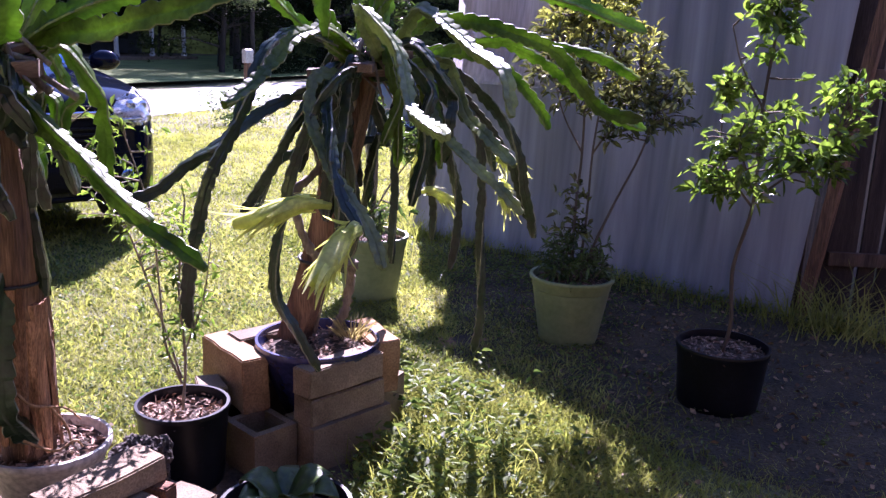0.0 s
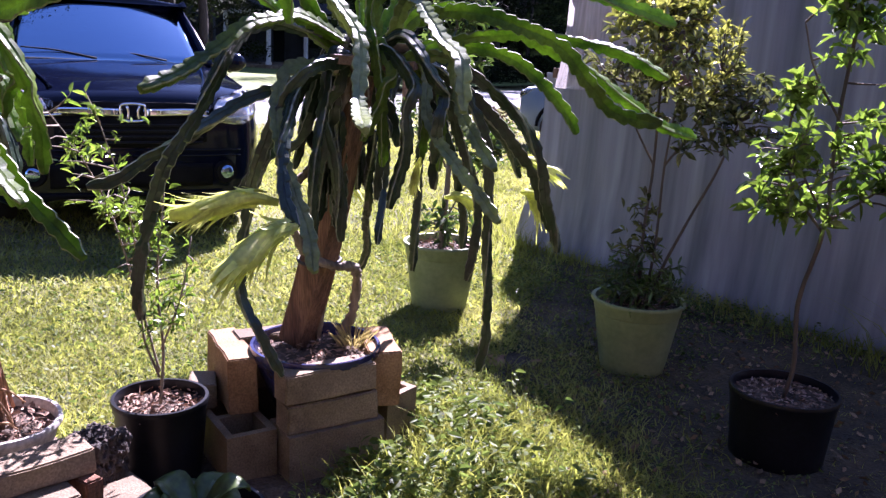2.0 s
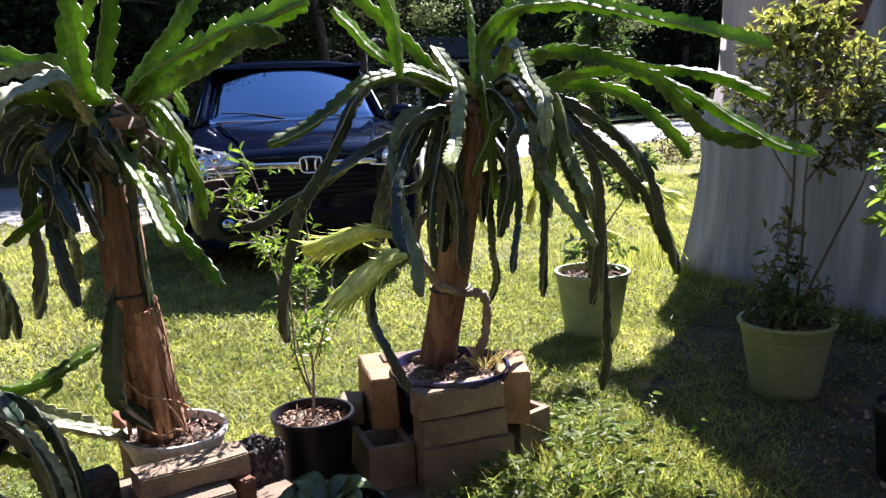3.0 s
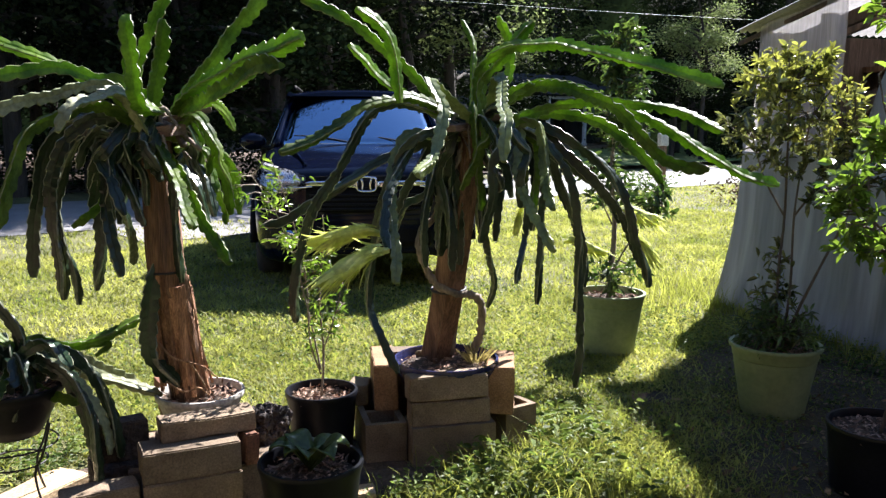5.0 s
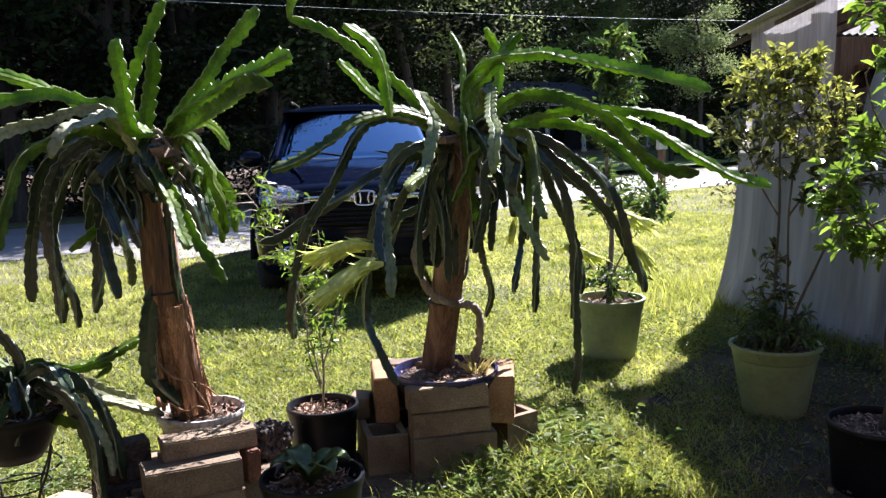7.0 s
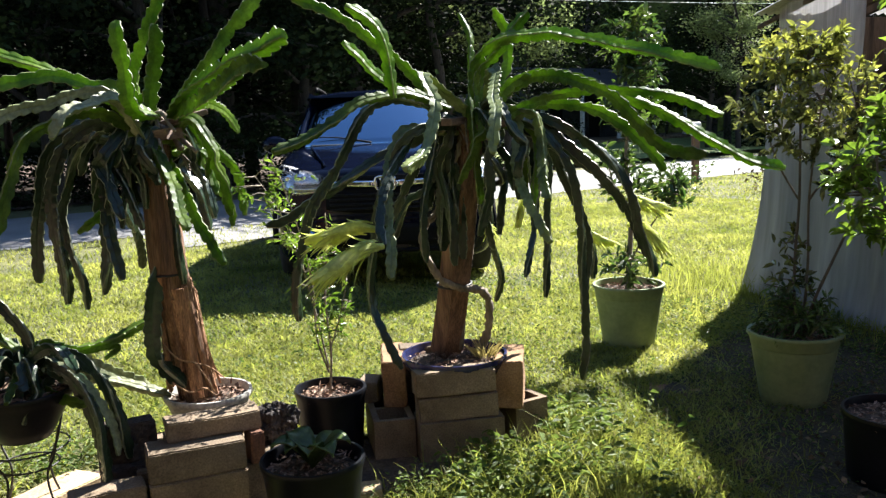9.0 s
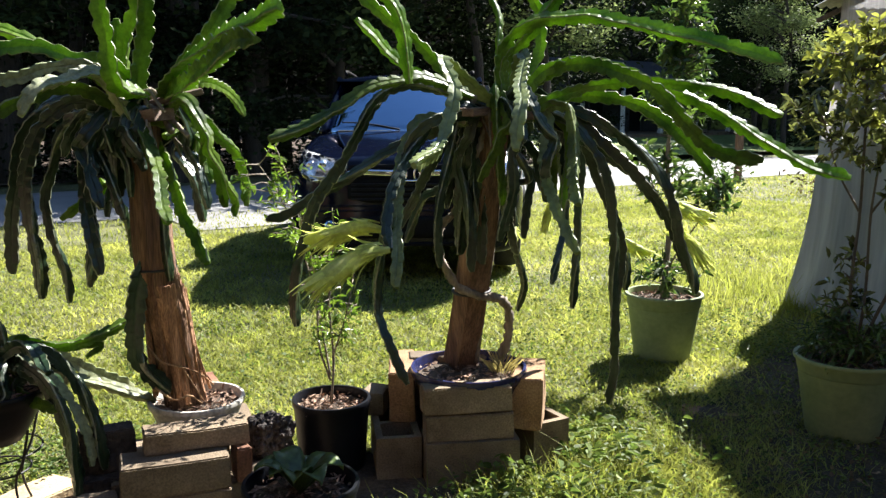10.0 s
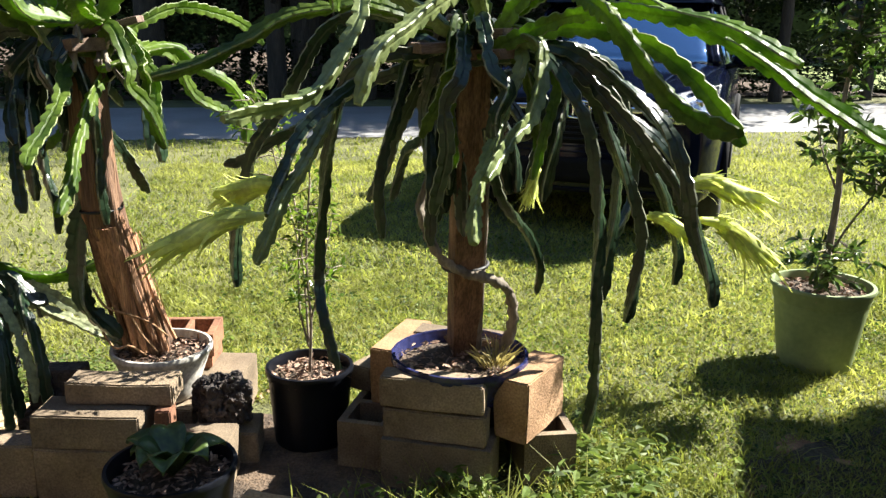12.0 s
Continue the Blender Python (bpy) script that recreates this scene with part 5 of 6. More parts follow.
grow(low, LOW_CROWN, 69, 0.03, [(0, 0, 0), (0.04, 0.02, -0.06), (0.18, 0.09, -0.12), (0.33, 0.17, -0.13)])
grow(low, LOW_CROWN, 70, 0.03, [(0, 0, 0), (-0, -0.01, 0.05), (-0, -0.14, 0.16)])
grow(low, LOW_CROWN, 71, 0.034, [(0, 0, 0), (0, 0.12, -0), (0.01, 0.31, -0.09), (0.01, 0.48, -0.2)], CACTUS_GREY)
grow(low, LOW_CROWN, 72, 0.034, [(0, 0, 0), (0.19, 0.08, 0.08), (0.34, 0.14, 0.01)], CACTUS_SHADE)

drape(small, SMALL_CROWN, 9, 31, (0.07, 0.22), (0.10, 0.34), 0.030, CACTUS_SHADE, (150, 330), 0.03)

# posts, cross boards, ties, trunks and spent flowers
plain_post([(-0.33, 3.41, 0.40), (-0.19, 3.38, 0.80), (-0.02, 3.35, 1.47)], (0.054, 0.050), big, True, POST, 2)
boards(big, (((0, 3.33, 1.48), (0.40, 0.082, 0.03), -3, 25), ((0.01, 3.33, 1.51), (0.37, 0.082, 0.03), -3, 109), ((0.02, 3.36, 1.54), (0.28, 0.082, 0.03), -3, 31)))
tie(big, (-0.20, 3.38, 0.76), 0.079, 1, thick=0.007)
trunk_pts = [(-0.20, 3.50, 0.40), (-0.17, 3.54, 0.50), (-0.15, 3.545, 0.60), (-0.125, 3.51, 0.69), (-0.085, 3.435, 0.739), (-0.13, 3.345, 0.758), (-0.176, 3.284, 0.80), (-0.204, 3.224, 0.928), (-0.225, 3.244, 1.039), (-0.16, 3.28, 1.12), (-0.05, 3.28, 1.3), (0.0, 3.33, 1.5)]
part("trunk", tube(trunk_pts, 0.019, 0.013, 8, 0.016, 0.42, random.Random(3)), BARK, big, "grey woody old stem winding up the post", smooth=True)
part("trunk", tube([(-0.26, 3.45, 0.42), (-0.19, 3.44, 0.7), (-0.08, 3.42, 1.1), (0.0, 3.38, 1.5)], 0.010, 0.010, 7, 0.02, 0.16, random.Random(5)), BARK, big, smooth=True)
for k, (a, b, s) in enumerate((((0.29, 2.71, 1.06), (0.30, 2.41, 0.98), 1.15), ((0.16, 2.78, 1.10), (-0.04, 2.56, 1.07), 1.1), ((0.31, 3.92, 1.12), (0.38, 4.14, 1.09), 1.0),
                                ((0.33, 3.97, 1.02), (0.32, 4.24, 0.88), 1.1), ((-0.02, 3.95, 0.95), (0.12, 4.1, 0.90), 0.8), ((-0.36, 3.69, 1.06), (-0.17, 3.59, 0.97), 0.55))):
    wilted(a, b, big, 60 + k, s)
grow(big, (0, 0, 0), 401, 0.026, [(0.0, 3.05, 1.45), (0.12, 2.85, 1.30), (0.20, 2.76, 1.15), (0.29, 2.72, 1.06)], CACTUS_SHADE)
grow(big, (0, 0, 0), 402, 0.026, [(0.1, 3.45, 1.50), (0.24, 3.75, 1.32), (0.30, 3.88, 1.20), (0.32, 3.95, 1.08)], CACTUS_SHADE)

plain_post([(-0.56, 2.26, 0.38), (-0.49, 2.20, 0.70), (-0.435, 2.15, 0.96), (-0.45, 2.13, 1.48)], (0.074, 0.058), small, False, POST, 7)
boards(small, (((-0.43, 2.10, 1.482), (0.26, 0.115, 0.042), -6, 38), ((-0.42, 2.16, 1.532), (0.36, 0.075, 0.022), -14, 80)))
tie(small, (-0.437, 2.15, 0.945), 0.071, 4, thick=0.005)
rng = random.Random(12)
bm = bmesh.new()
for k in range(18):
    a = rng.uniform(-0.6, 2.6)
    z0, z1 = rng.uniform(0.6, 0.98), rng.uniform(0.38, 0.5)

    def on(z, extra, a=a):
        f = (z - 0.38) / 1.1
        r = 0.075 - 0.016 * f + extra
        return (-0.56 + 0.15 * min(1, f * 1.6) + r * math.cos(a - 0.8), 2.26 - 0.10 * min(1, f * 1.6) + r * math.sin(a - 0.8), z)
    tube([on(z0, 0.004), on((z0 + z1) / 2, rng.uniform(0.004, 0.016)), on(z1, rng.uniform(0.004, 0.016))], rng.uniform(0.0012, 0.003), 0.001, 4, 0.06, bm=bm)
strip_rng = random.Random(19)
for k in range(15):
    a = -2.3 + 0.27 * k + strip_rng.uniform(-0.08, 0.08)
    top, foot = strip_rng.uniform(0.84, 0.965), strip_rng.uniform(0.39, 0.47)
    wide, flare, lean = strip_rng.uniform(0.010, 0.020), strip_rng.uniform(0.006, 0.030), strip_rng.uniform(-0.16, 0.16)
    verts, n = [], 9
    for i in range(n + 1):
        g = i / n
        z = top + (foot - top) * g
        f = (z - 0.38) / 0.58
        cx, cy = -0.56 + 0.125 * min(1, f), 2.26 - 0.11 * min(1, f)
        r = 0.074 - 0.008 * f + 0.003 + flare * g * g + 0.004 * math.sin(7 * g + k)
        for q, out in ((-1, 0.0), (-0.4, 0.007), (0.4, 0.007), (1, 0.0)):
            b = a + lean * g + q * wide / r * (1 - 0.55 * g * g)
            verts.append((cx + (r + out) * math.cos(b), cy + (r + out) * math.sin(b), z))
    faces = [(i * 4 + j, i * 4 + j + 1, i * 4 + j + 5, i * 4 + j + 4) for i in range(n) for j in range(3)]
    raw("bark_strip", verts, faces, SHAG, small, "shaggy orange-brown strip of bark" if k == 0 else "").modifiers.new("thick", "SOLIDIFY").thickness = 0.004
tagged(part("root_fringe", bm, ROOT, small, "fibrous orange-brown aerial roots", smooth=True), kind="stuff")
for pts in ([(-0.43, 2.10, 0.66), (-0.405, 2.14, 0.60), (-0.415, 2.21, 0.565), (-0.42, 2.28, 0.53), (-0.43, 2.34, 0.47)], [(-0.42, 2.12, 0.50), (-0.36, 2.17, 0.46), (-0.34, 2.22, 0.475), (-0.36, 2.27, 0.43)],
            [(-0.44, 2.20, 0.60), (-0.40, 2.25, 0.50), (-0.43, 2.30, 0.41)]):
    part("root", tube(pts, 0.0045, 0.0028, 6, 0.02, 0.2, rng), ROOT, small, smooth=True)

# dry grass tuft in the blue bowl
L = Leaves(77)
for k in range(60):
    a, r = L.rng.uniform(0, math.tau), L.rng.uniform(0, 0.05)
    L.leaf((-0.10 + r * math.cos(a), 3.47 + r * math.sin(a), 0.41), (math.cos(a) * 0.7, math.sin(a) * 0.7, 1.2), L.rng.uniform(0.07, 0.16), 0.007, droop=0.3)
tuft = L.put("grass_tuft", surface("straw", (0.25, 0.21, 0.08), (0.42, 0.36, 0.16), 6, 40, 0.8, 0, through_light=0.3, islands=0.3))
tagged(tuft, "straw-coloured grass tuft growing in the blue bowl", "grass")

# bowl on a wire stand
SB = Vector((-0.66, 1.60, 0.33))
bowl = pot("hanging_bowl", tuple(SB), 0.20, 0.10, 0.20, POT_BLACK, "black bowl planter standing in a wire stand", rim=0.015, fill=0.02, fill_mat=MULCH, band=False, seed=9)
stand = thing("plant_stand", (SB.x, SB.y, 0.0), "thin black wire plant stand with scrolled legs", "plant stand")
for k in range(4):
    a = math.radians(30 + 90 * k)
    c, s = math.cos(a), math.sin(a)
    part("leg", tube([(0.19 * c, 0.19 * s, 0.40), (0.15 * c, 0.15 * s, 0.28), (0.10 * c, 0.10 * s, 0.18), (0.13 * c, 0.13 * s, 0.06), (0.17 * c, 0.17 * s, 0.005)], 0.005, 0.005, 6, 0.02), WIRE, stand, smooth=True)
for r, z in ((0.158, 0.295), (0.115, 0.22)):
    part("ring", tube([(r * math.cos(b), r * math.sin(b), z) for b in [math.tau * k / 20 for k in range(21)]], 0.004, 0.004, 6, 0.02), WIRE, stand, smooth=True)

drape(big, BIG_CROWN, 7, 21, (0.06, 0.13), (0.35, 0.68), 0.034, CACTUS_SHADE, (-165, -88))
drape(big, BIG_CROWN, 5, 22, (0.18, 0.32), (0.22, 0.62), 0.026, CACTUS_SHADE, (-40, 130))
drape(big, BIG_CROWN, 3, 27, (0.10, 0.22), (0.30, 0.70), 0.026, CACTUS_SHADE, (130, 200))
drape(big, BIG_CROWN, 3, 23, (0.18, 0.28), (0.16, 0.42), 0.027, CACTUS, (-80, 60))
wilted((0.14, 3.53, 1.17), (0.13, 3.49, 1.04), big, 69, 0.55)
grow(big, (0, 0, 0), 403, 0.022, [(0.08, 3.40, 1.50), (0.16, 3.46, 1.46), (0.17, 3.50, 1.32), (0.14, 3.53, 1.16)])
drape(small, SMALL_CROWN, 6, 24, (0.12, 0.26), (0.25, 0.60), 0.027, CACTUS_SHADE, (140, 330))
drape(small, SMALL_CROWN, 3, 25, (0.10, 0.20), (0.20, 0.45), 0.026, CACTUS_SHADE)
drape(small, SMALL_CROWN, 4, 26, (0.14, 0.24), (0.15, 0.35), 0.027, CACTUS, (-40, 120))
drape(low, LOW_CROWN, 12, 28, (0.10, 0.24), (0.08, 0.26), 0.031, CACTUS_SHADE, (0, 360))
for k, (dx, dy, dz) in enumerate(((0.0, -0.02, 0.0), (-0.03, 0.07, 0.02))):
    grow(low, LOW_CROWN, 420 + k, 0.032, [(0.0, 0.0, -0.02), (0.12 + dx, 0.08 + dy, 0.0 + dz), (0.26 + dx, 0.16 + dy, -0.06 + dz), (0.33 + dx, 0.21 + dy, -0.22 + dz), (0.35 + dx, 0.23 + dy, -0.40 + dz)], CACTUS_SHADE)
tangle(low, LOW_CROWN, 8, 33, 0.12)
tangle(big, BIG_CROWN, 16, 31, 0.17)
tangle(small, SMALL_CROWN, 14, 32, 0.16)


# ---- vehicles ----
from mathutils.bvhtree import BVHTree


def loft(stations, ring):
    """Skin over cross-sections: ring(station) gives the half outline from the sill to the middle of the top."""
    verts, faces = [], []
    for st in stations:
        half = ring(*st)
        full = [(st[0], y, z) for y, z in half] + [(st[0], -y, z) for y, z in half[-2::-1]]
        n = len(full)
        verts += full
    for i in range(len(stations) - 1):
        for k in range(n - 1):
            faces.append((i * n + k, i * n + k + 1, (i + 1) * n + k + 1, (i + 1) * n + k))
    faces += [tuple(range(n))[::-1], tuple(range((len(stations) - 1) * n, len(stations) * n))]
    return verts, faces


def strip(points_a, points_b):
    n = len(points_a)
    return list(points_a) + list(points_b), [(i, i + 1, n + i + 1, n + i) for i in range(n - 1)]


def suv(place, heading, paint, label, scale=1.0):
    """A sport utility vehicle: x ahead from its nose, y to its left, z up."""
    car = thing("car", place, label, "car", rz=heading)

    def ring(x, w, sill, shoulder, top):
        mid = (sill + shoulder) / 2
        return [(w * 0.80, sill - 0.02), (w * 0.95, sill), (w * 0.985, sill + 0.12), (w, mid), (w * 0.985, shoulder - 0.10), (w * 0.95, shoulder), (w * 0.86, top - 0.035), (w * 0.55, top - 0.008), (0.0, top)]

    body_st = [(0.0, 0.66, 0.36, 0.90, 0.98), (-0.03, 0.80, 0.30, 0.97, 1.03), (-0.12, 0.90, 0.27, 1.01, 1.08), (-0.35, 0.965, 0.27, 1.05, 1.135), (-0.75, 0.985, 0.29, 1.09, 1.18),
               (-1.15, 0.99, 0.30, 1.12, 1.215), (-1.42, 0.99, 0.30, 1.14, 1.235), (-2.2, 0.99, 0.30, 1.16, 1.20), (-3.6, 0.99, 0.30, 1.17, 1.20), (-4.5, 0.97, 0.34, 1.16, 1.19), (-4.82, 0.92, 0.42, 1.10, 1.14), (-4.9, 0.80, 0.5, 1.02, 1.06)]
    v, f = loft(body_st, ring)
    body = raw("body", v, f, paint, car, "", True)
    sub = body.modifiers.new("round", "SUBSURF")
    sub.levels = sub.render_levels = 2
    skin = BVHTree.FromObject(body, bpy.context.evaluated_depsgraph_get())

    def nose(y, z):
        """How far ahead the nose reaches at that width and height."""
        hit = skin.ray_cast(Vector((2, abs(y), z)), Vector((-1, 0, 0)))
        return hit[0].x if hit[0] else -0.6

    def panel(name, parent, span, low, high, proud, material, side, label="", thick=0.01):
        """A piece that lies on the nose between two heights."""
        rows = [[(nose(y, a + (b - a) * k / 4) + proud, y * side, a + (b - a) * k / 4) for y, a, b in zip(span, low, high)] for k in range(5)]
        n = len(span)
        faces = [(r * n + i, r * n + i + 1, (r + 1) * n + i + 1, (r + 1) * n + i) for r in range(4) for i in range(n - 1)]
        ob = raw(name, [p for row in rows for p in row], faces, material, parent, label, True)
        solid = ob.modifiers.new("thick", "SOLIDIFY")
        solid.thickness, solid.offset = thick, 0
        return ob

    def top_ring(x, w, low, side, top):
        return [(w * 1.12, low), (w * 1.08, low + 0.05), (w, side), (w * 0.93, top - 0.035), (w * 0.6, top - 0.01), (0.0, top)]

    roof_st = [(-2.02, 0.66, 1.70, 1.715, 1.745), (-2.12, 0.675, 1.69, 1.725, 1.765), (-2.6, 0.70, 1.69, 1.73, 1.79), (-3.4, 0.70, 1.68, 1.72, 1.79), (-4.3, 0.67, 1.66, 1.70, 1.75), (-4.6, 0.63, 1.62, 1.66, 1.70)]
    v, f = loft(roof_st, top_ring)
    raw("roof", v, f, paint, car, "", True)
    # windscreen between the cowl and the roof
    verts, faces, nu, nv = [], [], 12, 8
    for j in range(nv + 1):
        g = j / nv
        for i in range(nu + 1):
            q = 2 * i / nu - 1
            half = 0.825 + (0.69 - 0.825) * g
            x = -1.36 - 0.70 * g - 0.16 * q * q + 0.03 * math.sin(math.pi * g)
            verts.append((x, half * q, 1.205 + 0.50 * g + 0.015 * (1 - q * q)))
    faces = [(j * (nu + 1) + i, j * (nu + 1) + i + 1, (j + 1) * (nu + 1) + i + 1, (j + 1) * (nu + 1) + i) for j in range(nv) for i in range(nu)]
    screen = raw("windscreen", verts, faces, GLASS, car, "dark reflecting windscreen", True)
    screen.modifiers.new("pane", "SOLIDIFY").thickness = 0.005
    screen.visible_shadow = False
    for s in (1, -1):
        part("pillar", tube([(-1.50, 0.835 * s, 1.20), (-1.85, 0.765 * s, 1.46), (-2.22, 0.685 * s, 1.70)], 0.036, 0.032, 8, 0.1), paint, car, smooth=True)
        pts_a = [(-1.62, 0.90 * s, 1.18), (-2.5, 0.92 * s, 1.19), (-3.4, 0.92 * s, 1.20), (-4.4, 0.88 * s, 1.20)]
        pts_b = [(-2.20, 0.735 * s, 1.66), (-2.6, 0.745 * s, 1.68), (-3.4, 0.745 * s, 1.67), (-4.3, 0.71 * s, 1.64)]
        v, f = strip(pts_a, pts_b)
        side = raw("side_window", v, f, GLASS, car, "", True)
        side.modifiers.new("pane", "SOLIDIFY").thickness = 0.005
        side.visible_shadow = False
        for xa, xb in (((-2.55, 0.925, 1.17), (-2.68, 0.75, 1.69)), ((-3.5, 0.925, 1.17), (-3.5, 0.75, 1.69)), ((-4.45, 0.88, 1.17), (-4.38, 0.71, 1.66))):
            part("pillar", tube([(xa[0], xa[1] * s, xa[2]), (xb[0], xb[1] * s, xb[2])], 0.035, 0.03, 6, 0.2), TRIM, car, smooth=True)
        part("roof_rail", tube([(-2.3, 0.66 * s, 1.775), (-2.5, 0.67 * s, 1.815), (-3.9, 0.66 * s, 1.815), (-4.2, 0.64 * s, 1.765)], 0.016, 0.016, 6, 0.1), TRIM, car, smooth=True)
        # mirror
        bm = bmesh.new()
        bmesh.ops.create_uvsphere(bm, u_segments=18, v_segments=10, radius=1)
        bmesh.ops.transform(bm, matrix=Matrix.Translation((-1.72, 1.075 * s, 1.235)) @ Matrix.Diagonal((0.085, 0.135, 0.088, 1)), verts=bm.verts)
        mirror = part("mirror", bm, paint, car, smooth=True)
        part("mirror_arm", tube([(-1.68, 0.90 * s, 1.17), (-1.70, 1.0 * s, 1.19)], 0.025, 0.022, 6, 0.05), TRIM, mirror, smooth=True)
        # headlamp: reflector, side reflector, clear cover, all following the nose
        low, high = [0.895, 0.86, 0.85, 0.86, 0.89, 0.94], [0.985, 1.025, 1.05, 1.07, 1.08, 1.08]
        span = [0.50, 0.60, 0.70, 0.79, 0.86, 0.915]
        lamp = panel("headlight", car, span, low, high, 0.010, LAMP_BACK, s, "silvery headlight behind clear plastic")
        cover = panel("cover", lamp, span, [z - 0.006 for z in low], [z + 0.006 for z in high], 0.034, LENS, s, "", 0.004)
        cover.visible_shadow = False
        panel("turn_signal", lamp, [0.51, 0.56, 0.62], [0.935, 0.93, 0.925], [0.965, 0.972, 0.97], 0.018, LAMP_BACK, s)
        for y, r in ((0.70, 0.040), (0.80, 0.034)):
            bm = bmesh.new()
            bmesh.ops.create_uvsphere(bm, u_segments=16, v_segments=8, radius=r)
            bmesh.ops.transform(bm, matrix=Matrix.Translation((nose(y, 0.985) + 0.004, y * s, 0.985)) @ Matrix.Diagonal((0.5, 1, 1, 1)), verts=bm.verts)
            part("bulb_lens", bm, CHROME, lamp, smooth=True)
        # fog lamp in its recess
        bm = bmesh.new()
        bmesh.ops.create_cone(bm, cap_ends=True, segments=28, radius1=0.088, radius2=0.078, depth=0.04)
        fog = part("fog_light", bm, TRIM, car)
        fog.matrix_local = pose(nose(0.64, 0.50) + 0.006, 0.64 * s, 0.50, 0, 90, 12 * s)
        bm = bmesh.new()
        bmesh.ops.create_uvsphere(bm, u_segments=18, v_segments=9, radius=0.052)
        bmesh.ops.transform(bm, matrix=Matrix.Translation((0, 0, 0.016)) @ Matrix.Diagonal((1, 1, 0.4, 1)), verts=bm.verts)
        part("lens", bm, GLASS, fog, smooth=True)
        # wheels
        for x in (-0.95, -3.80):
            prof = [(0.20, -0.11), (0.30, -0.115), (0.355, -0.09), (0.365, -0.04), (0.365, 0.04), (0.355, 0.09), (0.30, 0.115), (0.20, 0.11)]
            wheel = new("wheel")
            wheel.parent = car
            wheel.matrix_local = pose(x, 0.865 * s, 0.365, 90, 0, 0)
            part("tyre", lathe(prof, 40), RUBBER, wheel, smooth=True)
            part("rim", lathe([(0.001, 0.03), (0.06, 0.04), (0.10, 0.02), (0.17, 0.05), (0.215, 0.10), (0.22, -0.1)], 30), LAMP_BACK, wheel, smooth=True)
            arch = [(x + 0.41 * math.cos(a), 0.985 * s, 0.37 + 0.41 * math.sin(a)) for a in [math.pi * k / 14 for k in range(15)]]
            part("wheel_arch", tube(arch, 0.035, 0.035, 6, 0.08), TRIM, car, smooth=True)
    # grille, chrome wing, bumper
    ys = [-0.50, -0.35, -0.18, 0.0, 0.18, 0.35, 0.50]
    grille = panel("grille", car, ys, [0.72, 0.69, 0.68, 0.68, 0.68, 0.69, 0.72], [0.895] * 7, 0.008, TRIM, 1, "black slatted grille")
    for z in (0.715, 0.755, 0.795, 0.835):
        part("slat", tube([(nose(abs(y), z) + 0.016, y, z) for y in (-0.47, -0.25, 0, 0.25, 0.47)], 0.008, 0.008, 6, 0.06), POT_BLACK, grille, smooth=True)
    panel("hood_gap", car, ys, [0.955] * 7, [0.985, 0.99, 0.99, 0.99, 0.99, 0.99, 0.985], 0.006, TRIM, 1)
    for s in (1, -1):
        panel("chrome_bar", car, [0.07, 0.20, 0.34, 0.46, 0.56], [0.895, 0.90, 0.907, 0.912, 0.905], [0.945, 0.948, 0.952, 0.95, 0.925], 0.024, CHROME, s, "bright chrome bar", 0.018)
        part("chrome_line", tube([(nose(y, z) + 0.03, y * s, z) for y, z in ((0.45, 0.905), (0.60, 0.895), (0.72, 0.895), (0.82, 0.91))], 0.009, 0.006, 6, 0.04), CHROME, car, smooth=True)
    badge = new("badge")
    badge.parent = car
    badge.matrix_local = pose(nose(0, 0.92) + 0.05, 0, 0.925, 0, 0, 0)
    part("badge_frame", tube([(0, 0.075, 0.05), (0, 0.082, 0.0), (0, 0.062, -0.055), (0, -0.062, -0.055), (0, -0.082, 0), (0, -0.075, 0.05), (0, 0.0, 0.058), (0, 0.075, 0.05)], 0.009, 0.009, 6, 0.015), CHROME, badge, "chrome badge frame", smooth=True)
    for s in (1, -1):
        part("badge_bar", tube([(0, 0.042 * s, 0.045), (0, 0.030 * s, 0.0), (0, 0.036 * s, -0.045)], 0.010, 0.010, 6, 0.02), CHROME, badge, smooth=True)
    panel("lower_intake", car, [-0.54, -0.3, 0.0, 0.3, 0.54], [0.40] * 5, [0.56, 0.575, 0.58, 0.575, 0.56], 0.008, TRIM, 1)
    panel("bumper_lip", car, [-0.62, -0.3, 0.0, 0.3, 0.62], [0.315] * 5, [0.365] * 5, 0.02, TRIM, 1)
    for z in (0.62, 0.66):
        part("bumper_crease", tube([(nose(abs(y), z) + 0.004, y, z) for y in (-0.75, -0.5, -0.25, 0, 0.25, 0.5, 0.75)], 0.006, 0.006, 6, 0.08), paint, car, smooth=True)
    for s, y0 in ((1, 0.45), (-1, -0.1)):
        part("wiper", tube([(-1.36, y0, 1.235), (-1.46, y0 - 0.30, 1.285), (-1.50, y0 - 0.55, 1.30)], 0.009, 0.006, 5, 0.06), TRIM, car, smooth=True)
    for s in (1, -1):
        part("bonnet_crease", tube([(-0.14, 0.50 * s, 1.075), (-0.6, 0.60 * s, 1.165), (-1.25, 0.68 * s, 1.217)], 0.012, 0.012, 6, 0.08), paint, car, smooth=True)
    # cabin
    bm = bmesh.new()
    box(bm, (0.5, 1.45, 0.10), (-1.75, 0, 1.14), None, 0.04)
    part("dashboard", bm, SEAT, car)
    for y in (0.38, -0.38):
        bm = bmesh.new()
        box(bm, (0.14, 0.50, 0.60), (-2.75, y, 1.12), Euler((0, -0.2, 0)).to_matrix(), 0.05)
        box(bm, (0.10, 0.26, 0.18), (-2.83, y, 1.50), Euler((0, -0.2, 0)).to_matrix(), 0.04)
        part("front_seat", bm, SEAT, car)
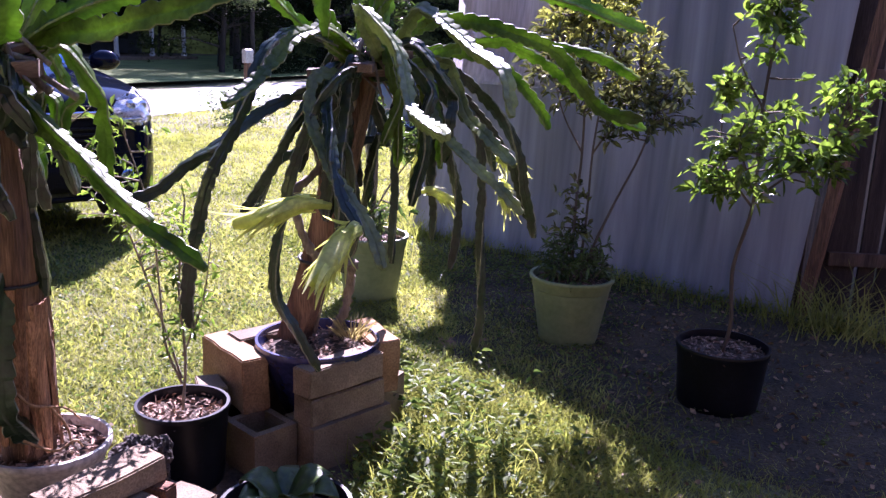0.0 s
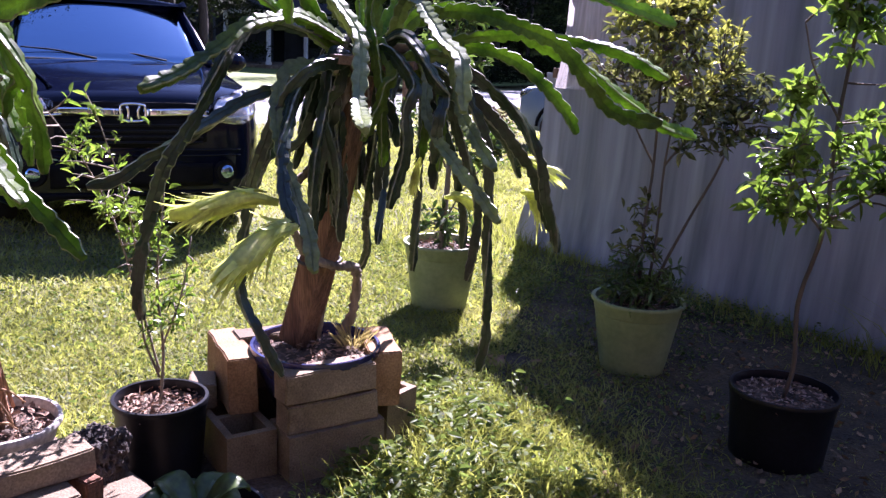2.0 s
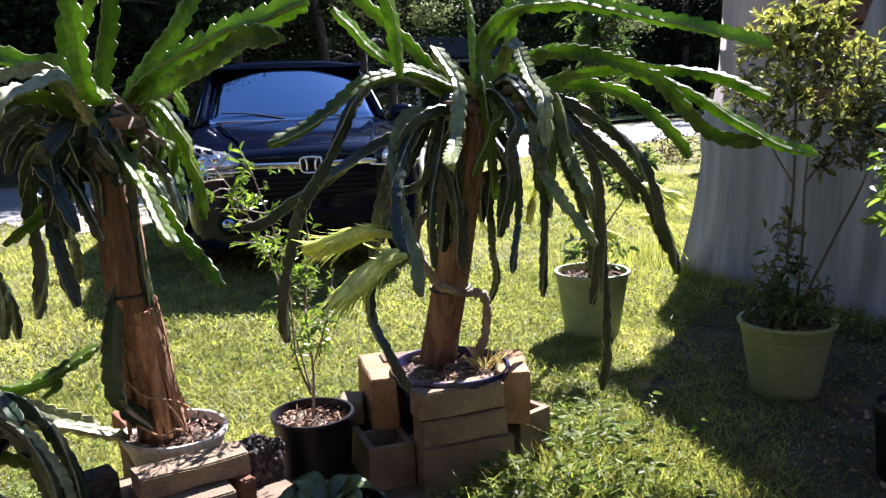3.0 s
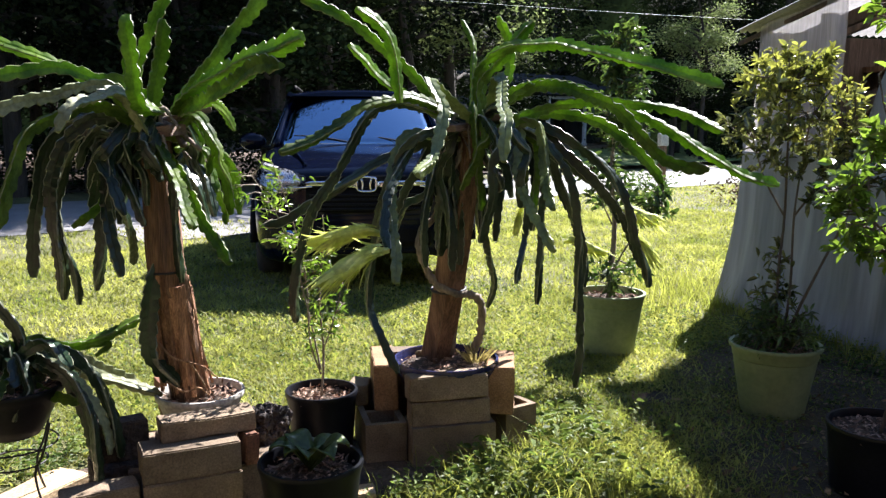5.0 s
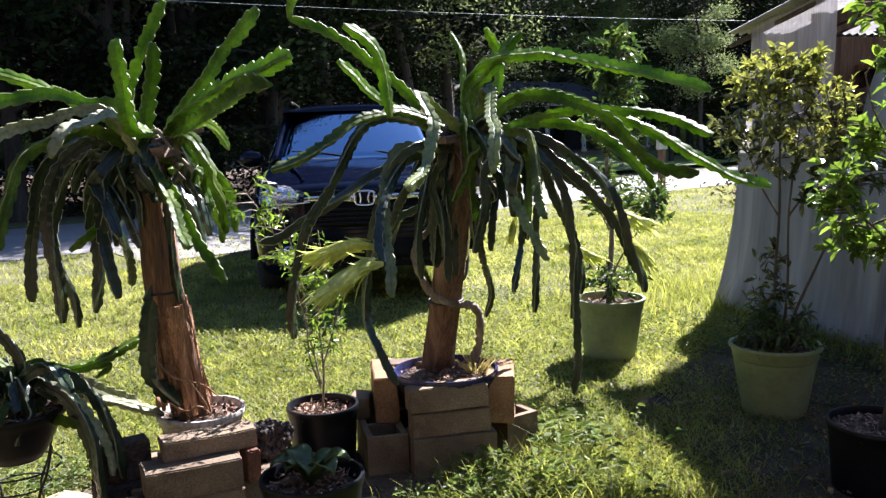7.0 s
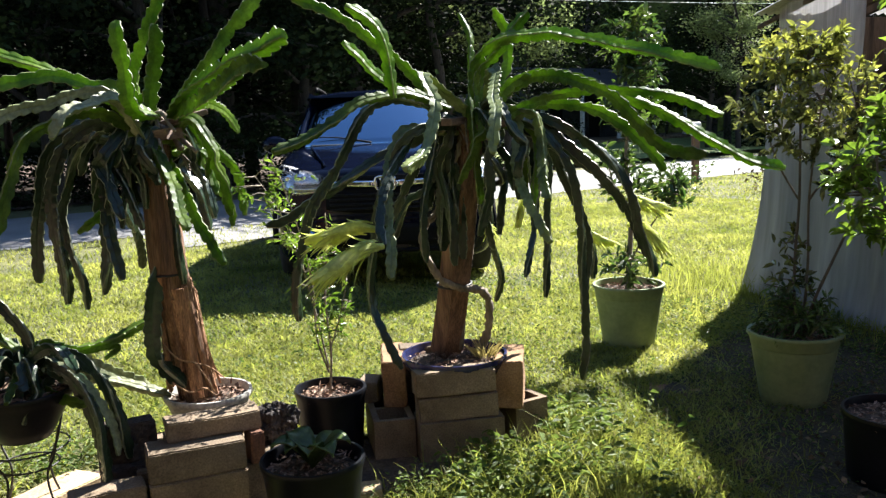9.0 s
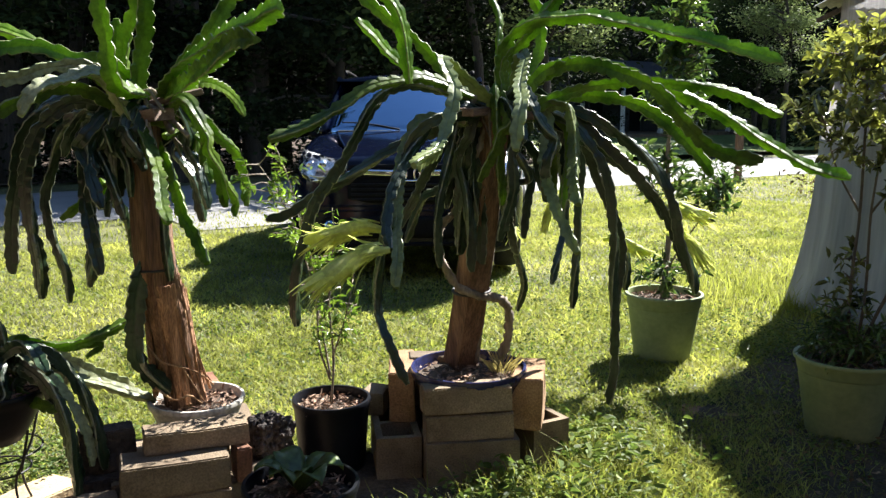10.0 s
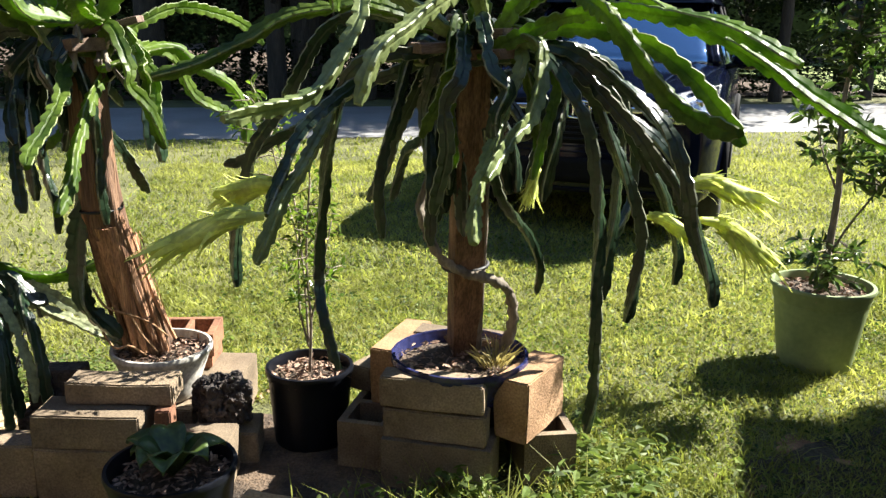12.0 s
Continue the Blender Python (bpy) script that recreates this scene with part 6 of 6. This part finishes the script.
    bm = bmesh.new()
    box(bm, (0.16, 1.3, 0.5), (-3.7, 0, 1.2), None, 0.05)
    part("rear_seat", bm, SEAT, car)
    part("steering_wheel", tube([(-2.12 - 0.08 * math.sin(a), 0.38 + 0.18 * math.cos(a), 1.15 + 0.17 * math.sin(a)) for a in [math.tau * k / 18 for k in range(19)]], 0.015, 0.015, 6, 0.03), TRIM, car, smooth=True)
    car.scale = (scale, scale, scale)
    return car


CAR_TURN = math.degrees(math.atan2(-0.51, 0.86))
suv((-3.16, 4.84, 0.085), CAR_TURN, PAINT, "dark blue-black sport utility vehicle parked on the lawn", 1.0)
suv((-4.7, 14.2, 0.085), 176, PAINT_PALE, "pale blue car parked beyond the shed", 0.85)


# ---- across the road ----
def broadleaf(name, seed, height, spread, leaves, leaf, foliage=None, low=0.16):
    """A woodland tree: forked trunk, limbs, and many leaf clumps with gaps between."""
    rng = random.Random(seed)
    t = thing(name, (0, 0, 0), "tall dark woodland tree with ragged leafy crown", "tree", "woodland trees")
    bm = bmesh.new()
    r = height * 0.018
    spine = [(0, 0, -0.1), (rng.uniform(-.1, .1), rng.uniform(-.1, .1), height * 0.3), (rng.uniform(-.3, .3), rng.uniform(-.3, .3), height * 0.6), (rng.uniform(-.4, .4), rng.uniform(-.4, .4), height * 0.95)]
    tube(spine, r, r * 0.25, 8, height * 0.05, 0.1, rng, bm)
    ends = []
    for k in range(16):
        f = rng.uniform(low, 0.9)
        a = rng.uniform(0, math.tau)
        root = Vector(spine[1]).lerp(Vector(spine[3]), (f - 0.3) / 0.65) if f > 0.3 else Vector((0, 0, height * f))
        reach = spread * rng.uniform(0.5, 1.0) * (1.15 - 0.5 * f)
        end = root + Vector((reach * math.cos(a), reach * math.sin(a), reach * rng.uniform(-0.05, 0.6)))
        tube([root, root.lerp(end, 0.5) + Vector((0, 0, 0.1 * reach)), end], r * 0.35, r * 0.08, 5, height * 0.06, bm=bm)
        ends += [end, root.lerp(end, 0.6), root.lerp(end, 0.85)]
    part("trunk", bm, WOOD_TRUNK_SHADE, t, smooth=True)
    L = Leaves(seed + 5)
    per = leaves // len(ends)
    for e in ends:
        size = spread * rng.uniform(0.16, 0.36)
        for _ in range(per):
            d = Vector([rng.gauss(0, 0.5) for _ in range(3)])
            at = e + Vector((d.x * size, d.y * size, d.z * size * 0.6))
            L.flat(at, Vector((rng.gauss(0, 1), rng.gauss(0, 1), rng.uniform(-0.8, 0.5))), leaf * rng.uniform(0.6, 1.4), leaf * rng.uniform(0.4, 0.7))
    L.put("crown", foliage or LEAF_WOOD_SHADE, t)
    return t


stock = [broadleaf("woodland_tree", 301, 9.0, 3.4, 12500, 0.125), broadleaf("woodland_tree", 302, 10.5, 3.8, 13500, 0.135), broadleaf("woodland_tree", 303, 7.0, 3.0, 11000, 0.12)]
rng = random.Random(44)
spots = []
for row, (x0, step) in enumerate(((-17.5, 3.0), (-21.0, 3.2), (-26.0, 3.6))):
    y = -8.0 + row * 1.1
    while y < 46:
        if not (row < 2 and 15.0 < y < 25.0):
            spots.append((x0 + rng.uniform(-1.2, 1.2), y + rng.uniform(-0.8, 0.8)))
        y += step
for x in (-12, -7, -2, 3, 8):
    spots.append((x + rng.uniform(-1, 1), 44 + rng.uniform(-2, 3)))
tall = [(-14.9, 11.4), (-15.0, 8.0), (-15.2, 4.6), (-14.5, 6.3), (-14.6, 9.7), (-14.7, 2.8)]
spots += tall + [(-16.8, 16.6), (-37.5, 31.0), (-38.0, 36.0), (-37.0, 41.0), (-33.5, 44.5), (-30.0, 47.0), (-41.0, 45.0)]
# the far lawn before the house is open
spots = [(x, y) for x, y in spots if x > -14 or x < -32 or not 0.94 < (y - 1.5) / (2.2 - x) < 1.30]
for k, (x, y) in enumerate(spots):
    size = 1.2 if (x, y) in tall else rng.uniform(0.85, 1.15)
    m = pose(x, y, 0.0, 0, 0, rng.uniform(0, 360)) @ Matrix.Diagonal((size, size, size, 1))
    if k < 3:
        stock[k].matrix_world = m
    else:
        t = copy_thing(stock[k % 3], m)
        t.scale = m.to_scale()

# paler trees in front of the wood, sunlight put into their leaf colour
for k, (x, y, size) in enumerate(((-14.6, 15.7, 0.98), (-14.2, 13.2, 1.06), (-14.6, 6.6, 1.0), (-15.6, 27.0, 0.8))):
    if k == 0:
        pale = broadleaf("roadside_tree", 311, 7.5, 2.2, 10000, 0.11, LEAF_SUNLIT, 0.42)
        tagged(pale, "roadside tree with sunlight put into its pale green leaves", "tree", "roadside trees")
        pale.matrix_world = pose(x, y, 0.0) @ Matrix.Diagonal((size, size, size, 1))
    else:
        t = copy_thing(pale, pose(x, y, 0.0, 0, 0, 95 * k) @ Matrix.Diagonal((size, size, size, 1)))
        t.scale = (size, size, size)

# high trees added on the far verge, crowns out of view, to shade the road
for k, (x, y) in enumerate(((-15.4, 10.2), (-15.8, 8.3), (-15.3, 6.2), (-15.7, 3.4), (-15.4, 0.4))):
    if k == 0:
        high = broadleaf("roadside_tree", 331, 18.0, 5.2, 30000, 0.17, None, 0.42)
        tagged(high, "very tall bare-trunked tree added to shade the road", "tree", "high roadside trees")
        high.matrix_world = pose(x, y, 0.0)
    else:
        copy_thing(high, pose(x, y, 0.0, 0, 0, 77 * k))

# low undergrowth along the far verge
L = Leaves(90)
for _ in range(52000):
    y = L.rng.uniform(-14, 46)
    x = -15.3 - abs(L.rng.gauss(0, 0.9))
    if 17.5 < y < 28:
        continue
    h = 1.7 * (0.5 + 0.5 * noise.noise(Vector((y * 0.4, 0, 3)))) + 0.5
    L.flat((x, y, L.rng.random() ** 0.8 * h), Vector((L.rng.gauss(0, 1), L.rng.gauss(0, 1), L.rng.uniform(-0.3, 0.8))), L.rng.uniform(0.08, 0.16), L.rng.uniform(0.04, 0.08))
tagged(L.put("undergrowth", LEAF_WOOD_SHADE), "dark tangled undergrowth along the far side of the road", "undergrowth")

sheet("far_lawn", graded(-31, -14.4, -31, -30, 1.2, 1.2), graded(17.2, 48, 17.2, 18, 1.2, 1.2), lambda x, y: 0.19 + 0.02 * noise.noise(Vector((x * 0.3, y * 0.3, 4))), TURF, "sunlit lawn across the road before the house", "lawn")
sheet("woodland_floor", graded(-120, -15.2, -120, -110, 4, 6), graded(-60, 120, -60, -59, 6, 6), lambda x, y: 0.10 + 0.04 * noise.noise(Vector((x * 0.3, y * 0.3, 1))), SOIL, "dark ground under the trees", "soil")

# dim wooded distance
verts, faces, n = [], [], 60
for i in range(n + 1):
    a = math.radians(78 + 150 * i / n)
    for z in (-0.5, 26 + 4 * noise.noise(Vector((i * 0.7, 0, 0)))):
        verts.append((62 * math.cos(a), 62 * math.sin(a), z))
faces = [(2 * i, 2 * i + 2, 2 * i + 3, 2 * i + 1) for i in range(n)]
tagged(raw("backdrop", verts, faces, LEAF_WOOD_SHADE), "dark wooded distance behind the trees", "woods", kind="structure")

# house with a porch
house = thing("house", (-30.5, 33.9, 0.05), "single-storey grey-blue house with a gabled, white-posted porch", "house", rz=4)
bm = bmesh.new()
box(bm, (6.0, 9.0, 2.7), (-2.0, 0, 1.45), None, 0.01)
part("wall", bm, SIDING, house)
for k in range(16):
    bm = bmesh.new()
    box(bm, (0.03, 9.0, 0.012), (1.015, 0, 0.35 + 0.15 * k), None, 0.0)
    part("siding_board", bm, SIDING, house)
bm = bmesh.new()
box(bm, (3.3, 9.2, 0.18), (2.65, 0, 0.2), None, 0.02)
part("porch_floor", bm, BLOCK, house)
for px, s in ((1.45, -4.3), (4.0, -4.3), (4.0, -1.6), (4.0, 1.1), (4.0, 3.8)):
    bm = bmesh.new()
    box(bm, (0.15, 0.15, 2.3), (px, s, 1.4), None, 0.01)
    box(bm, (0.2, 0.2, 0.12), (px, s, 0.36), None, 0.01)
    part("porch_post", bm, WHITE, house, "white porch post")
for s in (1, -1):
    bm = bmesh.new()
    box(bm, (4.0, 9.8, 0.14), (-2.0 + 1.85 * s, 0, 3.4), Euler((0, 0.33 * s, 0)).to_matrix(), 0.01)
    part("roof", bm, SHINGLE, house)
    bm = bmesh.new()
    box(bm, (1.62, 9.9, 0.10), (2.72 + 0.76 * s, 0, 2.98), Euler((0, 0.36 * s, 0)).to_matrix(), 0.01)
    part("porch_roof", bm, SHINGLE, house)
bm = bmesh.new()
a, b, c = (bm.verts.new((x, -4.40, z)) for x, z in ((1.35, 2.70), (4.1, 2.70), (2.72, 3.20)))
d, e, f = (bm.verts.new((x, -4.30, z)) for x, z in ((1.35, 2.70), (4.1, 2.70), (2.72, 3.20)))
for face in ((a, b, c), (f, e, d), (a, d, e, b), (b, e, f, c), (c, f, d, a)):
    bm.faces.new(face)
part("gable", bm, SIDING, house)
bm = bmesh.new()
box(bm, (0.12, 8.9, 0.2), (4.05, 0, 2.62), None, 0.01)
part("porch_beam", bm, WHITE, house)
bm = bmesh.new()
box(bm, (2.6, 0.12, 0.2), (2.72, -4.36, 2.60), None, 0.01)
part("porch_beam", bm, WHITE, house)
for y, w, z, h in ((-2.9, 1.0, 1.55, 1.1), (2.7, 1.3, 1.55, 1.1), (0.0, 0.95, 1.32, 2.05)):
    win = new("window" if h < 2 else "door")
    win.parent = house
    win.matrix_local = pose(1.02, y, z)
    bm = bmesh.new()
    box(bm, (0.03, w, h), (0, 0, 0), None, 0.004)
    part("pane" if h < 2 else "leaf", bm, POT_BLACK, win)
    for dy, dz, sy, sz in ((0, h / 2, w + 0.16, 0.08), (0, -h / 2, w + 0.16, 0.08), (w / 2, 0, 0.08, h), (-w / 2, 0, 0.08, h)):
        bm = bmesh.new()
        box(bm, (0.06, sy, sz), (0.01, dy, dz), None, 0.004)
        part("window_frame", bm, SIDING, win)

# mailbox on a post by the road
mailbox = thing("mailbox", (-8.35, 15.45, 0.06), "white mailbox on a brown wooden post", "mailbox", rz=-20)
mailbox.scale = (0.85, 0.85, 0.85)
bm = bmesh.new()
box(bm, (0.14, 0.14, 1.15), (0, 0, 0.575), None, 0.008)
part("post", bm, POST, mailbox)
bm = bmesh.new()
box(bm, (0.16, 0.22, 0.24), (0, 0, 1.26), None, 0.02)
bmesh.ops.create_cone(bm, cap_ends=True, segments=24, radius1=0.08, radius2=0.08, depth=0.22, matrix=Matrix.Translation((0, 0, 1.38)) @ Euler((radians(90), 0, 0)).to_matrix().to_4x4())
part("box", bm, POT_WHITE, mailbox, "white painted box")

# overhead wires
for a, b, thick in (((-12.0, 0.0, 5.06), (-6.8, 22.0, 5.11), 0.0045), ((-12.0, 0.0, 4.60), (-6.8, 22.0, 4.49), 0.0022)):
    A, B = Vector(a), Vector(b)
    A, B = A - (B - A) * 0.8, B + (B - A) * 0.8
    part_ob = part("overhead_wire", tube([A.lerp(B, k / 8) - Vector((0, 0, 0.9 * math.sin(math.pi * k / 8))) for k in range(9)], thick, thick, 5, 1.5), WHITE)
    tagged(part_ob, "thin overhead wire strung along the road", "wire", "overhead wires")

# roadside plants near the mailbox and the shed corner
for cx, cy, count, r, h, mat_, label in ((-7.0, 13.1, 420, 0.55, 0.55, LEAF_DARK, "ragged dark green shrub at the lawn's far edge"), (-5.9, 14.8, 360, 0.6, 0.45, LITTER, "dry brown weeds at the lawn's far edge")):
    L = Leaves(95 + count)
    for _ in range(count):
        d = Vector((L.rng.gauss(0, r * 0.5), L.rng.gauss(0, r * 0.5), 0))
        L.leaf((cx + d.x, cy + d.y, rise(cx, cy) + L.rng.random() * h), Vector((L.rng.gauss(0, 1), L.rng.gauss(0, 1), L.rng.uniform(0, 1.2))), L.rng.uniform(0.06, 0.13), L.rng.uniform(0.02, 0.05))
    tagged(L.put("shrub_clump", mat_), label, "shrub")


# ---- grass and weeds ----
gr = np.random.RandomState(5)
CLEAR = [((-0.03, 4.72), 0.09), (POT_B, 0.16), (POT_C, 0.16), (POT_D, 0.18), (POT_S, 0.13), (POT_F, 0.15)]


def free(x, y):
    ok = np.ones(len(x), bool)
    for c, r in CLEAR:
        ok &= (x - c[0]) ** 2 + (y - c[1]) ** 2 > r * r
    u, w = (x + 0.43) * 0.407 + (y - 2.36) * 0.914, -(x + 0.43) * 0.914 + (y - 2.36) * 0.407
    ok &= (u / 0.86) ** 2 + (w / 0.43) ** 2 > 1 + 0.25 * np.sin(9 * u)
    u, w = (x + 0.20) * 0.41 + (y - 3.35) * 0.91, (x + 0.20) * 0.91 - (y - 3.35) * 0.41
    ok &= ~((np.abs(u) < 0.37) & (np.abs(w) < 0.27))
    ok &= ((x + 0.70) / 0.20) ** 2 + ((y - 1.62) / 0.34) ** 2 > 1
    ok &= x > -9.0
    s = (x - W0.x) * ALONG.x + (y - W0.y) * ALONG.y
    d = (x - W0.x) * BACK.x + (y - W0.y) * BACK.y
    ok &= ~((s > -0.1) & (d > -0.1))
    return ok


def blades(name, x, y, height, width, lean, material, label, category):
    keep = free(x, y)
    x, y = x[keep], y[keep]
    n = len(x)
    a = gr.uniform(0, 2 * np.pi, n)
    h = height * gr.uniform(0.5, 1.35, n)
    w = width * gr.uniform(0.7, 1.3, n)
    l = lean * gr.uniform(0.2, 1.6, n) * h
    b = gr.uniform(0, 2 * np.pi, n)
    z = np.array([rise(p, q) for p, q in zip(x, y)]) - 0.006
    dx, dy = np.cos(a) * w / 2, np.sin(a) * w / 2
    lx, ly = np.cos(b) * l, np.sin(b) * l
    co = np.stack([np.stack([x - dx, y - dy, z], 1), np.stack([x + dx, y + dy, z], 1),
                   np.stack([x + dx * 0.7 + lx * 0.35, y + dy * 0.7 + ly * 0.35, z + h * 0.62], 1), np.stack([x - dx * 0.7 + lx * 0.35, y - dy * 0.7 + ly * 0.35, z + h * 0.62], 1),
                   np.stack([x + lx, y + ly, z + h], 1)], 1).reshape(-1, 3)
    base = np.arange(n) * 5
    me = bpy.data.meshes.new(name)
    quads = np.stack([base, base + 1, base + 2, base + 3], 1)
    tris = np.stack([base + 3, base + 2, base + 4], 1)
    loops = np.concatenate([quads, tris], 1).ravel()
    me.vertices.add(len(co))
    me.vertices.foreach_set("co", co.ravel())
    me.loops.add(len(loops))
    me.loops.foreach_set("vertex_index", loops)
    me.polygons.add(2 * n)
    starts = (np.arange(n)[:, None] * 7 + np.array([0, 4])[None]).ravel()
    me.polygons.foreach_set("loop_start", starts)
    me.materials.append(material)
    me.update(calc_edges=True)
    me.validate()
    return tagged(new(name, me), label, category, kind="stuff")


def area(n, x0, x1, y0, y1):
    return gr.uniform(x0, x1, n), gr.uniform(y0, y1, n)


def thin(xy, scale, keep):
    x, y = xy
    v = np.array([noise.noise(Vector((p * scale, q * scale, 7))) for p, q in zip(x, y)])
    m = v > gr.uniform(-0.9, keep, len(x))
    return x[m], y[m]


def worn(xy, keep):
    """Thins the turf inside the shed's cast shadow, so darker ground deepens it."""
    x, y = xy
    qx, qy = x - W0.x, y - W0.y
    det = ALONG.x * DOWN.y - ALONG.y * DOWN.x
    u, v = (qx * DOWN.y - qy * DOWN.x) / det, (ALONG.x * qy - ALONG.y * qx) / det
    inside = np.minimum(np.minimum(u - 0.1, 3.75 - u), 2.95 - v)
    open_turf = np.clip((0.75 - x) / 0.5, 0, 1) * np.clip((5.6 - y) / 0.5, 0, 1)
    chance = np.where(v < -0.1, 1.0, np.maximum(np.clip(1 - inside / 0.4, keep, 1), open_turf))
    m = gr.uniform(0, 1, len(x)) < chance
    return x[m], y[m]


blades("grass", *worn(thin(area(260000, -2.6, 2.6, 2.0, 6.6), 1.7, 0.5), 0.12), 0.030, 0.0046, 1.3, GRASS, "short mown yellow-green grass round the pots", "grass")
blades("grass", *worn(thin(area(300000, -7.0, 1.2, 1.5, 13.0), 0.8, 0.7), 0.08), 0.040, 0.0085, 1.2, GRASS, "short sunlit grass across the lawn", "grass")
blades("grass", *thin(area(110000, -9.2, -0.5, -6.0, 22.0), 0.5, 0.6), 0.050, 0.015, 1.0, GRASS, "sunlit grass towards the road", "grass")
x, y = gr.normal(0.36, 0.32, 9000), gr.normal(3.66, 0.42, 9000)
blades("tall_grass", x, y, 0.070, 0.0055, 1.0, GRASS, "longer bright grass beside the pedestal", "grass")
s = gr.uniform(0, WALL_LENGTH + 1.5, 1200)
d = np.abs(gr.normal(0, 0.14, 1200)) + 0.13
blades("tall_grass", W0.x + ALONG.x * s - BACK.x * d, W0.y + ALONG.y * s - BACK.y * d, 0.12, 0.008, 0.7, GRASS, "unmown grass along the foot of the tarp", "grass")
x, y = gr.normal(-1.75, 0.45, 1000), gr.normal(7.2, 0.6, 1000)
blades("tall_grass", x, y, 0.22, 0.006, 0.6, GRASS, "seedy tall grass at the shed corner", "grass")
x, y = gr.normal(1.95, 0.22, 450), gr.normal(5.95, 0.15, 450)
blades("tall_grass", x, y, 0.30, 0.010, 1.1, GRASS, "arching tuft of pale grass before the fence", "grass")


def weeds(name, count, cx, cy, sx, sy, high, size, material, seed, label):
    L = Leaves(seed)
    for _ in range(count):
        x, y = L.rng.gauss(cx, sx), L.rng.gauss(cy, sy)
        if not free(np.array([x]), np.array([y]))[0]:
            continue
        z = rise(x, y)
        top = Vector((x + L.rng.gauss(0, 0.02), y + L.rng.gauss(0, 0.02), z + high * L.rng.uniform(0.35, 1.2)))
        for k in range(L.rng.randint(3, 6)):
            a = L.rng.uniform(0, math.tau)
            L.leaf(top - Vector((0, 0, 0.018 * k)), (math.cos(a), math.sin(a), L.rng.uniform(-0.1, 0.5)), size * L.rng.uniform(0.45, 1.4), size * L.rng.uniform(0.3, 0.6))
    return tagged(L.put(name, material), label, "weeds")


weeds("clover", 420, 0.42, 3.08, 0.24, 0.26, 0.11, 0.030, WEED, 71, "leafy weeds and clover in the shade before the blocks")
weeds("broad_weeds", 150, 0.44, 3.30, 0.17, 0.20, 0.13, 0.052, WEED, 81, "tall broad-leaved weeds crowding the foot of the pedestal")
weeds("broad_weeds", 120, 0.14, 3.72, 0.20, 0.20, 0.14, 0.050, WEED, 82, "broad-leaved weeds beside the hollow block")
x, y = gr.normal(0.46, 0.20, 700), gr.normal(3.32, 0.22, 700)
blades("tall_grass", x, y, 0.16, 0.007, 0.8, GRASS, "long arching grass before the pedestal", "grass")
weeds("clover", 500, 0.35, 3.75, 0.30, 0.30, 0.06, 0.024, WEED, 72, "clover mixed into the bright grass")
weeds("clover", 420, 0.8, 4.2, 0.5, 0.5, 0.05, 0.024, WEED, 73, "low clover in the shaded lawn")
weeds("clover", 420, -1.0, 1.85, 0.24, 0.26, 0.10, 0.030, WEED, 74, "weeds round the wire stand")
x, y = gr.normal(0.75, 0.35, 2600), gr.normal(3.05, 0.25, 2600)
blades("tall_grass", x, y, 0.10, 0.005, 0.9, GRASS, "straggly grass at the edge of the shade", "grass")
weeds("clover", 700, 0.3, 6.2, 0.9, 0.25, 0.10, 0.03, WEED, 75, "low weeds along the foot of the tarp")


def low_leaves(name, count, x0, x1, y0, y1, size, seed, label, material=None, category="clover"):
    """Small round clover and plantain leaves lying between the blades."""
    L = Leaves(seed)
    xs, ys = thin(area(count, x0, x1, y0, y1), 2.3, 0.7)
    ok = free(xs, ys)
    for x, y in zip(xs[ok], ys[ok]):
        a = L.rng.uniform(0, math.tau)
        L.flat((x, y, rise(x, y) + L.rng.uniform(0.008, 0.034)), (math.cos(a), math.sin(a), L.rng.uniform(-0.2, 0.5)), size * L.rng.uniform(0.6, 1.4), size * L.rng.uniform(0.5, 0.9))
    return tagged(L.put(name, material or WEED), label, category)


low_leaves("clover", 26000, -3.2, 0.8, 2.4, 6.4, 0.020, 76, "small clover leaves scattered through the mown lawn")
low_leaves("clover", 6000, -6.0, -1.0, 1.0, 9.0, 0.030, 77, "clover and plantain leaves in the far lawn")
low_leaves("leaf_litter", 2600, 0.1, 3.0, 3.2, 6.4, 0.032, 78, "dry brown leaf litter on the shaded ground", LITTER, "leaf litter")
low_leaves("leaf_litter", 700, -1.0, 0.6, 1.8, 3.2, 0.030, 79, "dry leaf bits round the blocks", LITTER, "leaf litter")
